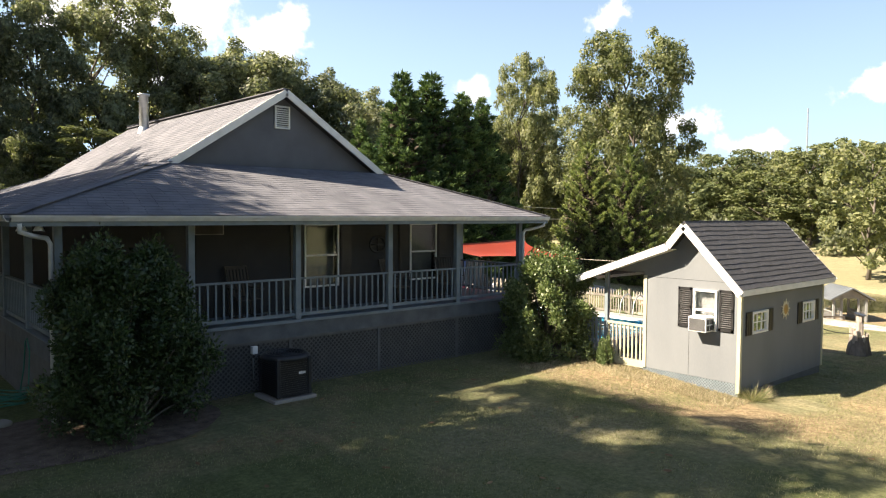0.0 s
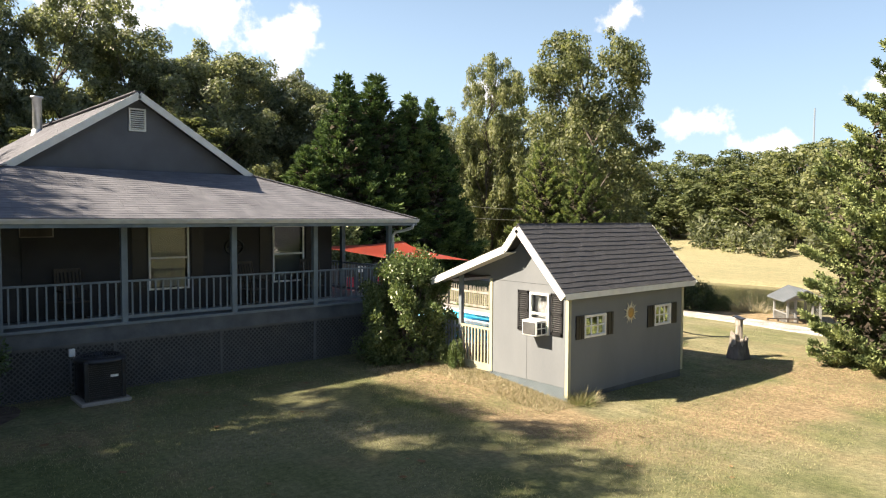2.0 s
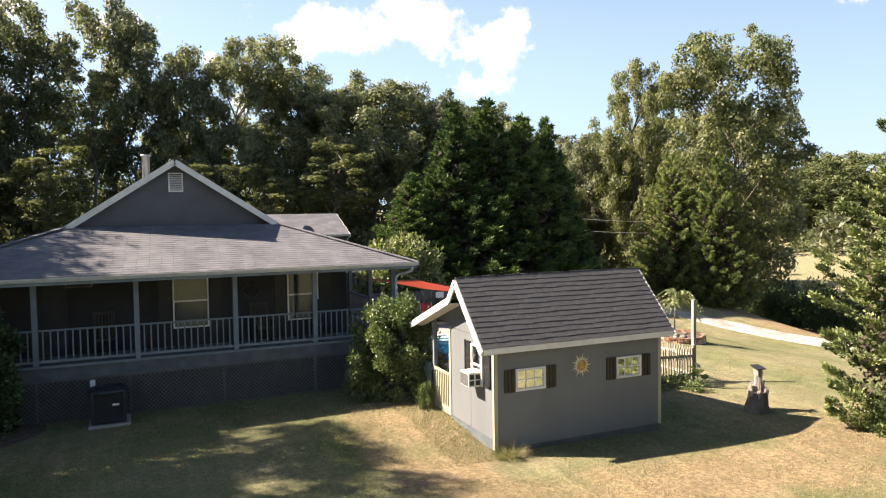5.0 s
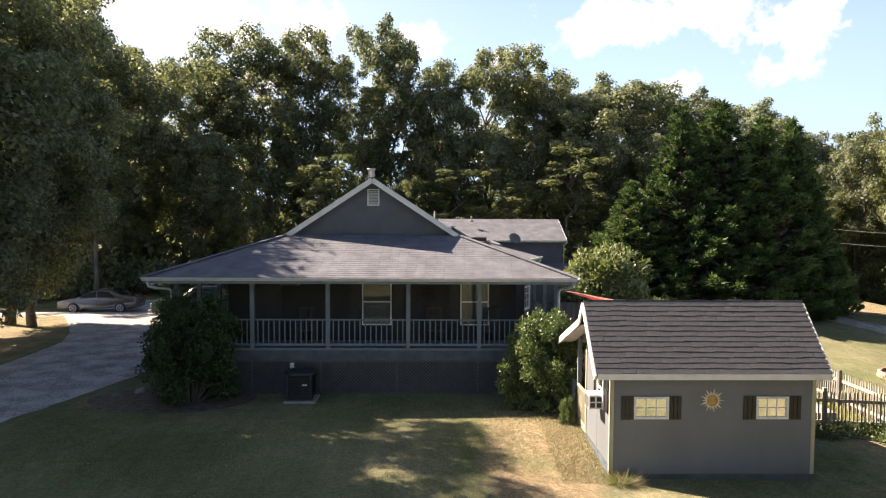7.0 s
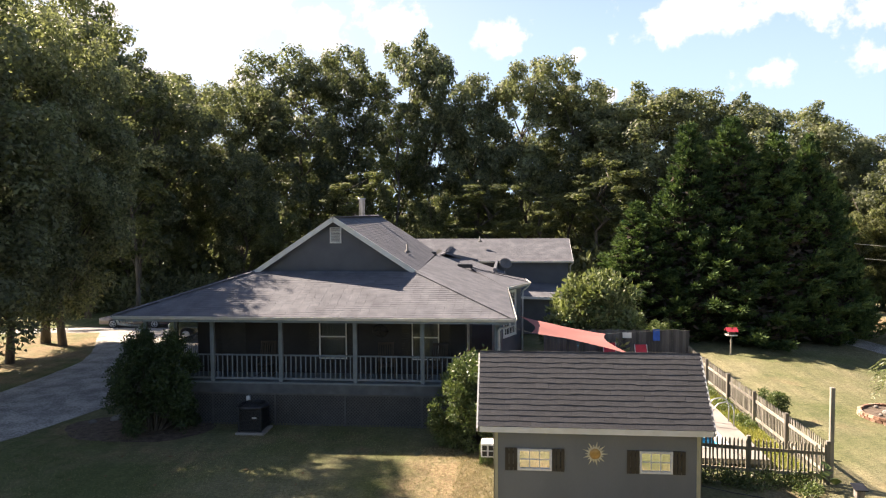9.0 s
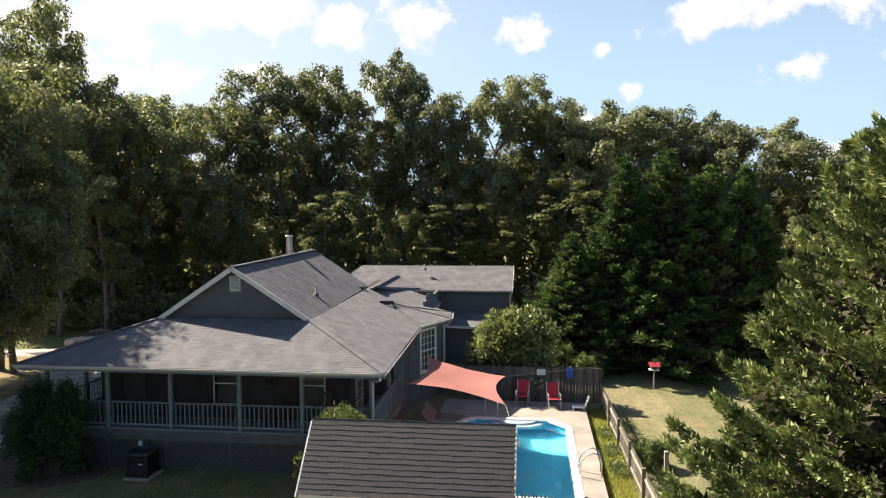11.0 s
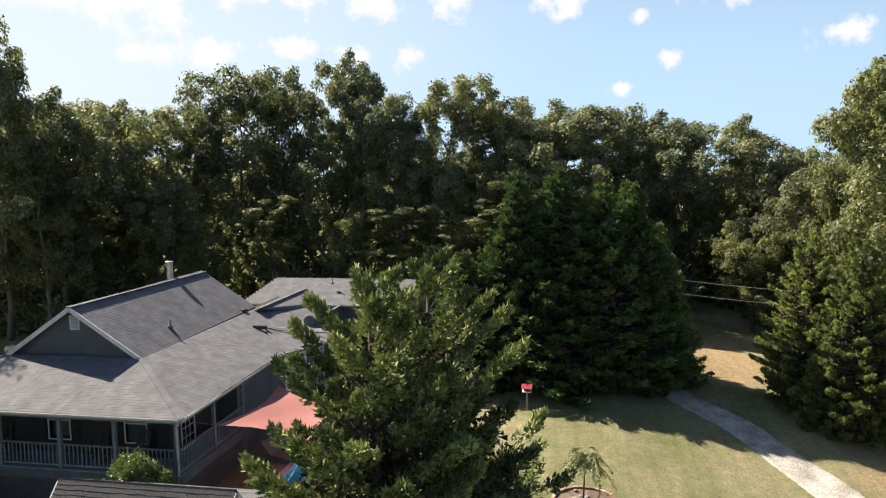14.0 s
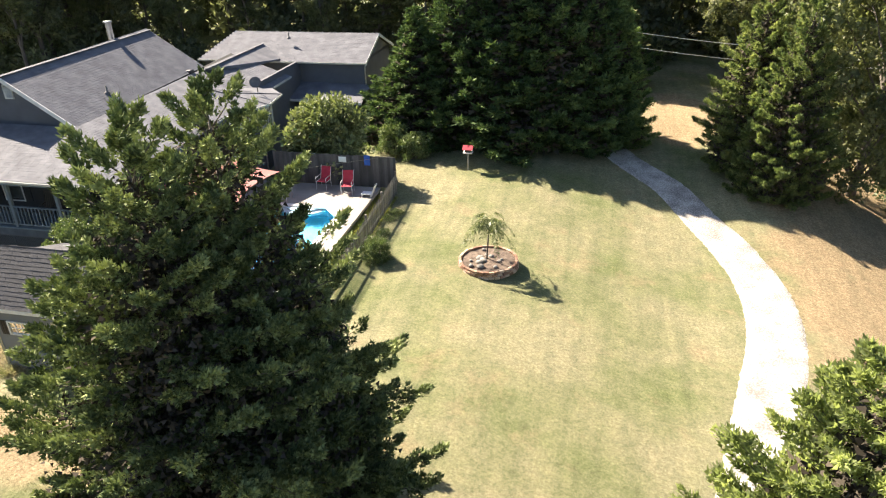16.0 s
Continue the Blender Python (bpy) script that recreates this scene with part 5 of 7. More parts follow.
def pool_ladder(x, y, turn):
    t = thing("pool_ladder", (x, y, 0), "polished curved pool handrail", "pool ladder")
    m = pose(x, y, 0, 0, 0, turn)
    for s in (-0.27, 0.27):
        pts = [m @ Vector(p) for p in ((-0.45, s, 0.0), (-0.45, s, 0.55), (-0.38, s, 0.76), (-0.2, s, 0.85), (0.05, s, 0.78), (0.22, s, 0.55), (0.3, s, 0.1), (0.32, s, -0.5))]
        Mesh().tube(pts, 0.022, 8).part("rail", METAL, t, "", True)
    for z in (-0.1, -0.35):
        Mesh().tube([m @ Vector((0.3, -0.27, z)), m @ Vector((0.3, 0.27, z))], 0.03, 8).part("tread", WHITE_PLASTIC, t)
    return t


pool_ladder(22.5, 13.5, 180)
pool_ladder(18.9, 19.75, -90)


def picket_run(name, a, b, h, label, step_=0.13, mat=None, dark=False, z=None):
    """A fence of pointed pickets on two rails between posts."""
    mat = mat or FENCE_PALE
    a, b = Vector((*a, 0)), Vector((*b, 0))
    d = (b - a).normalized()
    s = Vector((d.y, -d.x, 0))
    t = thing(name, ((a.x + b.x) / 2, (a.y + b.y) / 2, 0), label, "fence")
    L = (b - a).length
    me = Mesh().add([(-0.022, 0, 0.05), (0.022, 0, 0.05), (0.022, 0, h - 0.06), (0, 0, h), (-0.022, 0, h - 0.06), (-0.022, 0.02, 0.05), (0.022, 0.02, 0.05), (0.022, 0.02, h - 0.06), (0, 0.02, h), (-0.022, 0.02, h - 0.06)],
                    [(0, 1, 2, 3, 4), (9, 8, 7, 6, 5), (0, 5, 6, 1), (1, 6, 7, 2), (2, 7, 8, 3), (3, 8, 9, 4), (4, 9, 5, 0)]).data("picket", mat)
    rnd = random.Random(int(L * 100))
    turn = math.degrees(math.atan2(d.y, d.x))
    for k in range(int(L / step_)):
        p = a + d * (step_ * (k + 0.5))
        put("picket", me, t, m=pose(p.x, p.y, lie(p.x, p.y) + rnd.uniform(-0.015, 0.01), 0, rnd.uniform(-1.2, 1.2), turn))
    n = max(1, round(L / 2.4))
    for k in range(n):
        p, q = a + d * L * k / n, a + d * L * (k + 1) / n
        for hz in (0.25, h - 0.28):
            Mesh().beam(p - s * 0.03 + Vector((0, 0, lie(p.x, p.y) + hz)), q - s * 0.03 + Vector((0, 0, lie(q.x, q.y) + hz)), 0.04, 0.09).part("rail", mat, t)
    for k in range(n + 1):
        p = a + d * L * k / n - s * 0.07
        Mesh().soft(p.x - 0.05, p.x + 0.05, p.y - 0.05, p.y + 0.05, lie(p.x, p.y) - 0.1, lie(p.x, p.y) + h + 0.06, 0.01).part("post", mat, t, "square fence post")
    return t


picket_run("picket_fence", (24.25, 9.4), (23.85, 22.3), 1.12, "weathered grey picket fence beside the pool", 0.115, WOOD_GREY)
picket_run("picket_fence", (20.1, 9.35), (24.2, 9.35), 1.12, "weathered grey picket fence running from the shed", 0.107)
pf = thing("privacy_fence", (20.7, 22.4, 0), "tall grey board privacy fence behind the pool", "fence")
rnd = random.Random(5)
for k in range(44):
    x = 17.3 + 0.148 * k
    h = 1.62 + 0.02 * rnd.uniform(-1, 1)
    Mesh().box(x, x + 0.14, 22.36, 22.385, 0.0, h).part("board", FENCE_SHADED, pf)
for z in (0.3, 1.3):
    Mesh().box(17.3, 23.85, 22.4, 22.44, z, z + 0.09).part("rail", FENCE_SHADED, pf)
sign = thing("notice_board", (21.0, 22.3, 1.3), "small white board on the fence", "sign")
Mesh().soft(20.85, 21.25, 22.33, 22.355, 1.25, 1.52, 0.006).part("panel", TRIM, sign)
tw2 = thing("pool_towel", (22.3, 22.3, 1.2), "blue towel hanging over the fence", "towel")
Mesh().soft(22.2, 22.5, 22.3, 22.352, 1.15, 1.66, 0.01).part("cloth", BLUE, tw2)
tall = thing("timber_post", (24.35, 9.25, 0), "tall bare timber post at the fence corner", "post")
Mesh().soft(24.28, 24.39, 9.5, 9.61, -0.4, 2.28, 0.012).part("shaft", WOOD_GREY, tall)

# shade sail on posts
sail = thing("shade_sail", (18, 16, 2.5), "rust-red triangular shade sail tied over the poolside", "shade sail")
SA, SB, SC, SD = Vector((16.1, 19.5, 2.66)), Vector((19.57, 18.4, 2.12)), Vector((19.75, 13.7, 2.26)), Vector((16.45, 13.3, 3.02))
sm = Mesh()
N = 18
for j in range(N + 1):
    v = j / N
    for i in range(N + 1):
        u = i / N
        uu, vv = u + (0.5 - u) * 0.22 * math.sin(math.pi * v), v + (0.5 - v) * 0.22 * math.sin(math.pi * u)
        p = SA.lerp(SB, uu).lerp(SD.lerp(SC, uu), vv)
        p.z -= 0.14 * math.sin(math.pi * u) * math.sin(math.pi * v) + 0.02 * noise.noise((u * 4, v * 4, 0))
        sm.v.append(tuple(p))
sm.f = [(j * (N + 1) + i, j * (N + 1) + i + 1, (j + 1) * (N + 1) + i + 1, (j + 1) * (N + 1) + i) for j in range(N) for i in range(N)]
sm.part("cloth", SAIL, sail, "rust-red knitted cloth", True)
for p, q in ((SA, (15.3, 20.9, 3.1)), (SB, (23.6, 22.3, 1.7)), (SC, (20.25, 9.7, 2.2)), (SD, (15.4, 12.5, 3.45))):
    Mesh().tube([p, q], 0.008, 6).part("rope", WOOD_GREY, sail)


def lawn_chair(x, y, turn, cloth, label):
    t = thing("folding_chair", (x, y, 0.045), label, "chair", "chairs by the pool")
    m = pose(x, y, 0.045, 0, 0, turn)
    def tube(*pts):
        Mesh().tube([m @ Vector(p) for p in pts], 0.013, 6).part("frame_tube", WHITE_PLASTIC, t, "white metal tube", True)
    for s in (-0.27, 0.27):
        tube((s, -0.28, 0), (s, -0.25, 0.42), (s, 0.25, 0.42))
        tube((s, 0.3, 0), (s, 0.22, 0.42), (s, 0.42, 1.05))
        tube((s, -0.28, 0.62), (s, 0.3, 0.64))
        tube((s, -0.28, 0.62), (s, -0.26, 0.42))
    Mesh().box(-0.25, 0.25, -0.25, 0.25, 0.41, 0.425, m).part("seat", cloth, t)
    Mesh().add([m @ Vector(p) for p in ((-0.25, 0.22, 0.44), (0.25, 0.22, 0.44), (0.25, 0.41, 1.03), (-0.25, 0.41, 1.03), (-0.25, 0.24, 0.44), (0.25, 0.24, 0.44), (0.25, 0.43, 1.03), (-0.25, 0.43, 1.03))],
               [(0, 1, 2, 3), (7, 6, 5, 4), (0, 4, 5, 1), (1, 5, 6, 2), (2, 6, 7, 3), (3, 7, 4, 0)]).part("backrest", cloth, t)


lawn_chair(21.6, 21.3, 8, RED, "white framed folding chair with red and purple cloth")
lawn_chair(20.2, 21.7, -6, RED, "folding chair with plain red cloth in shade")
lg = thing("sun_lounger", (22.7, 21.0, 0.05), "low white poolside lounger", "lounger")
Mesh().soft(22.4, 22.95, 20.9, 21.3, 0.16, 0.2, 0.01).part("seat", WHITE_PLASTIC, lg)
Mesh().soft(-0.02, 0.02, -0.2, 0.2, 0, 0.5, 0.01, pose(22.95, 21.1, 0.18, 0, 22)).part("backrest", WHITE_PLASTIC, lg)
for x in (22.45, 22.9):
    Mesh().soft(x - 0.02, x + 0.02, 20.92, 21.28, 0.045, 0.17, 0.006).part("leg", WHITE_PLASTIC, lg)

# ---- lawn things ----
bed = thing("flower_bed", (29.5, 16.0, lie(29.5, 16)), "round raised bed ringed with old brick, holding one small palm", "flower bed")
BX, BYY, BR = 29.45, 16.1, 1.2
bz = lie(BX, BYY)
soil = Mesh()
for r in range(7):
    for q in range(28):
        a = 2 * math.pi * q / 28
        rr = BR * 0.95 * r / 6
        soil.v.append((BX + rr * math.cos(a), BYY + rr * math.sin(a), bz + 0.2 + 0.08 * (1 - r / 6) + 0.03 * noise.noise((rr * 6 * math.cos(a), rr * 6 * math.sin(a), 3))))
soil.f = [(r * 28 + q, r * 28 + (q + 1) % 28, (r + 1) * 28 + (q + 1) % 28, (r + 1) * 28 + q) for r in range(6) for q in range(28)]
soil.part("soil", SOIL, bed, "dark mulch", True)
brick_me = Mesh().soft(-0.1, 0.1, -0.055, 0.055, 0, 0.1, 0.012).data("brick", BRICK)
rnd = random.Random(9)
for row in range(3):
    for q in range(34):
        a = 2 * math.pi * (q + 0.5 * (row % 2)) / 34
        r = BR + rnd.uniform(-0.02, 0.02) - 0.02 * row
        put("brick", brick_me, bed, m=pose(BX + r * math.cos(a), BYY + r * math.sin(a), bz - 0.02 + 0.105 * row, rnd.uniform(-3, 3), rnd.uniform(-3, 3), math.degrees(a) + 90 + rnd.uniform(-5, 5)))
for k in range(16):
    a, r = rnd.uniform(0, 6.28), rnd.uniform(0.2, 0.95)
    s = rnd.uniform(0.06, 0.16)
    rock = Mesh()
    bm = bmesh.new()
    bmesh.ops.create_icosphere(bm, subdivisions=2, radius=s)
    for p in bm.verts:
        p.co *= 1 + 0.3 * noise.noise(p.co * 9 + Vector((k, 0, 0)))
        p.co.z *= 0.65
    bm.verts.index_update()
    rock.add([p.co + Vector((BX + r * math.cos(a), BYY + r * math.sin(a), bz + 0.27)) for p in bm.verts], [[p.index for p in f.verts] for f in bm.faces])
    bm.free()
    o = rock.part("rock", STONE, None, "", True)
    tagged(o, "rounded pale stone lying on the mulch of the bed", "stone", "stones in the flower bed")

bird = thing("bird_feeder", (26.75, 26.0, 0), "red-roofed bird feeder on a grey post", "bird feeder")
bz2 = lie(26.75, 26)
Mesh().soft(26.71, 26.79, 25.96, 26.04, bz2 - 0.1, bz2 + 0.95, 0.01).part("post", WOOD_GREY, bird)
Mesh().soft(26.5, 27.0, 25.8, 26.2, bz2 + 0.95, bz2 + 1.0, 0.008).part("tray", TRIM, bird)
Mesh().soft(26.6, 26.9, 25.87, 26.13, bz2 + 1.0, bz2 + 1.2, 0.008).part("house", WOOD_DARK, bird)
Mesh().slab([(26.48, 25.75, bz2 + 1.18), (27.02, 25.75, bz2 + 1.18), (27.02, 26.0, bz2 + 1.36), (26.48, 26.0, bz2 + 1.36)], 0.02).slab([(26.48, 26.0, bz2 + 1.36), (27.02, 26.0, bz2 + 1.36), (27.02, 26.25, bz2 + 1.18), (26.48, 26.25, bz2 + 1.18)], 0.02).part("roof", RED, bird, "red metal roof")

stump = thing("tree_stump", (23.5, 6.3, -0.4), "jagged weathered stump with a small birdhouse on top", "tree stump")
sx, sy = 23.5, 6.3
sz = lie(sx, sy)


def splinter(dx, dy, low, high, r, seed, lean=0.0):
    """A ragged upright length of stump wood with fluted sides and a broken top."""
    m = Mesh()
    n, rows = 14, 8
    for k in range(rows):
        u = k / (rows - 1)
        for q in range(n):
            a = 2 * math.pi * q / n
            w = r * (1.25 - 0.45 * u) * (1 + 0.3 * noise.noise((2.3 * math.cos(a) + seed, 2.3 * math.sin(a), u * 1.2)))
            z = low + (high - low) * u + (0.14 * noise.noise((3 * math.cos(a), 3 * math.sin(a), seed)) if k == rows - 1 else 0)
            m.v.append((sx + dx * (1 + lean * u) + w * math.cos(a), sy + dy * (1 + lean * u) + w * math.sin(a), sz + z))
    m.f = [(k * n + q, k * n + (q + 1) % n, (k + 1) * n + (q + 1) % n, (k + 1) * n + q) for k in range(rows - 1) for q in range(n)] + [tuple(range((rows - 1) * n, rows * n))]
    return m


# Butt in dark bark: the shed's shade on the lower half put into colour
splinter(0, 0, -0.15, 0.5, 0.29, 1).part("butt", BARK, stump, "dark bark with the shed's shade in its colour")
for dx, dy, h, r, k in ((0.0, -0.02, 1.0, 0.11, 2), (-0.17, 0.02, 0.7, 0.08, 3), (0.18, 0.03, 0.78, 0.07, 4), (0.09, -0.15, 0.62, 0.075, 5), (-0.09, -0.14, 0.55, 0.07, 6), (0.02, 0.16, 0.72, 0.08, 7)):
    splinter(dx, dy, 0.25, h, r, k, 0.22).part("splinter", STUMP, stump)
Mesh().soft(sx - 0.085, sx + 0.085, sy - 0.1, sy + 0.07, sz + 0.96, sz + 1.16, 0.01).part("birdhouse", STUMP, stump, "small pale birdhouse")
Mesh().slab([(sx - 0.14, sy - 0.15, sz + 1.17), (sx + 0.14, sy - 0.15, sz + 1.17), (sx + 0.14, sy + 0.12, sz + 1.24), (sx - 0.14, sy + 0.12, sz + 1.24)], 0.025).part("birdhouse_roof", BLACK_METAL, stump, "black birdhouse roof")

cond = thing("heat_pump", (7.5, 11.75, 0), "dark square outdoor air conditioning unit on a concrete pad", "air conditioner")
Mesh().soft(7.05, 7.99, 11.33, 12.22, -0.03, 0.06, 0.015).part("pad", CONCRETE, cond, "worn concrete pad")
cz0, cz1 = 0.08, 0.86
for x0, x1, y0, y1 in ((7.12, 7.2, 11.37, 11.45), (7.82, 7.9, 11.37, 11.45), (7.12, 7.2, 12.09, 12.17), (7.82, 7.9, 12.09, 12.17)):
    Mesh().soft(x0, x1, y0, y1, cz0, cz1, 0.015).part("corner_post", BLACK_METAL, cond)
Mesh().soft(7.15, 7.87, 11.41, 12.13, cz0, cz1 - 0.02, 0.02).part("coil", BLACK_METAL, cond, "dark finned coil")
fin = Mesh()
for k in range(17):
    z = cz0 + 0.06 + k * 0.042
    for a in ((7.19, 7.83, 11.385, 11.4), (7.19, 7.83, 12.14, 12.155), (7.125, 7.14, 11.45, 12.09), (7.88, 7.895, 11.45, 12.09)):
        fin.box(*a, z, z + 0.016)
tagged(fin.part("louvres", BLACK_METAL, cond), kind="stuff")
Mesh().lathe([(0.47, cz1 - 0.06), (0.5, cz1 - 0.03), (0.49, cz1 + 0.02), (0.4, cz1 + 0.06), (0.37, cz1 + 0.06), (0.35, cz1 - 0.05), (0.0, cz1 - 0.06)], 28, (7.51, 11.77, 0)).part("top_cowl", BLACK_METAL, cond, "rounded dark top cowl", True)
gd = Mesh()
for r in (0.08, 0.14, 0.2, 0.26, 0.32):
    gd.tube([(7.51 + r * math.cos(a), 11.77 + r * math.sin(a), cz1 + 0.055) for a in (2 * math.pi * q / 24 for q in range(25))], 0.005, 5)
gd.part("fan_guard", BLACK_METAL, cond)
Mesh().box(7.6, 7.75, 11.362, 11.37, 0.52, 0.57).part("badge", TRIM, cond, "small white badge")
Mesh().soft(7.06, 7.18, 12.3, 12.4, 0.84, 1.0, 0.01).part("disconnect_box", WHITE_PLASTIC, cond, "grey electrical box")
Mesh().tube([(7.09, 12.35, 0.75), (7.09, 12.33, 0.3), (7.3, 12.2, 0.25)], 0.02).part("conduit", LATTICE, cond, "", True)

# pond hut
hz = -3.35
hut = thing("pond_hut", (52.6, 16.5, hz), "grey lattice-sided hut with a ribbed roof by the pond", "hut")
hm = pose(52.6, 16.6, hz, 0, 0, -48) @ Matrix.Scale(0.86, 4)


def hut_panel(x0, x1, z0, z1, y, name="lattice_panel", across=False):
    """A framed lattice panel standing along x, or along y when across is set."""
    m = Mesh()

    def at(u, z, d=0.0):
        return hm @ (Vector((y + d, u, z)) if across else Vector((u, y + d, z)))

    for a, b in (((x0, z0), (x1, z0)), ((x0, z1), (x1, z1)), ((x0, z0), (x0, z1)), ((x1, z0), (x1, z1))):
        m.beam(at(*a), at(*b), 0.06, 0.06, (0.3, 0.2, 0.9) if a[0] == b[0] else (0, 0, 1))
    w, h = x1 - x0, z1 - z0
    for sd in (-1, 1):
        k = -h
        while k < w:
            u0, u1 = max(0, k), min(w, k + h)
            if u1 - u0 > 0.05:
                v0, v1 = u0 - k, u1 - k
                if sd < 0:
                    v0, v1 = h - v0, h - v1
                m.beam(at(x0 + u0, z0 + v0, 0.012 * sd), at(x0 + u1, z0 + v1, 0.012 * sd), 0.03, 0.012, (0.3, 0.2, 0.9))
            k += 0.16
    return m.part(name, HUT_WOOD, hut, "grey lattice")


for x, y in ((-1.2, -1.4), (1.2, -1.4), (-1.2, 1.6), (1.2, 1.6), (-0.62, -1.4), (0.62, -1.4)):
    Mesh().box(x - 0.07, x + 0.07, y - 0.07, y + 0.07, -0.3, 1.95, hm).part("post", HUT_WOOD, hut)
for s in (-1, 1):
    Mesh().slab([hm @ Vector(p) for p in ((s * 1.65, -1.9 if s < 0 else 2.1, 1.85), (s * 1.65, 2.1 if s < 0 else -1.9, 1.85), (0, 2.1 if s < 0 else -1.9, 2.75), (0, -1.9 if s < 0 else 2.1, 2.75))], 0.06).part("roof", ROOF_METAL, hut, "grey ribbed metal roof")
    for k in range(11):
        Mesh().beam(hm @ Vector((s * 1.64, -1.85 + 0.39 * k, 1.88)), hm @ Vector((0, -1.85 + 0.39 * k, 2.78)), 0.03, 0.03).part("roof_rib", ROOF_METAL, hut)
    hut_panel(-1.13 if s < 0 else 0.69, -0.69 if s < 0 else 1.13, -0.05, 1.9, -1.4)
    hut_panel(-1.33, 1.53, -0.05, 0.8, 1.2 * s, across=True)
Mesh().slab([hm @ Vector(p) for p in ((-1.3, -1.42, 1.9), (1.3, -1.42, 1.9), (0, -1.42, 2.65))], 0.05, hm.to_3x3() @ Vector((0, 1, 0))).part("gable", HUT_WOOD, hut)
hut_panel(-0.55, 0.55, -0.05, 0.75, 1.6)
Mesh().box(-2.9, 1.3, -2.2, 1.7, -0.3, -0.12, hm).part("floor_deck", WOOD_GREY, hut)
for z in (0.25, 0.55):
    Mesh().beam(hm @ Vector((-2.85, -2.1, z)), hm @ Vector((-0.7, -2.1, z)), 0.06, 0.09).part("rail", WOOD_DARK, hut)
for x in (-2.85, -2.1, -1.4, -0.7):
    Mesh().box(x - 0.05, x + 0.05, -2.15, -2.05, -0.2, 0.6, hm).part("rail_post", WOOD_DARK, hut)

# car beside the house
car = thing("car", (-9.4, 35.4, lie(-9.4, 35.4)), "parked taupe four-door saloon car on gravel", "car")
cm = pose(-9.4, 35.4, lie(-9.4, 35.4) + 0.03, 0, 0, 4)
prof = [(-2.42, 0.32), (-2.44, 0.55), (-2.36, 0.72), (-1.9, 0.86), (-1.25, 0.95), (-0.55, 1.36), (0.1, 1.46), (0.75, 1.43), (1.5, 1.1), (2.2, 1.03), (2.4, 0.95), (2.44, 0.6), (2.4, 0.32)]
body, n = Mesh(), len(prof)
secs = []
for yy, sq in ((-0.9, 0.0), (-0.83, 0.5), (-0.68, 0.97), (0, 1.0), (0.68, 0.97), (0.83, 0.5), (0.9, 0.0)):
    for x, z in prof:
        zz = z if z < 0.9 else 0.9 + (z - 0.9) * sq
        if z < 0.9 and abs(yy) < 0.8:
            pass
        body.v.append(tuple(cm @ Vector((x * (1 - 0.03 * abs(yy)), yy, zz))))
body.f = [(i * n + k, i * n + k + 1, (i + 1) * n + k + 1, (i + 1) * n + k) for i in range(6) for k in range(n - 1)] + [tuple(range(n)), tuple(range(7 * n - 1, 6 * n - 1, -1))]
body.part("body", CAR_PAINT, car, "taupe metallic body", True)
for s in (-1, 1):
    for q in (((-1.05, 0.99), (-0.5, 1.3), (-0.05, 1.37), (-0.05, 0.99)), ((0.02, 0.99), (0.02, 1.37), (0.62, 1.33), (1.05, 1.06), (1.05, 0.99))):
        pts = [cm @ Vector((x, s * (0.918 - 0.4 * max(0, z - 0.95)), z)) for x, z in q]
        Mesh().slab(pts, 0.015, cm.to_3x3() @ Vector((0, s, 0))).part("side_window", CAR_GLASS, car, "dark side window")
    for x in (-1.42, 1.4):
        w = Mesh().lathe([(0.0, -0.1), (0.2, -0.1), (0.3, -0.09), (0.33, -0.05), (0.33, 0.06), (0.3, 0.1), (0.2, 0.11)], 24)
        w.v = [tuple(cm @ pose(x, s * 0.84, 0.33, 90 * -s) @ Vector(p)) for p in w.v]
        wh = w.part("wheel", TYRE, car, "black tyre", True)
        r = Mesh().lathe([(0.17, 0.112), (0.19, 0.13), (0.215, 0.12), (0.225, 0.1)], 20)
        for a in range(5):
            c_, d_ = math.cos(a * 1.2566), math.sin(a * 1.2566)
            r.beam((0.01 * c_, 0.01 * d_, 0.12), (0.19 * c_, 0.19 * d_, 0.118), 0.05, 0.02)
        r.v = [tuple(cm @ pose(x, s * 0.84, 0.33, 90 * -s) @ Vector(p)) for p in r.v]
        r.part("rim", METAL, wh, "silver alloy rim", True)
    Mesh().soft(2.2, 2.46, s * 0.62 - 0.15, s * 0.62 + 0.15, 0.72, 0.92, 0.03, cm).part("tail_lamp", LIGHT_RED, car, "red tail lamp")
    Mesh().soft(-2.4, -2.2, s * 0.66 - 0.14, s * 0.66 + 0.14, 0.6, 0.72, 0.03, cm).part("headlamp", WHITE_PLASTIC, car, "pale headlamp")
Mesh().slab([cm @ Vector(p) for p in ((-1.2, -0.6, 0.99), (-1.2, 0.6, 0.99), (-0.58, 0.56, 1.37), (-0.58, -0.56, 1.37))], 0.01, cm.to_3x3() @ Vector((-0.5, 0, 0.86))).part("windscreen", CAR_GLASS, car)
Mesh().slab([cm @ Vector(p) for p in ((0.85, -0.56, 1.42), (0.85, 0.56, 1.42), (1.48, 0.6, 1.14), (1.48, -0.6, 1.14))], 0.01, cm.to_3x3() @ Vector((0.4, 0, 0.9))).part("rear_window", CAR_GLASS, car)

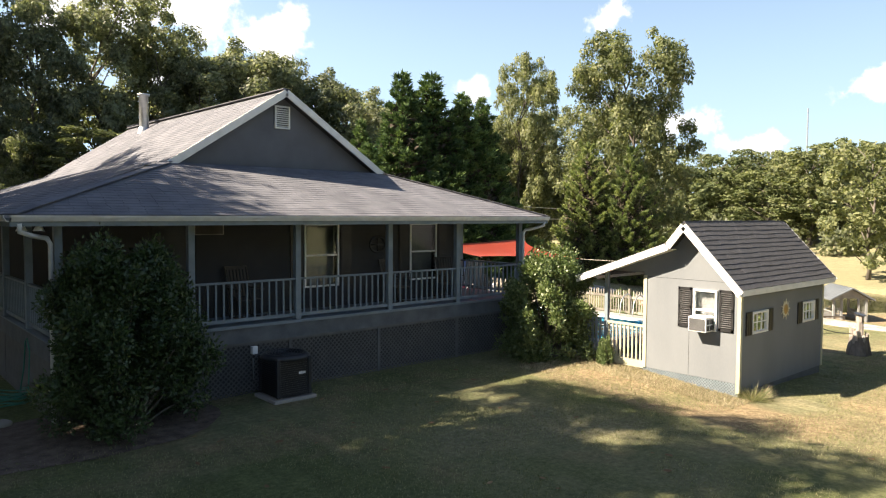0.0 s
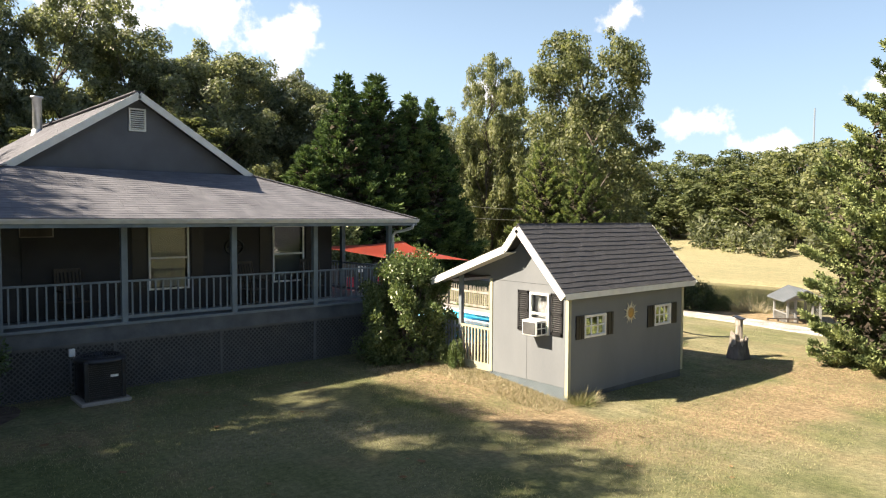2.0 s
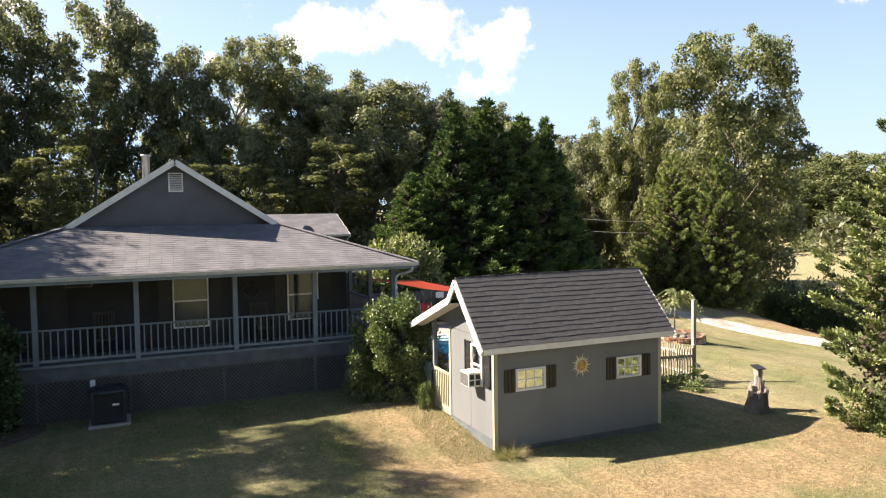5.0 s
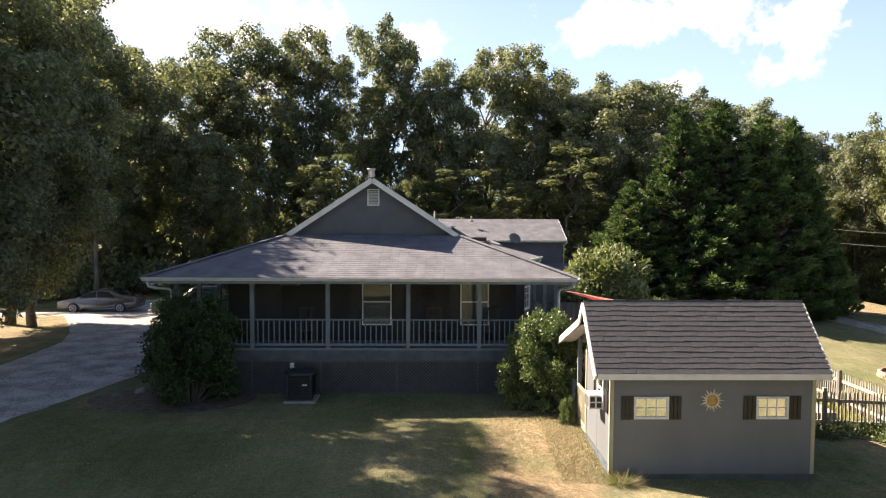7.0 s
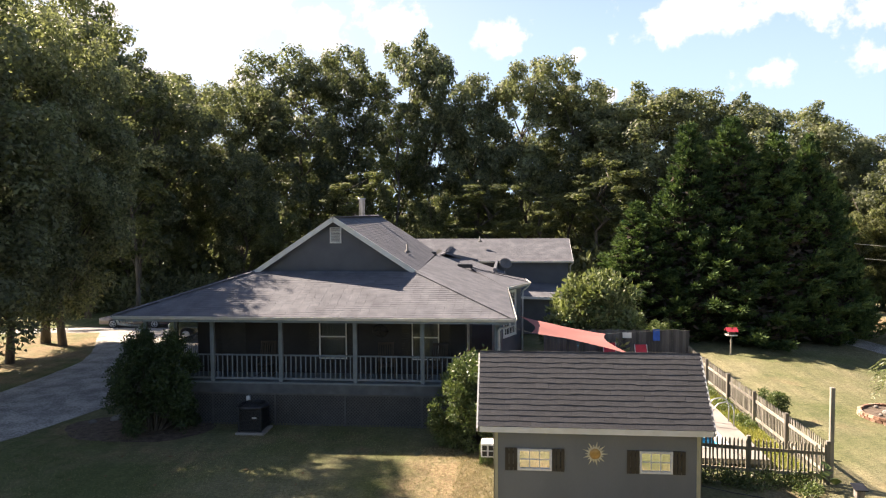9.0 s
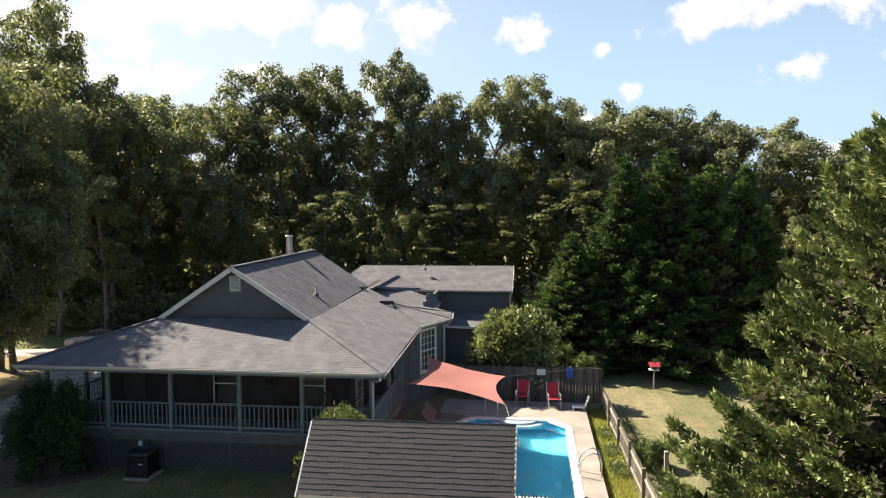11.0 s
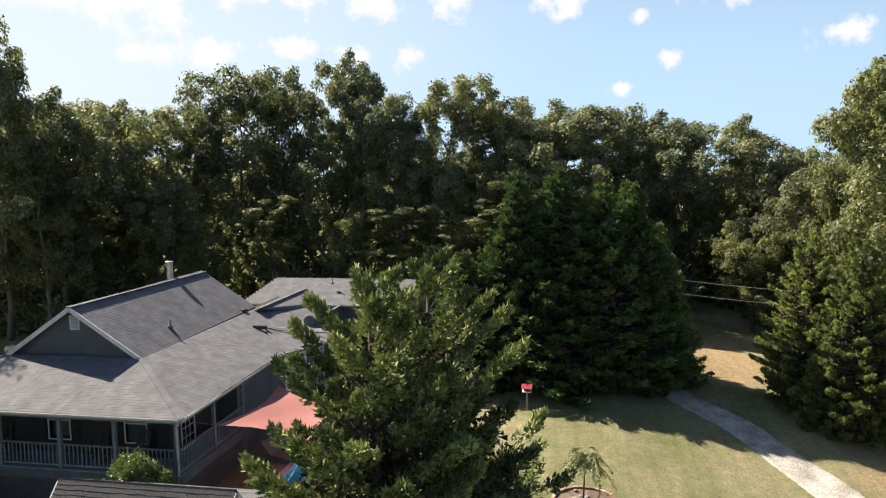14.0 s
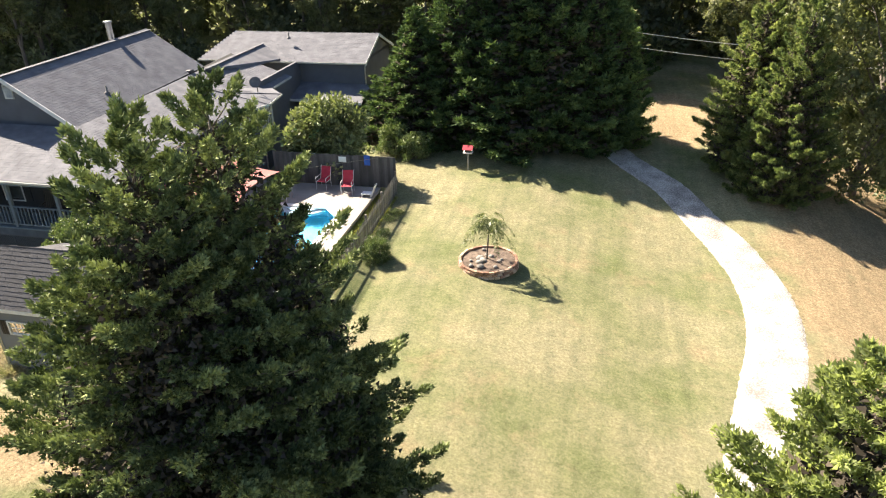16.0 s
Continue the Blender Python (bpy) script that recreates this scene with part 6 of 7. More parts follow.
# pickup truck beside the house
tz = lie(-0.3, 27.6) + 0.05
truck = thing("pickup_truck", (-0.3, 27.6, tz), "dark green pickup truck parked on gravel beside the house", "truck")
tm_ = pose(-0.3, 27.6, tz, 0, 0, 2)
prof = [(-2.55, 0.42), (-2.62, 0.6), (-2.6, 0.98), (-2.45, 1.08), (-1.25, 1.16), (-0.62, 1.72), (-0.4, 1.78), (0.55, 1.78), (0.72, 1.7), (0.86, 1.16), (2.6, 1.14), (2.66, 0.6), (2.6, 0.45)]
body, n = Mesh(), len(prof)
for yy, sq in ((-0.93, 0.0), (-0.9, 0.35), (-0.7, 0.97), (0, 1.0), (0.7, 0.97), (0.9, 0.35), (0.93, 0.0)):
    for x, z in prof:
        body.v.append(tuple(tm_ @ Vector((x * (1 - 0.02 * abs(yy)), yy, z if z < 1.1 else 1.1 + (z - 1.1) * sq))))
body.f = [(i * n + k, i * n + k + 1, (i + 1) * n + k + 1, (i + 1) * n + k) for i in range(6) for k in range(n - 1)] + [tuple(range(n)), tuple(range(7 * n - 1, 6 * n - 1, -1))]
body.part("body", TRUCK_PAINT, truck, "dark green body", True)
for s in (-1, 1):
    for q in (((-1.0, 1.2), (-0.55, 1.64), (-0.05, 1.68), (-0.05, 1.2)), ((0.02, 1.2), (0.02, 1.68), (0.6, 1.66), (0.74, 1.2))):
        Mesh().slab([tm_ @ Vector((x, s * (0.9 - 0.28 * (z - 1.1)), z)) for x, z in q], 0.015, tm_.to_3x3() @ Vector((0, s, 0))).part("side_window", CAR_GLASS, truck, "dark side window")
    for x in (-1.62, 1.6):
        w = Mesh().lathe([(0.0, -0.1), (0.22, -0.1), (0.34, -0.09), (0.38, -0.05), (0.38, 0.07), (0.34, 0.11), (0.22, 0.12)], 24)
        w.v = [tuple(tm_ @ pose(x, s * 0.86, 0.38, 90 * -s) @ Vector(p)) for p in w.v]
        wh = w.part("wheel", TYRE, truck, "black tyre", True)
        r = Mesh().lathe([(0.0, 0.1), (0.06, 0.13), (0.2, 0.125), (0.22, 0.1)], 18)
        r.v = [tuple(tm_ @ pose(x, s * 0.86, 0.38, 90 * -s) @ Vector(p)) for p in r.v]
        r.part("rim", METAL, wh, "silver steel rim", True)
    Mesh().soft(-2.66, -2.55, s * 0.7 - 0.16, s * 0.7 + 0.16, 0.76, 0.94, 0.02, tm_).part("headlamp", WHITE_PLASTIC, truck, "pale headlamp")
Mesh().soft(-2.66, -2.58, -0.5, 0.5, 0.68, 0.96, 0.02, tm_).part("grille", BLACK_METAL, truck, "dark grille")
Mesh().soft(-2.74, -2.56, -0.92, 0.92, 0.44, 0.62, 0.04, tm_).part("bumper", METAL, truck, "chrome front bumper")
Mesh().slab([tm_ @ Vector(p) for p in ((-1.2, -0.66, 1.21), (-1.2, 0.66, 1.21), (-0.66, 0.6, 1.7), (-0.66, -0.6, 1.7))], 0.01, tm_.to_3x3() @ Vector((-0.6, 0, 0.7))).part("windscreen", CAR_GLASS, truck)
crate = thing("plastic_crate", (-4.8, 33.0, lie(-4.8, 33)), "small red plastic crate on the gravel", "crate")
for x0, x1, y0, y1, z0, z1 in ((-0.32, 0.32, -0.22, 0.22, 0.05, 0.09), (-0.32, 0.32, -0.22, -0.19, 0.09, 0.36), (-0.32, 0.32, 0.19, 0.22, 0.09, 0.36), (-0.32, -0.29, -0.19, 0.19, 0.09, 0.36), (0.29, 0.32, -0.19, 0.19, 0.09, 0.36)):
    Mesh().soft(x0, x1, y0, y1, z0, z1, 0.008, pose(-4.8, 33.0, lie(-4.8, 33), 0, 0, 15)).part("panel", RED, crate)

# overhead wires
wires = thing("overhead_wire", (37, 40, 5), "pair of thin overhead service wires", "wire")
for z in (0, -0.9):
    Mesh().tube([(31.0 + 26 * t, 38.0 - 2 * t, 5.6 + z - 1.2 * math.sin(math.pi * t) * 0.6 - 1.0 * t) for t in (k / 14 for k in range(15))], 0.02, 5).part("wire", TRIM, wires)
mast = thing("radio_mast", (440, 172, 20), "thin distant radio mast on the wooded ridge", "mast")
Mesh().tube([(440, 169, 5), (440, 169, 68)], 0.5, 5).part("lattice_mast", METAL, mast)


# ---- trees and shrubs ----
def diamonds(rng, centres, out, length, width, spread):
    """Leaf cards: centres (n, 3), outward ways (n, 3); each a pointed four-cornered leaf."""
    n = len(centres)
    d = out + rng.normal(0, spread, (n, 3))
    d /= np.linalg.norm(d, axis=1, keepdims=True) + 1e-9
    r = rng.normal(0, 1, (n, 3))
    s = np.cross(d, r)
    s /= np.linalg.norm(s, axis=1, keepdims=True) + 1e-9
    L = (length * rng.uniform(0.6, 1.35, (n, 1)))
    W = (width * rng.uniform(0.7, 1.3, (n, 1)))
    up = np.cross(s, d)
    return np.stack([centres, centres + d * L * 0.5 + s * W * 0.5 + up * L * 0.06, centres + d * L, centres + d * L * 0.5 - s * W * 0.5 + up * L * 0.06], 1)


def needles(rng, centres, out, length, width, spread):
    """Narrow three-cornered sprays, broad at the foot and pointed at the tip."""
    q = diamonds(rng, centres, out, length, width * 2, spread)
    return np.stack([q[:, 0] + (q[:, 1] - q[:, 3]) / 2, q[:, 2], q[:, 0] - (q[:, 1] - q[:, 3]) / 2], 1)


def scales(rng, centres, normal, length, width):
    """Leaves that lie across the given ways, as they do on the skin of a clump: three-cornered, turned at random."""
    n = len(centres)
    normal = normal / (np.linalg.norm(normal, axis=1, keepdims=True) + 1e-9)
    d = np.cross(normal, rng.normal(0, 1, (n, 3)))
    d /= np.linalg.norm(d, axis=1, keepdims=True) + 1e-9
    s = np.cross(normal, d)
    L = length * rng.uniform(0.6, 1.4, (n, 1))
    W = width * rng.uniform(0.7, 1.3, (n, 1))
    return np.stack([centres + d * L * 0.6, centres - d * L * 0.4 + s * W * 0.5, centres - d * L * 0.4 - s * W * 0.5], 1)


def broad_tree(name, seed, h, r, leaves, mat, leaf=0.34, base=0.28, label="", clumps=90, trunk=0.24, size=1.0):
    """A broadleaf tree: tapered trunk, rising limbs, and clumps of leaves along the limbs with gaps between."""
    rng = np.random.default_rng(seed)
    t = thing(name, (0, 0, 0), label, "tree")
    tm = Mesh()
    bend = [Vector((rng.normal(0, 0.13) * k, rng.normal(0, 0.13) * k, h * 0.92 * k / 8)) for k in range(9)]
    tm.tube(bend, [trunk * (1.35 if k == 0 else 1 - 0.11 * k) + 0.02 for k in range(9)], 8)

    def stem(f):
        k = min(7.999, max(0.0, f / 0.92 * 8))
        return bend[int(k)].lerp(bend[int(k) + 1], k % 1)

    def dome(f):
        x = min(1.0, max(0.0, (f - base) / (1.0 - base)))
        return r * ((0.55 + x) if x < 0.45 else math.sqrt(max(0.1, 1 - ((x - 0.45) / 0.58) ** 3.0)))

    limbs = max(10, clumps // 9)
    tips, sizes = [], []
    for i in range(limbs):
        f1 = base + (0.96 - base) * ((i + 0.5) / limbs) ** 0.85 * rng.uniform(0.94, 1.02)
        f0 = max(base * 0.7, f1 - rng.uniform(0.16, 0.3))
        reach = dome(f1) * rng.uniform(0.7, 1.0)
        a = 2.39996 * i + rng.normal(0, 0.35)
        p0, top = stem(f0), stem(f1)
        p1 = Vector((top.x + reach * math.cos(a), top.y + reach * math.sin(a), f1 * h))
        mid = p0.lerp(p1, 0.5) + Vector((rng.normal(0, 0.2), rng.normal(0, 0.2), 0.1 * reach))
        tm.tube([p0, p0.lerp(mid, 0.5) + Vector((0, 0, 0.1)), mid, p1], [trunk * 0.4, trunk * 0.3, trunk * 0.2, 0.02], 5, False)
        for k in range(5):
            u = 1.0 if k == 0 else rng.uniform(0.35, 1.0)
            q = (p0.lerp(mid, u * 2) if u < 0.5 else mid.lerp(p1, u * 2 - 1)) + Vector((rng.normal(0, 0.1 * r), rng.normal(0, 0.1 * r), rng.normal(0, 0.09 * r)))
            tips.append(tuple(q))
            sizes.append(size * (0.3 + 0.145 * r) * rng.uniform(0.6, 1.25) * (1.1 - 0.3 * u))
            if k % 3 == 1:
                tm.tube([mid, q], [trunk * 0.14, 0.012], 4, False)
    # the skin of the crown, clump beside clump, with a gap here and there
    for i in range(max(0, clumps - 5 * limbs)):
        f = base + (0.99 - base) * rng.uniform(0.12, 1.0) ** 0.8
        a = 2.39996 * i + rng.normal(0, 0.5)
        q = dome(f) * rng.uniform(0.6, 1.0) * (1 + 0.12 * math.sin(3 * a + 9 * f + seed))
        top = stem(f)
        tips.append((top.x + q * math.cos(a), top.y + q * math.sin(a), f * h - 0.25))
        sizes.append(size * (0.26 + 0.125 * r) * rng.uniform(0.55, 1.3))
    tm.part("trunk", BARK, t, "grey-brown bark", True)
    C, S = np.array(tips), np.array(sizes)
    count = np.maximum(12, (leaves * S ** 2 / (S ** 2).sum())).astype(int)
    C, S = np.repeat(C, count, 0), np.repeat(S, count)[:, None]
    off = rng.normal(0, 1, C.shape)
    off /= np.linalg.norm(off, axis=1, keepdims=True) + 1e-9
    off[:, 2] = np.where(rng.uniform(0, 1, len(C)) < 0.4, np.abs(off[:, 2]), off[:, 2])
    lump = 1 + 0.25 * np.sin(off[:, :1] * 5 + C[:, :1] * 3) * np.sin(off[:, 1:2] * 5 + C[:, 2:] * 3)
    pts = C + off * S * lump * np.array([1.0, 1.0, 0.78]) * rng.uniform(0.25, 1.0, (len(C), 1)) ** 0.4
    loose = rng.uniform(0, 1, (len(C), 1)) < 0.18
    pts = np.where(loose, C + np.clip(rng.normal(0, 0.5, C.shape), -0.75, 0.75) * S, pts)
    cards("crown", scales(rng, pts, off + np.array([0, 0, 0.3]) + rng.normal(0, 0.42, off.shape), leaf, leaf * 0.85), mat, t)
    return t


def cedar(name, seed, h, r, boughs, dens, label, mat=None, blade=0.22, tops=((0, 0, 1.0),), fill=3000, taper=0.7, cap=9.0, squash=1.0, plume=0.1, category="tree", sprays=8, ragged=0.66, fat=0.23):
    """An eastern red cedar: boughs that sag and sweep up, each a fan of branchlets clothed in short sprays, over brown
    inner twigs that put shade into the gaps.
    """
    rng = np.random.default_rng(seed)
    mat = mat or LEAF_CEDAR
    t = thing(name, (0, 0, 0), label, category)
    tm = Mesh()
    roots, ways, lengths, inner = [], [], [], []
    share = np.array([s ** 2 for _, _, s in tops])
    share = share / share.sum()
    for (ox, oy, s), part_ in zip(tops, share):
        H = h * s
        tm.tube([(ox * 0.3, oy * 0.3, -0.1), (ox, oy, H * 0.35), (ox, oy, H * 0.97)], [0.22, 0.13, 0.012], 8)
        lump = rng.uniform(0, 6.28, 6)

        def env(f, a):
            shape = np.minimum(cap, r * s * (1 - f) ** taper) * (0.86 + 0.14 * np.clip(f / 0.12, 0, 1))
            return shape * np.sqrt(np.cos(a) ** 2 + (squash * np.sin(a)) ** 2) * (1 + 0.11 * np.sin(2 * a + lump[0] + 6 * f) + 0.08 * np.sin(5 * a + lump[1] - 11 * f)) + 0.08

        n = int(boughs * part_)
        for k in range(n):
            f = 1 - ((k + 0.5) / n) ** 0.62 * 0.975
            a = 2.39996 * k + rng.normal(0, 0.25)
            R = float(env(f, a)) * rng.uniform(ragged, 1.03)
            c, d = math.cos(a), math.sin(a)
            steep = 0.95 * f ** 4 + rng.normal(0, 0.06)
            z = f * H

            def bend(u):
                return np.stack([ox + R * u * c, oy + R * u * d, z + R * (-0.26 + (0.02 + steep) * u + 0.26 * u * u)], -1)

            tm.tube([tuple(bend(np.array(u))) for u in (0.0, 0.5, 0.95)], [0.012 + 0.01 * R, 0.008 + 0.005 * R, 0.004], 4, False)
            m = int(10 + sprays * R)
            u = np.concatenate([[0.97, 0.9], 0.2 + 0.8 * rng.uniform(0, 1, m) ** 0.75])
            m = len(u)
            side = np.where(np.arange(m) % 2 == 0, 1.0, -1.0) * rng.uniform(0.25, 1.0, m) * np.where(u > 0.88, 0.35, 1.0)
            run = np.stack([np.full(m, c), np.full(m, d), 0.02 + steep + 0.5 * u], 1)
            w = run * 0.75 + side[:, None] * np.array([-d, c, 0.0]) + np.array([0, 0, 1.0]) * rng.normal(0.2, 0.2, (m, 1))
            roots.append(bend(u))
            ways.append(w / np.linalg.norm(w, axis=1, keepdims=True))
            lengths.append(np.clip((0.16 + 0.26 * R * (1.08 - u)) * rng.uniform(0.6, 1.3, m), 0.14, 0.8))
        m = int(fill * part_)
        f = 1 - np.sqrt(rng.uniform(0, 1, m)) * 0.97
        a = rng.uniform(0, 2 * math.pi, m)
        R = env(f, a) * rng.uniform(0.05, 0.74, m)
        inner.append(np.stack([ox + R * np.cos(a), oy + R * np.sin(a), f * 0.93 * H], 1))
        lead = rng.normal(0, 0.12, (9, 3)) + np.array([0, 0, 1.0])
        roots.append(np.stack([np.full(9, ox), np.full(9, oy), H * np.linspace(0.93, 0.985, 9)], 1) + rng.normal(0, 0.03, (9, 3)))
        ways.append(lead / np.linalg.norm(lead, axis=1, keepdims=True))
        lengths.append(np.full(9, 0.3))
    tm.part("trunk", BARK, t, "shredding brown bark", True)
    P, W, S = np.concatenate(roots), np.concatenate(ways), np.concatenate(lengths)
    count = (dens * S).astype(int) + 4
    P, W, S = np.repeat(P, count, 0), np.repeat(W, count, 0), np.repeat(S, count)[:, None]
    v = rng.uniform(0, 1, (len(P), 1)) ** 0.85
    ring = rng.normal(0, 1, P.shape)
    ring -= (ring * W).sum(1, keepdims=True) * W
    ring /= np.linalg.norm(ring, axis=1, keepdims=True) + 1e-9
    C = P + W * S * v + ring * plume * (1.1 - 0.85 * v) * np.sqrt(rng.uniform(0.05, 1, (len(P), 1)))
    C[:, 2] = np.maximum(C[:, 2], 0.05)
    D = W * 0.8 + ring * (0.75 - 0.4 * v) + np.array([0, 0, 0.15])
    cards("crown", needles(rng, C, D / np.linalg.norm(D, axis=1, keepdims=True), blade, blade * fat, 0.25), mat, t)
    inner = np.concatenate(inner)
    cards("deadwood", needles(rng, inner, rng.normal(0, 1, inner.shape) * np.array([1, 1, 0.6]), max(0.13, blade * 1.6), max(0.05, blade * 0.5), 0.3), TWIG, t, "dead brown inner growth, dark to put shade into the gaps")
    return t


def shrub(name, seed, rx, ry, h, leaves, mat, leaf, label, base=0.0, n=130, stems=2):
    """A dense rounded shrub of small glossy leaves on many stems."""
    rng = np.random.default_rng(seed)
    t = thing(name, (0, 0, 0), label, "shrub")
    tm = Mesh()
    a = rng.uniform(0, 2 * math.pi, n)
    z = rng.uniform(0.08, 1.0, n)
    q = np.sqrt(np.clip(1 - (np.abs(z - 0.42) / 0.62) ** 2.4, 0.05, 1)) * rng.uniform(0.45, 1.0, n)
    q *= 1 + 0.13 * np.sin(3 * a + seed) * np.cos(7 * z + seed) + 0.1 * np.sin(5 * a + 9 * z)
    C = np.stack([rx * q * np.cos(a), ry * q * np.sin(a), base + (h - base) * z * (1 + 0.07 * np.sin(4 * a + seed) * z)], 1)
    for k in range(0, n, stems):
        tm.tube([(0.15 * C[k, 0], 0.15 * C[k, 1], 0), tuple(C[k] * np.array([0.6, 0.6, 0.6])), tuple(C[k])], [0.03, 0.018, 0.006], 5, False)
    tm.part("stem", BARK, t, "", True)
    per = leaves // n
    off = rng.normal(0, 1, (n, per, 3))
    off /= np.linalg.norm(off, axis=2, keepdims=True)
    off *= rng.uniform(0.2, 1, (n, per, 1)) ** 0.5 * rng.uniform(0.7, 1.25, (n, 1, 1)) * 0.22 * max(rx, ry)
    off[:, : per // 5] *= np.array([0.45, 0.45, 1.5])
    pts = (C[:, None, :] + off).reshape(-1, 3)
    pts[:, 2] = np.maximum(pts[:, 2], 0.03)
    cards("foliage", diamonds(rng, pts, off.reshape(-1, 3) * 2 + np.array([0, 0, 0.25]), leaf, leaf * 0.5, 0.5), mat, t)
    return t


def plant(ob, x, y, s=1.0, turn=0.0, sz=None, sink=0.05):
    """A copy of a plant standing on the ground."""
    return copy_thing(ob, pose(x, y, lie(x, y) - sink, 0, 0, turn) @ Matrix.Diagonal((s, s, sz or s, 1)))


def settle(ob, x, y, s=1.0, turn=0.0, sz=None, sink=0.05):
    ob.matrix_basis = pose(x, y, lie(x, y) - sink, 0, 0, turn) @ Matrix.Diagonal((s, s, sz or s, 1))


# the cedars
front_cedar = cedar("cedar_tree", 11, 10.7, 5.2, 760, 100, "tall dense twin-topped red cedar at the lawn's edge", mat=LEAF_CEDAR_LAWN, blade=0.09, tops=((0.3, 0.95, 1.0), (-0.2, -0.85, 0.985), (0.5, 0.1, 0.76), (-0.35, -0.4, 0.66)), fill=60000, taper=0.72, cap=3.62, squash=0.86, plume=0.13, sprays=6, ragged=0.66, fat=0.34)
settle(front_cedar, 26.2, 1.35)
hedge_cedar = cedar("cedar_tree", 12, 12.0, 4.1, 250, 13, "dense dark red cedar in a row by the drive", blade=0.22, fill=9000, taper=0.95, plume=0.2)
tagged(hedge_cedar, group="row of cedars")
settle(hedge_cedar, 25.9, 31.3, 1.22, 0, 1.0)
for x, y, top, r, a in ((22.9, 30.5, 7.6, 3.2, 40), (28.3, 31.6, 12.3, 4.3, 110), (30.7, 31.4, 11.4, 3.9, 200), (32.5, 31.5, 11.4, 3.1, 260), (33.9, 32.2, 9.2, 2.4, 300), (33.2, 46.0, 11.5, 3.2, 20)):
    plant(hedge_cedar, x, y, r / 3.7, a, top / 12.0)
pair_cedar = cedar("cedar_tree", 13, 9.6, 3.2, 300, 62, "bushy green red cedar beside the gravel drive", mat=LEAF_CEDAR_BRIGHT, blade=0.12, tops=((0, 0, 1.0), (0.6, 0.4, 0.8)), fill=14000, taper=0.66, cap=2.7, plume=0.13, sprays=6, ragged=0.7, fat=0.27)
tagged(pair_cedar, group="pair of cedars")
settle(pair_cedar, 41.2, 29.6, 0.95, 0, 0.97)
plant(pair_cedar, 42.6, 26.9, 0.95, 130, 1.02)
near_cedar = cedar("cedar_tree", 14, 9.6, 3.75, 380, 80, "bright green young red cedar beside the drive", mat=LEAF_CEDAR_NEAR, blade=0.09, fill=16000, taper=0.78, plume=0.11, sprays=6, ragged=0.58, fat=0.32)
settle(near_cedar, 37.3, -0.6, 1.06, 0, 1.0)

# broadleaf stock: one tree of each build, then its neighbours
shade_oak = broad_tree("oak_tree", 27, 21.0, 6.0, 74000, LEAF_OAK, 0.22, 0.16, "broad dense oak shading the front lawn", 260, 0.24, 1.12)
settle(shade_oak, -7.6, 16.4, 0.9, 0, 0.845)
tagged(shade_oak, group="oaks by the west drive")
oak_a = broad_tree("oak_tree", 21, 21.0, 5.5, 38000, LEAF_OAK, 0.26, 0.22, "tall broadleaf tree in full green leaf", 180, 0.24, 1.1)
settle(oak_a, -15.5, 50.0, 0.95, 0, 0.97)
oak_b = broad_tree("oak_tree", 22, 20.0, 4.5, 29000, LEAF_OAK, 0.25, 0.24, "tall slender broadleaf woodland tree", 160, 0.2, 1.12)
settle(oak_b, -16.0, 55.0, 1.0, 0, 1.04)
oak_c = broad_tree("maple_tree", 23, 18.0, 5.5, 52000, LEAF_YELLOW, 0.21, 0.06, "broadleaf tree with yellowing green leaves", 260, 0.2, 0.88)
settle(oak_c, 47.0, 30.0, 0.92, 0, 1.1)
oak_d = broad_tree("maple_tree", 29, 18.0, 5.5, 24000, LEAF_YELLOW, 0.25, 0.14, "woodland maple with yellow-green leaves", 120, 0.2)
settle(oak_d, 60, 50, 0.82, 0, 0.8)
poplar = broad_tree("poplar_tree", 24, 21.0, 2.4, 11000, LEAF_YELLOW, 0.21, 0.3, "slim pale green woodland tree with an open crown", 80, 0.14)
settle(poplar, 4.8, 57.0, 1.0, 0, 0.95)
far_a = broad_tree("oak_tree", 25, 20.0, 5.5, 7200, LEAF_FAR, 0.45, 0.12, "distant broadleaf tree in green leaf", 150, 0.2, 0.95)
settle(far_a, -50, 68)
far_c = broad_tree("maple_tree", 26, 18.0, 5.5, 7200, LEAF_YELLOW, 0.45, 0.1, "distant broadleaf tree turning yellow-green", 150, 0.2, 0.95)
settle(far_c, 84, 80)
tagged(far_a, group="distant trees")
tagged(far_c, group="distant trees")
SIZE = {"w": (shade_oak, 6.0, 21.0), "f": (far_a, 5.5, 20.0), "g": (far_c, 5.5, 18.0), "a": (oak_a, 5.5, 21.0), "b": (oak_b, 4.5, 20.0), "c": (oak_d, 5.5, 18.0), "d": (oak_c, 5.5, 18.0), "p": (poplar, 2.4, 21.0)}
for o in (oak_a, oak_b, oak_c, oak_d, poplar):
    tagged(o, group="woodland trees")
rnd = random.Random(77)


def wood(k, x, y, top, r, sink=0.05):
    o, r0, h0 = SIZE[k]
    return plant(o, x, y, r / r0, rnd.uniform(0, 360), (top - lie(x, y)) / h0, sink)


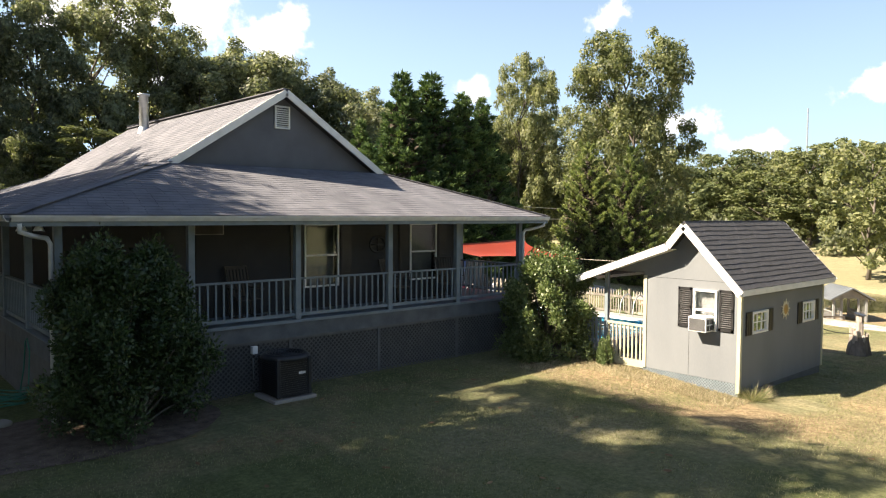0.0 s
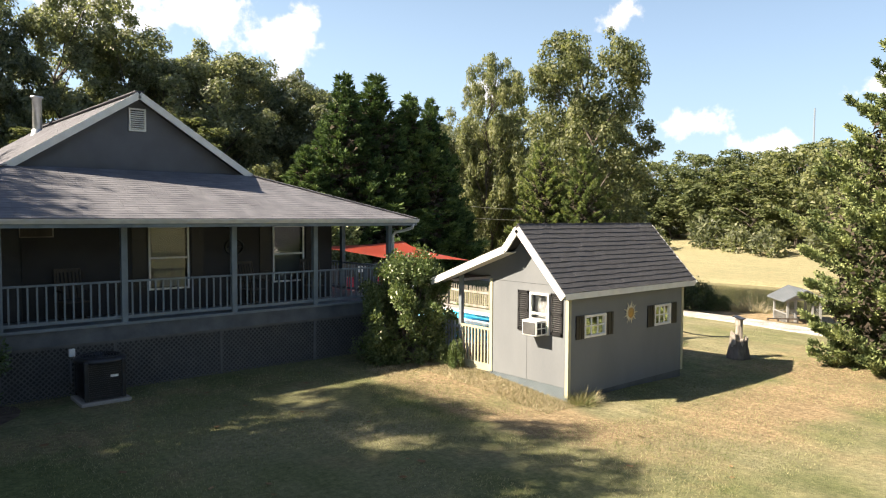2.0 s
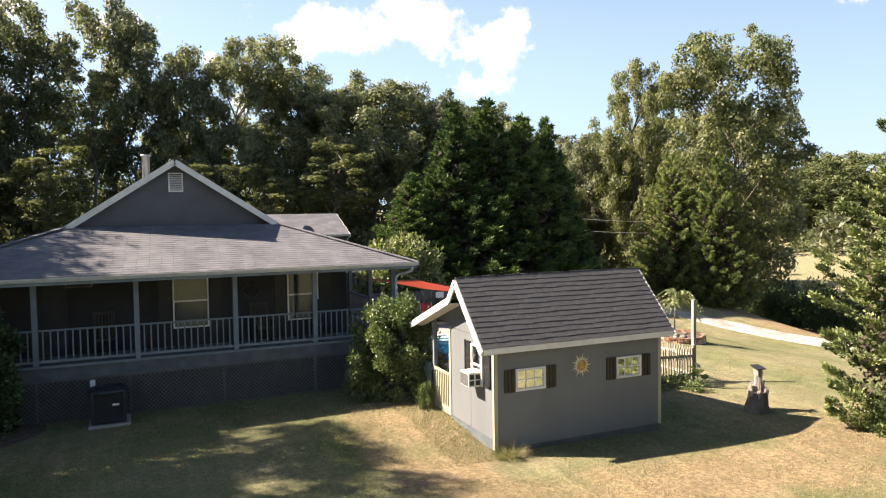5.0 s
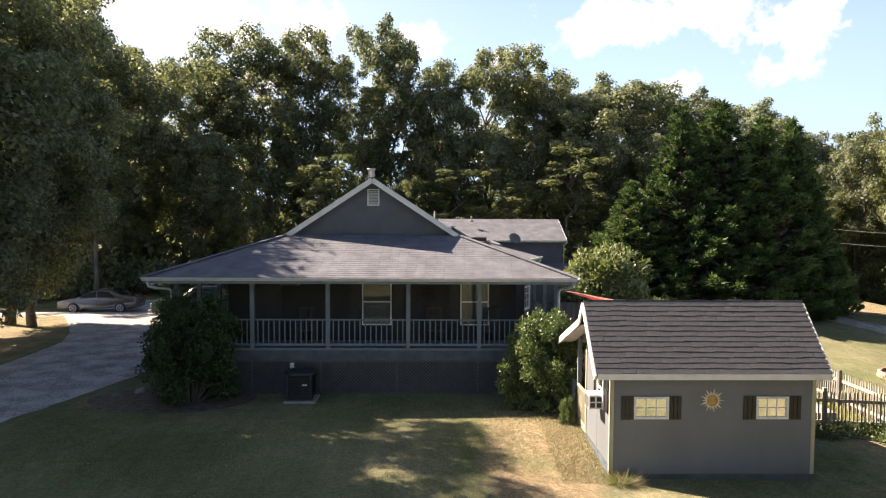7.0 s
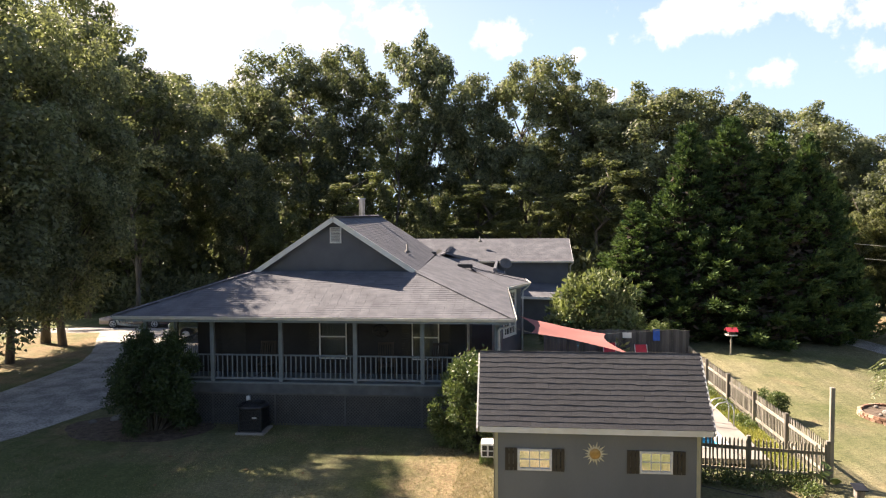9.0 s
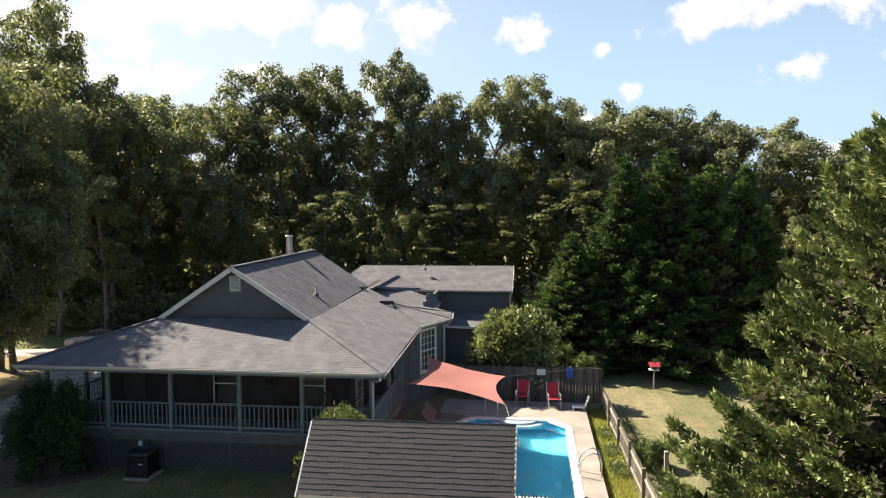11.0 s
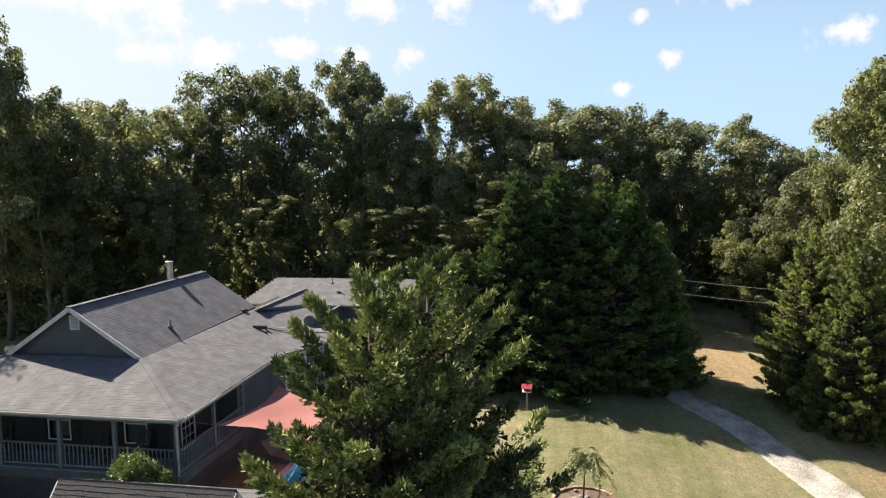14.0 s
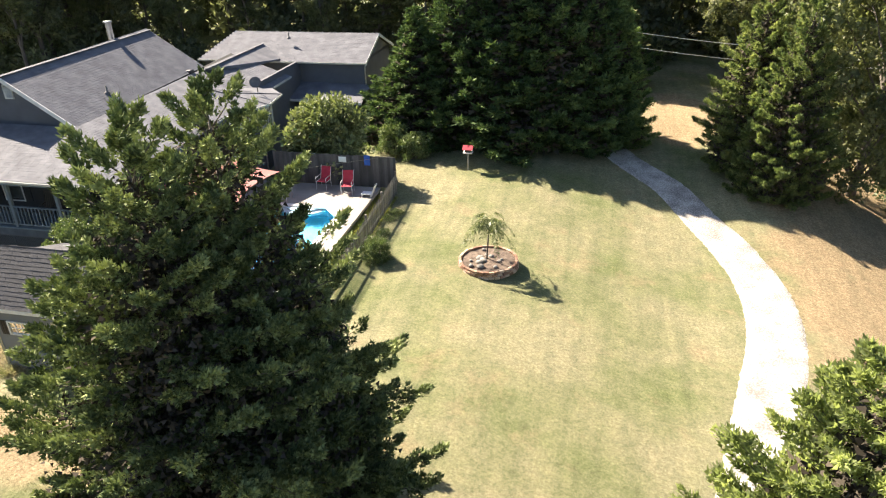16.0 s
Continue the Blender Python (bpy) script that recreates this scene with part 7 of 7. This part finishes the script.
# trees round the west drive; unseen ones added to shade lawn and drive
for k, x, y, top, r in (("w", -8.1, 25.2, 18.8, 4.8), ("b", -9.5, 25.8, 17, 4.2), ("w", -7.8, 20.8, 20.1, 4.2), ("w", -9.4, 11.2, 18.4, 5.4), ("w", -7.2, 12.4, 17.6, 4.5), ("b", -10.5, 1.5, 18.5, 5.0), ("b", -9.6, 19.3, 12.5, 3.1), ("b", -9.8, 15.0, 12.5, 3.1), ("b", -10.4, 23.2, 12, 2.8), ("a", -15.8, 39.5, 25.2, 4.8), ("p", -11.4, 38.6, 17, 2.4), ("a", -13, 5, 18, 5.4), ("a", -24, 45, 21, 5), ("b", -14, 44, 19, 4.5), ("a", -26, 47, 22, 5.5)):
    wood(k, x, y, top, r)
# north woods: the skyline row, the low growth before it, and a far row across the field behind
for k, x, y, top, r in (("a", -40, 60, 24, 6), ("a", -32, 58, 22.5, 5.5), ("b", -24, 58, 19.5, 4.6), ("b", -11.4, 58, 19.3, 4.2), ("a", -5.2, 61, 24.4, 6.3), ("b", -1.0, 61.5, 22.8, 4.2),
                        ("b", 7.8, 60.4, 23.8, 3.9), ("a", 12.5, 59, 20.6, 4.4), ("b", 17.2, 59, 21.1, 4.4), ("p", 21.3, 58.5, 21.5, 2.5), ("b", 22.8, 61.5, 19.0, 4.4), ("a", 25, 58, 18.2, 4.8), ("b", 29.3, 56.7, 18.2, 4.9), ("a", 34.8, 60, 18.8, 5.3), ("b", 38, 57.5, 16.9, 4.2), ("c", 40, 61.7, 19.2, 5.8), ("b", 45, 62, 16.6, 4.4), ("a", 49.5, 61, 14.8, 4.6), ("c", 55, 60, 14.2, 4.6), ("b", 61, 58, 14, 4.5)):
    wood(k, x, y, top, r)
for row, (y0, n, x0, x1, t0) in enumerate(((50, 12, -30, 30, 11.5), (69, 15, -45, 66, 16.5), (118, 22, -110, 120, 15))):
    for i in range(n):
        x = x0 + (x1 - x0) * (i + rnd.uniform(-0.3, 0.3)) / (n - 1)
        y = y0 + rnd.uniform(-2.2, 2.2)
        wood(rnd.choice("ffg" if row else "cpbp"), x, y, t0 * rnd.uniform(0.85, 1.08) - max(0, x - 25) * 0.06 * (row < 2), rnd.uniform(3.8, 5.2) if row else rnd.uniform(2.2, 3.4))
# trees east of the drive and round the field
for k, x, y, top, r in (("d", 49.4, 43.2, 16.6, 3.8), ("b", 55, 36, 13.5, 4.5), ("b", 54, 46, 14, 4.5), ("a", 47, 48, 13, 4), ("a", 66, 56, 12.5, 4.5), ("g", 85, 25, 12.5, 5), ("g", 88, 17, 14.5, 5.4), ("f", 88, 7, 16, 5.4), ("g", 88, -5, 16, 5), ("c", 43, 48, 11, 3.5)):
    wood(k, x, y, top, r)
for i in range(60):
    y = -60 + 190 * i / 59 + rnd.uniform(-2, 2)
    x = 112 + rnd.uniform(-5, 5) + 0.12 * abs(y - 40)
    wood(rnd.choice("fgf"), x, y, rnd.uniform(11.5, 16), rnd.uniform(4.6, 6.6), 1.0)
for i in range(40):
    y = -90 + 260 * i / 39 + rnd.uniform(-3, 3)
    wood(rnd.choice("fg"), 134 + rnd.uniform(-4, 8), y, rnd.uniform(15.5, 19), rnd.uniform(5.5, 7), 1.0)
# trees south of the yard, behind the camera
for i in range(14):
    wood(rnd.choice("fg"), -30 + 7 * i, -42 + rnd.uniform(-4, 4), rnd.uniform(15, 19), rnd.uniform(4.5, 5.5))

# shrubs
holly = shrub("holly_shrub", 31, 1.32, 1.25, 3.0, 50000, LEAF_SHRUB, 0.085, "big dark glossy evergreen shrub at the porch corner")
settle(holly, 4.25, 11.55)
camellia = shrub("camellia_shrub", 32, 1.25, 1.1, 2.6, 38000, LEAF_LIGHT, 0.09, "sunlit glossy evergreen shrub beside the porch")
settle(camellia, 14.85, 10.95)
rhodo = shrub("rhododendron_shrub", 33, 2.0, 1.6, 3.5, 14000, LEAF_RHODO, 0.24, "large rounded rhododendron behind the pool fence")
settle(rhodo, 19.7, 24.1, 1.05, 0, 1.06)
under = shrub("woodland_shrub", 34, 2.2, 2.0, 3.0, 700, LEAF_OAK, 0.6, "leafy woodland undergrowth shrub", n=40, stems=8)
settle(under, -20, 50)
tagged(under, group="woodland undergrowth")
for i in range(22):
    plant(under, -40 + 105 * i / 21 + rnd.uniform(-1.5, 1.5), 64 + rnd.uniform(-1.5, 4), rnd.uniform(1.3, 1.9), rnd.uniform(0, 360))
for i in range(34):
    plant(under, -40 + 110 * i / 33 + rnd.uniform(-1, 1), 50 + rnd.uniform(-2, 12), rnd.uniform(0.7, 1.3), rnd.uniform(0, 360))
for i in range(34):
    plant(under, -100 + 220 * i / 33 + rnd.uniform(-1, 1), 113 + rnd.uniform(-4, 4), rnd.uniform(1.6, 2.4), rnd.uniform(0, 360))
for x, y, k in ((-17, 42, 0.7), (-14.5, 43.2, 0.8), (-12, 44.2, 0.65), (-9.5, 45.5, 0.75), (-7, 46.5, 0.7), (-19.5, 41, 0.8), (61, 44, 0.8), (64.5, 45, 0.9), (68, 44, 0.8), (71, 42, 0.75), (74, 39.5, 0.7), (58, 41, 0.9), (56, 37, 0.8), (55, 33, 0.7)):
    plant(under, x, y, k, x * 40)
for i in range(26):
    plant(under, 104 + rnd.uniform(-4, 4), -50 + 150 * i / 25, rnd.uniform(0.9, 1.6), rnd.uniform(0, 360))
bank = shrub("bank_shrub", 37, 2.3, 1.9, 2.5, 5200, LEAF_SHRUB, 0.2, "dark dense shrub on the bank of the pond", n=80, stems=8)
settle(bank, 52.2, 27.0)
tagged(bank, group="shrubs on the pond bank")
for x, y, k in ((52.7, 30.2, 1.05), (53.3, 24.6, 0.85), (51.6, 33.0, 1.15), (53.8, 22.9, 0.5), (50.6, 29.0, 0.8), (52.4, 35.8, 1.1), (51.2, 25.6, 0.7)):
    plant(bank, x, y, k, x * 70)
small = shrub("boxwood_shrub", 36, 1.0, 0.95, 1.5, 5000, LEAF_LIGHT, 0.13, "rounded bright green shrub at the foot of the cedars", n=70, stems=6)
settle(small, 22.2, 27.6, 1.05)
plant(small, 23.5, 27.1, 0.85, 60)
# the small palm-like tree in the bed
palm = thing("small_weeping_tree", (BX, BYY, bz), "small weeping tree with feathery drooping fronds", "tree")
Mesh().tube([(BX - 0.05, BYY, bz + 0.2), (BX - 0.02, BYY + 0.03, bz + 1.1), (BX + 0.03, BYY, bz + 1.9)], [0.035, 0.03, 0.02], 8).part("trunk", BARK, palm, "", True)
rng = np.random.default_rng(41)
fr = []
for k in range(34):
    a, ln = rng.uniform(0, 2 * math.pi), rng.uniform(0.55, 1.15)
    z0 = rng.uniform(1.5, 2.1)
    c, s = math.cos(a), math.sin(a)
    for j in range(18):
        u = (j + 1) / 18
        p = np.array([BX + ln * u * c, BYY + ln * u * s, bz + z0 + 0.85 * u - 1.35 * u * u * ln])
        for sd in (-1, 1):
            fr.append((p, np.array([-s * sd * 0.7 + c * 0.5, c * sd * 0.7 + s * 0.5, -0.6])))
P, D = np.array([f[0] for f in fr]), np.array([f[1] for f in fr])
cards("fronds", diamonds(rng, P, D, 0.19, 0.04, 0.2), LEAF_RHODO, palm)


# ---- small things ----
rng = np.random.default_rng(51)


def blades(name, n, area, size, mat, label, lean=0.5, keep=None):
    """Many short grass blades over an area (x0, x1, y0, y1)."""
    x = rng.uniform(area[0], area[1], n)
    y = rng.uniform(area[2], area[3], n)
    if keep:
        ok = np.array([keep(a, b) for a, b in zip(x, y)])
        x, y = x[ok], y[ok]
    z = np.array([lie(a, b) for a, b in zip(x, y)])
    p = np.stack([x, y, z - 0.005], 1)
    out = np.zeros_like(p) + np.array([0, 0, 1.0])
    return tagged(cards(name, diamonds(rng, p, out, size, size * 0.16, lean), mat), label, "grass", kind="stuff")


def clear_of_things(x, y):
    return not (15.3 < x < 20.1 and 6.0 < y < 9.8) and not (x > 3.4 and y > 12.4) and noise.noise((x * 0.5, y * 0.5, 1)) > -0.25


blades("grass", 60000, (1.5, 15.5, 1.0, 12.3), 0.055, GRASS_TUFT, "short uneven blades of mown lawn grass", 0.7, clear_of_things)
blades("grass", 16000, (15.5, 25, 1.0, 6.0), 0.055, GRASS_TUFT, "short dry blades of mown lawn grass", 0.7, clear_of_things)
STRAWGRASS = leaf_material("dry_grass", [(0.26, 0.215, 0.14), (0.36, 0.31, 0.21), (0.48, 0.43, 0.31)], 0.25, 0.7)
blades("dry_grass", 9000, (14.3, 15.42, 5.7, 10.4), 0.07, STRAWGRASS, "cut straw-coloured grass against the shed wall", 0.9)
blades("dry_grass", 2500, (13.2, 15.0, 9.6, 10.5), 0.07, STRAWGRASS, "cut straw-coloured grass under the shrub", 0.9)


def tuft(x, y, n, size, mat, name, label):
    t = thing(name, (x, y, lie(x, y)), label, "plant")
    a = rng.uniform(0, 2 * math.pi, n)
    r = 0.12 * np.sqrt(rng.uniform(0, 1, n))
    p = np.stack([x + r * np.cos(a), y + r * np.sin(a), np.full(n, lie(x, y) - 0.01)], 1)
    out = np.stack([np.cos(a) * 1.1, np.sin(a) * 1.1, np.full(n, 0.75)], 1)
    cards("blade_clump", diamonds(rng, p, out, size, size * 0.022, 0.45), mat, t)


tuft(15.55, 5.8, 500, 0.36, GRASS_TUFT, "grass_clump", "tall pale grass clump at the shed corner")
tuft(15.8, 5.85, 400, 0.34, STRAWGRASS, "grass_clump", "tall pale grass clump beside the shed wall")
for x, y, h in ((54.3, 21.4, 1.1), (54.9, 20.6, 1.3), (55.6, 20.2, 1.2), (54.1, 22.2, 0.9), (56.3, 19.6, 1.1), (55.2, 21.3, 1.2)):
    tuft(x, y, 160, h, STRAWGRASS, "reed_clump", "dry tan reeds at the edge of the pond")
rope = Mesh().tube([(20.03, 6.14, 0.83), (20.8, 6.2, 0.66), (21.7, 6.28, 0.5), (22.6, 6.36, 0.36), (23.32, 6.4, 0.27)], [0.012] * 5, 6).part("rope", BLACK_METAL, None, "", True)
tagged(rope, "dark rope slung from the shed to the stump", "rope")
weed = plant(small, 15.1, 9.35, 0.22, 20, 0.42)
tagged(weed, "small leafy self-sown shrub beside the shed porch", "shrub")
creeper = shrub("ground_cover", 35, 0.85, 0.4, 0.24, 1500, LEAF_LIGHT, 0.08, "low dark ground cover along the picket fence", n=60, stems=6)
settle(creeper, 21.2, 9.0)
for x, y, s, a in ((22.3, 8.95, 1.0, 40), (23.4, 8.9, 1.05, 90), (24.5, 17.5, 0.8, 100), (24.4, 19.6, 0.9, 80), (23.7, 14.5, 0.9, 95), (23.65, 16.5, 0.9, 80), (23.6, 18.5, 0.9, 85)):
    plant(creeper, x, y, s, a)
blades("grass", 16000, (23.0, 24.0, 10.3, 21.8), 0.13, GRASS_LUSH, "lush yellow-green grass between the paving and the fence", 0.5)
rose = plant(small, 24.9, 15.4, 0.62, 200, 0.6)
tagged(rose, "loose pale green shrub outside the pool fence", "shrub")
leafy = thing("broad_leaf_plant", (23.9, 9.0, lie(23.9, 9)), "yellow-green broad-leaved plant at the fence corner", "plant")
P = np.array([[23.9 + 0.12 * math.cos(k), 8.95 + 0.12 * math.sin(k * 1.7), lie(23.9, 9) + 0.25 + 0.07 * (k % 6)] for k in range(16)])
D = np.array([[math.cos(k * 2.4), math.sin(k * 2.4), 0.2] for k in range(16)])
cards("leaves", diamonds(rng, P, D, 0.28, 0.2, 0.2), LEAF_LIGHT, leafy)
Mesh().tube([(23.9, 8.95, lie(23.9, 9)), (23.9, 8.95, lie(23.9, 9) + 0.7)], 0.015, 6).part("stem", BARK, leafy)

# fallen leaves on the lawn, each its own
LEAF_DRY = leaf_material("fallen_leaves", [(0.18, 0.1, 0.05), (0.3, 0.2, 0.1), (0.5, 0.42, 0.3)], 0.2, 0.7)
lm = bpy.data.meshes.new("fallen_leaf")
lm.from_pydata([(-0.09, 0, 0.012), (-0.03, -0.05, 0.02), (0.05, -0.055, 0.012), (0.1, 0, 0.028), (0.05, 0.055, 0.012), (-0.03, 0.05, 0.02), (0, 0, 0.006)], [], [(6, 0, 1), (6, 1, 2), (6, 2, 3), (6, 3, 4), (6, 4, 5), (6, 5, 0)])
lm.materials.append(LEAF_DRY)
for k in range(60):
    x, y = rng.uniform(1.5, 14.5), rng.uniform(1.5, 11.8)
    ob = put("fallen_leaf", lm, m=pose(x, y, lie(x, y) + 0.02, rng.uniform(-12, 12), rng.uniform(-12, 12), rng.uniform(0, 360)) @ Matrix.Scale(rng.uniform(0.4, 0.9), 4))
    tagged(ob, "dry curled leaf lying on the lawn", "leaf", "fallen leaves on the lawn")

# beside the holly: mulch, stones, hose
mul = Mesh()
for r in range(6):
    for q in range(24):
        a = 2 * math.pi * q / 24
        w = r / 5 * (1 + 0.15 * noise.noise((math.cos(a) * 2, math.sin(a) * 2, 4)))
        mul.v.append((3.6 + 2.5 * w * math.cos(a), 11.8 + 1.5 * w * math.sin(a), 0.05 * (1 - r / 5) + 0.012))
mul.f = [(r * 24 + q, r * 24 + (q + 1) % 24, (r + 1) * 24 + (q + 1) % 24, (r + 1) * 24 + q) for r in range(5) for q in range(24)]
tagged(mul.part("trim", SOIL, None, "", True), "dark leaf mulch under the corner shrub", "mulch", kind="structure")
for x, y, s in ((2.35, 12.6, 0.22), (1.75, 12.2, 0.15), (2.75, 13.1, 0.16)):
    bm = bmesh.new()
    bmesh.ops.create_icosphere(bm, subdivisions=3, radius=s)
    for p in bm.verts:
        p.co *= 1 + 0.35 * noise.noise(p.co * 3 + Vector((x, y, 0)))
        p.co.z *= 0.55
    bm.verts.index_update()
    o = Mesh().add([p.co + Vector((x, y, s * 0.3)) for p in bm.verts], [[p.index for p in f.verts] for f in bm.faces]).part("boulder", STONE, None, "", True)
    bm.free()
    tagged(o, "rounded grey boulder in the mulch by the porch", "boulder", "boulders by the porch")
hose = thing("garden_hose", (3.2, 14.4, 0.1), "loosely coiled green garden hose on the ground", "hose")
pts = [(3.05 + (0.42 + 0.05 * math.sin(k * 0.9)) * math.cos(k * 0.42), 14.5 + (0.42 + 0.07 * math.cos(k * 0.7)) * math.sin(k * 0.42), 0.06 + 0.012 * k / 3 + 0.03 * math.sin(k * 1.3)) for k in range(62)]
Mesh().tube(pts, 0.014, 6).part("tube", HOSE, hose, "", True)
Mesh().tube([(3.3, 14.6, 0.2), (3.36, 14.5, 0.7), (3.38, 14.4, 1.25), (3.39, 14.3, 1.32), (3.4, 14.15, 1.1), (3.35, 14.1, 0.2)], 0.014, 6).part("hanging_loop", HOSE, hose, "", True)

# porch things
def rocking_chair(x, y, turn):
    t = thing("rocking_chair", (x, y, 1.45), "dark wooden slat-back rocking chair on the porch", "chair", "chairs on the porch")
    m = pose(x, y, 1.45, 0, 0, turn)
    for s in (-0.26, 0.26):
        Mesh().tube([m @ Vector((s, -0.42 + 0.084 * k, 0.03 + 0.06 * ((k - 5) / 5) ** 2)) for k in range(11)], 0.018, 6).part("rocker", WOOD_DARK, t)
        Mesh().tube([m @ Vector((s, -0.24, 0.05)), m @ Vector((s, -0.24, 0.62))], 0.02, 6).part("leg", WOOD_DARK, t)
        Mesh().tube([m @ Vector((s, 0.22, 0.05)), m @ Vector((s, 0.24, 0.42)), m @ Vector((s, 0.42, 1.1))], 0.02, 6).part("back_post", WOOD_DARK, t)
        Mesh().beam(m @ Vector((s, -0.3, 0.64)), m @ Vector((s, 0.3, 0.66)), 0.06, 0.025).part("arm", WOOD_DARK, t)
    for k in range(6):
        Mesh().beam(m @ Vector((-0.26, -0.24 + 0.09 * k, 0.42)), m @ Vector((0.26, -0.24 + 0.09 * k, 0.42)), 0.07, 0.018).part("seat_slat", WOOD_DARK, t)
    for k in range(6):
        x0 = -0.2 + 0.08 * k
        Mesh().beam(m @ Vector((x0, 0.25, 0.46)), m @ Vector((x0, 0.42, 1.06)), 0.045, 0.014, (0, 1, 0)).part("back_slat", WOOD_DARK, t)
    Mesh().beam(m @ Vector((-0.27, 0.43, 1.08)), m @ Vector((0.27, 0.43, 1.08)), 0.03, 0.08).part("top_rail", WOOD_DARK, t)


for x, y, a in ((11.6, 13.3, 12), (13.3, 13.2, -15), (7.4, 13.3, 5)):
    rocking_chair(x, y, a)
wr = thing("wall_wreath", (11.3, 13.78, 2.95), "dark metal wall ornament on the porch wall", "wall ornament")
Mesh().tube([(11.3 + 0.24 * math.cos(a), 13.77, 2.95 + 0.2 * math.sin(a)) for a in (2 * math.pi * k / 20 for k in range(21))], 0.03, 6).tube([(11.1, 13.77, 2.95), (11.5, 13.77, 2.95)], 0.02, 6).tube([(11.3, 13.77, 2.75), (11.3, 13.77, 3.15)], 0.02, 6).part("ring", BLACK_METAL, wr, "", True)
pic = thing("wall_sign", (6.8, 13.78, 3.42), "dim rectangular board with a pale rim high on the porch wall", "sign")
Mesh().soft(6.46, 7.12, 13.765, 13.795, 3.27, 3.55, 0.008).part("board", WOOD_DARK, pic)
for x0, x1, z0, z1 in ((6.46, 7.12, 3.53, 3.55), (6.46, 7.12, 3.27, 3.29), (6.46, 6.48, 3.29, 3.53), (7.1, 7.12, 3.29, 3.53)):
    Mesh().box(x0, x1, 13.752, 13.766, z0, z1).part("rim", WOOD_GREY, pic)
fan = thing("porch_flood_lamp", (3.05, 12.15, 3.55), "twin bell-shaped flood lamps under the porch eave", "lamp")
for x in (2.95, 3.2):
    Mesh().lathe([(0.03, 0.0), (0.05, -0.04), (0.09, -0.12), (0.085, -0.12), (0.04, -0.04)], 14, (x, 12.15, 3.55)).part("shade", TRIM, fan, "pale bell shade", True)
Mesh().soft(2.9, 3.26, 12.1, 12.2, 3.54, 3.57, 0.008).part("bracket", TRIM, fan)
for x, y, a in ((17.0, 17.4, 75), (16.9, 18.6, 80)):
    t = thing("sun_lounger", (x, y, 0.045), "pale folding lounger in the shade by the house", "lounger", "loungers by the house")
    m = pose(x, y, 0.045, 0, 0, a)
    Mesh().soft(-0.3, 0.3, -0.9, 0.3, 0.28, 0.32, 0.01, m).part("seat", CURTAIN, t)
    Mesh().soft(-0.3, 0.3, 0, 0.7, -0.02, 0.02, 0.01, m @ pose(0, 0.3, 0.3, 45)).part("backrest", CURTAIN, t)
    for lx in (-0.27, 0.27):
        for ly in (-0.8, 0.25):
            Mesh().tube([m @ Vector((lx, ly, 0)), m @ Vector((lx, ly, 0.29))], 0.015, 6).part("leg", METAL, t)
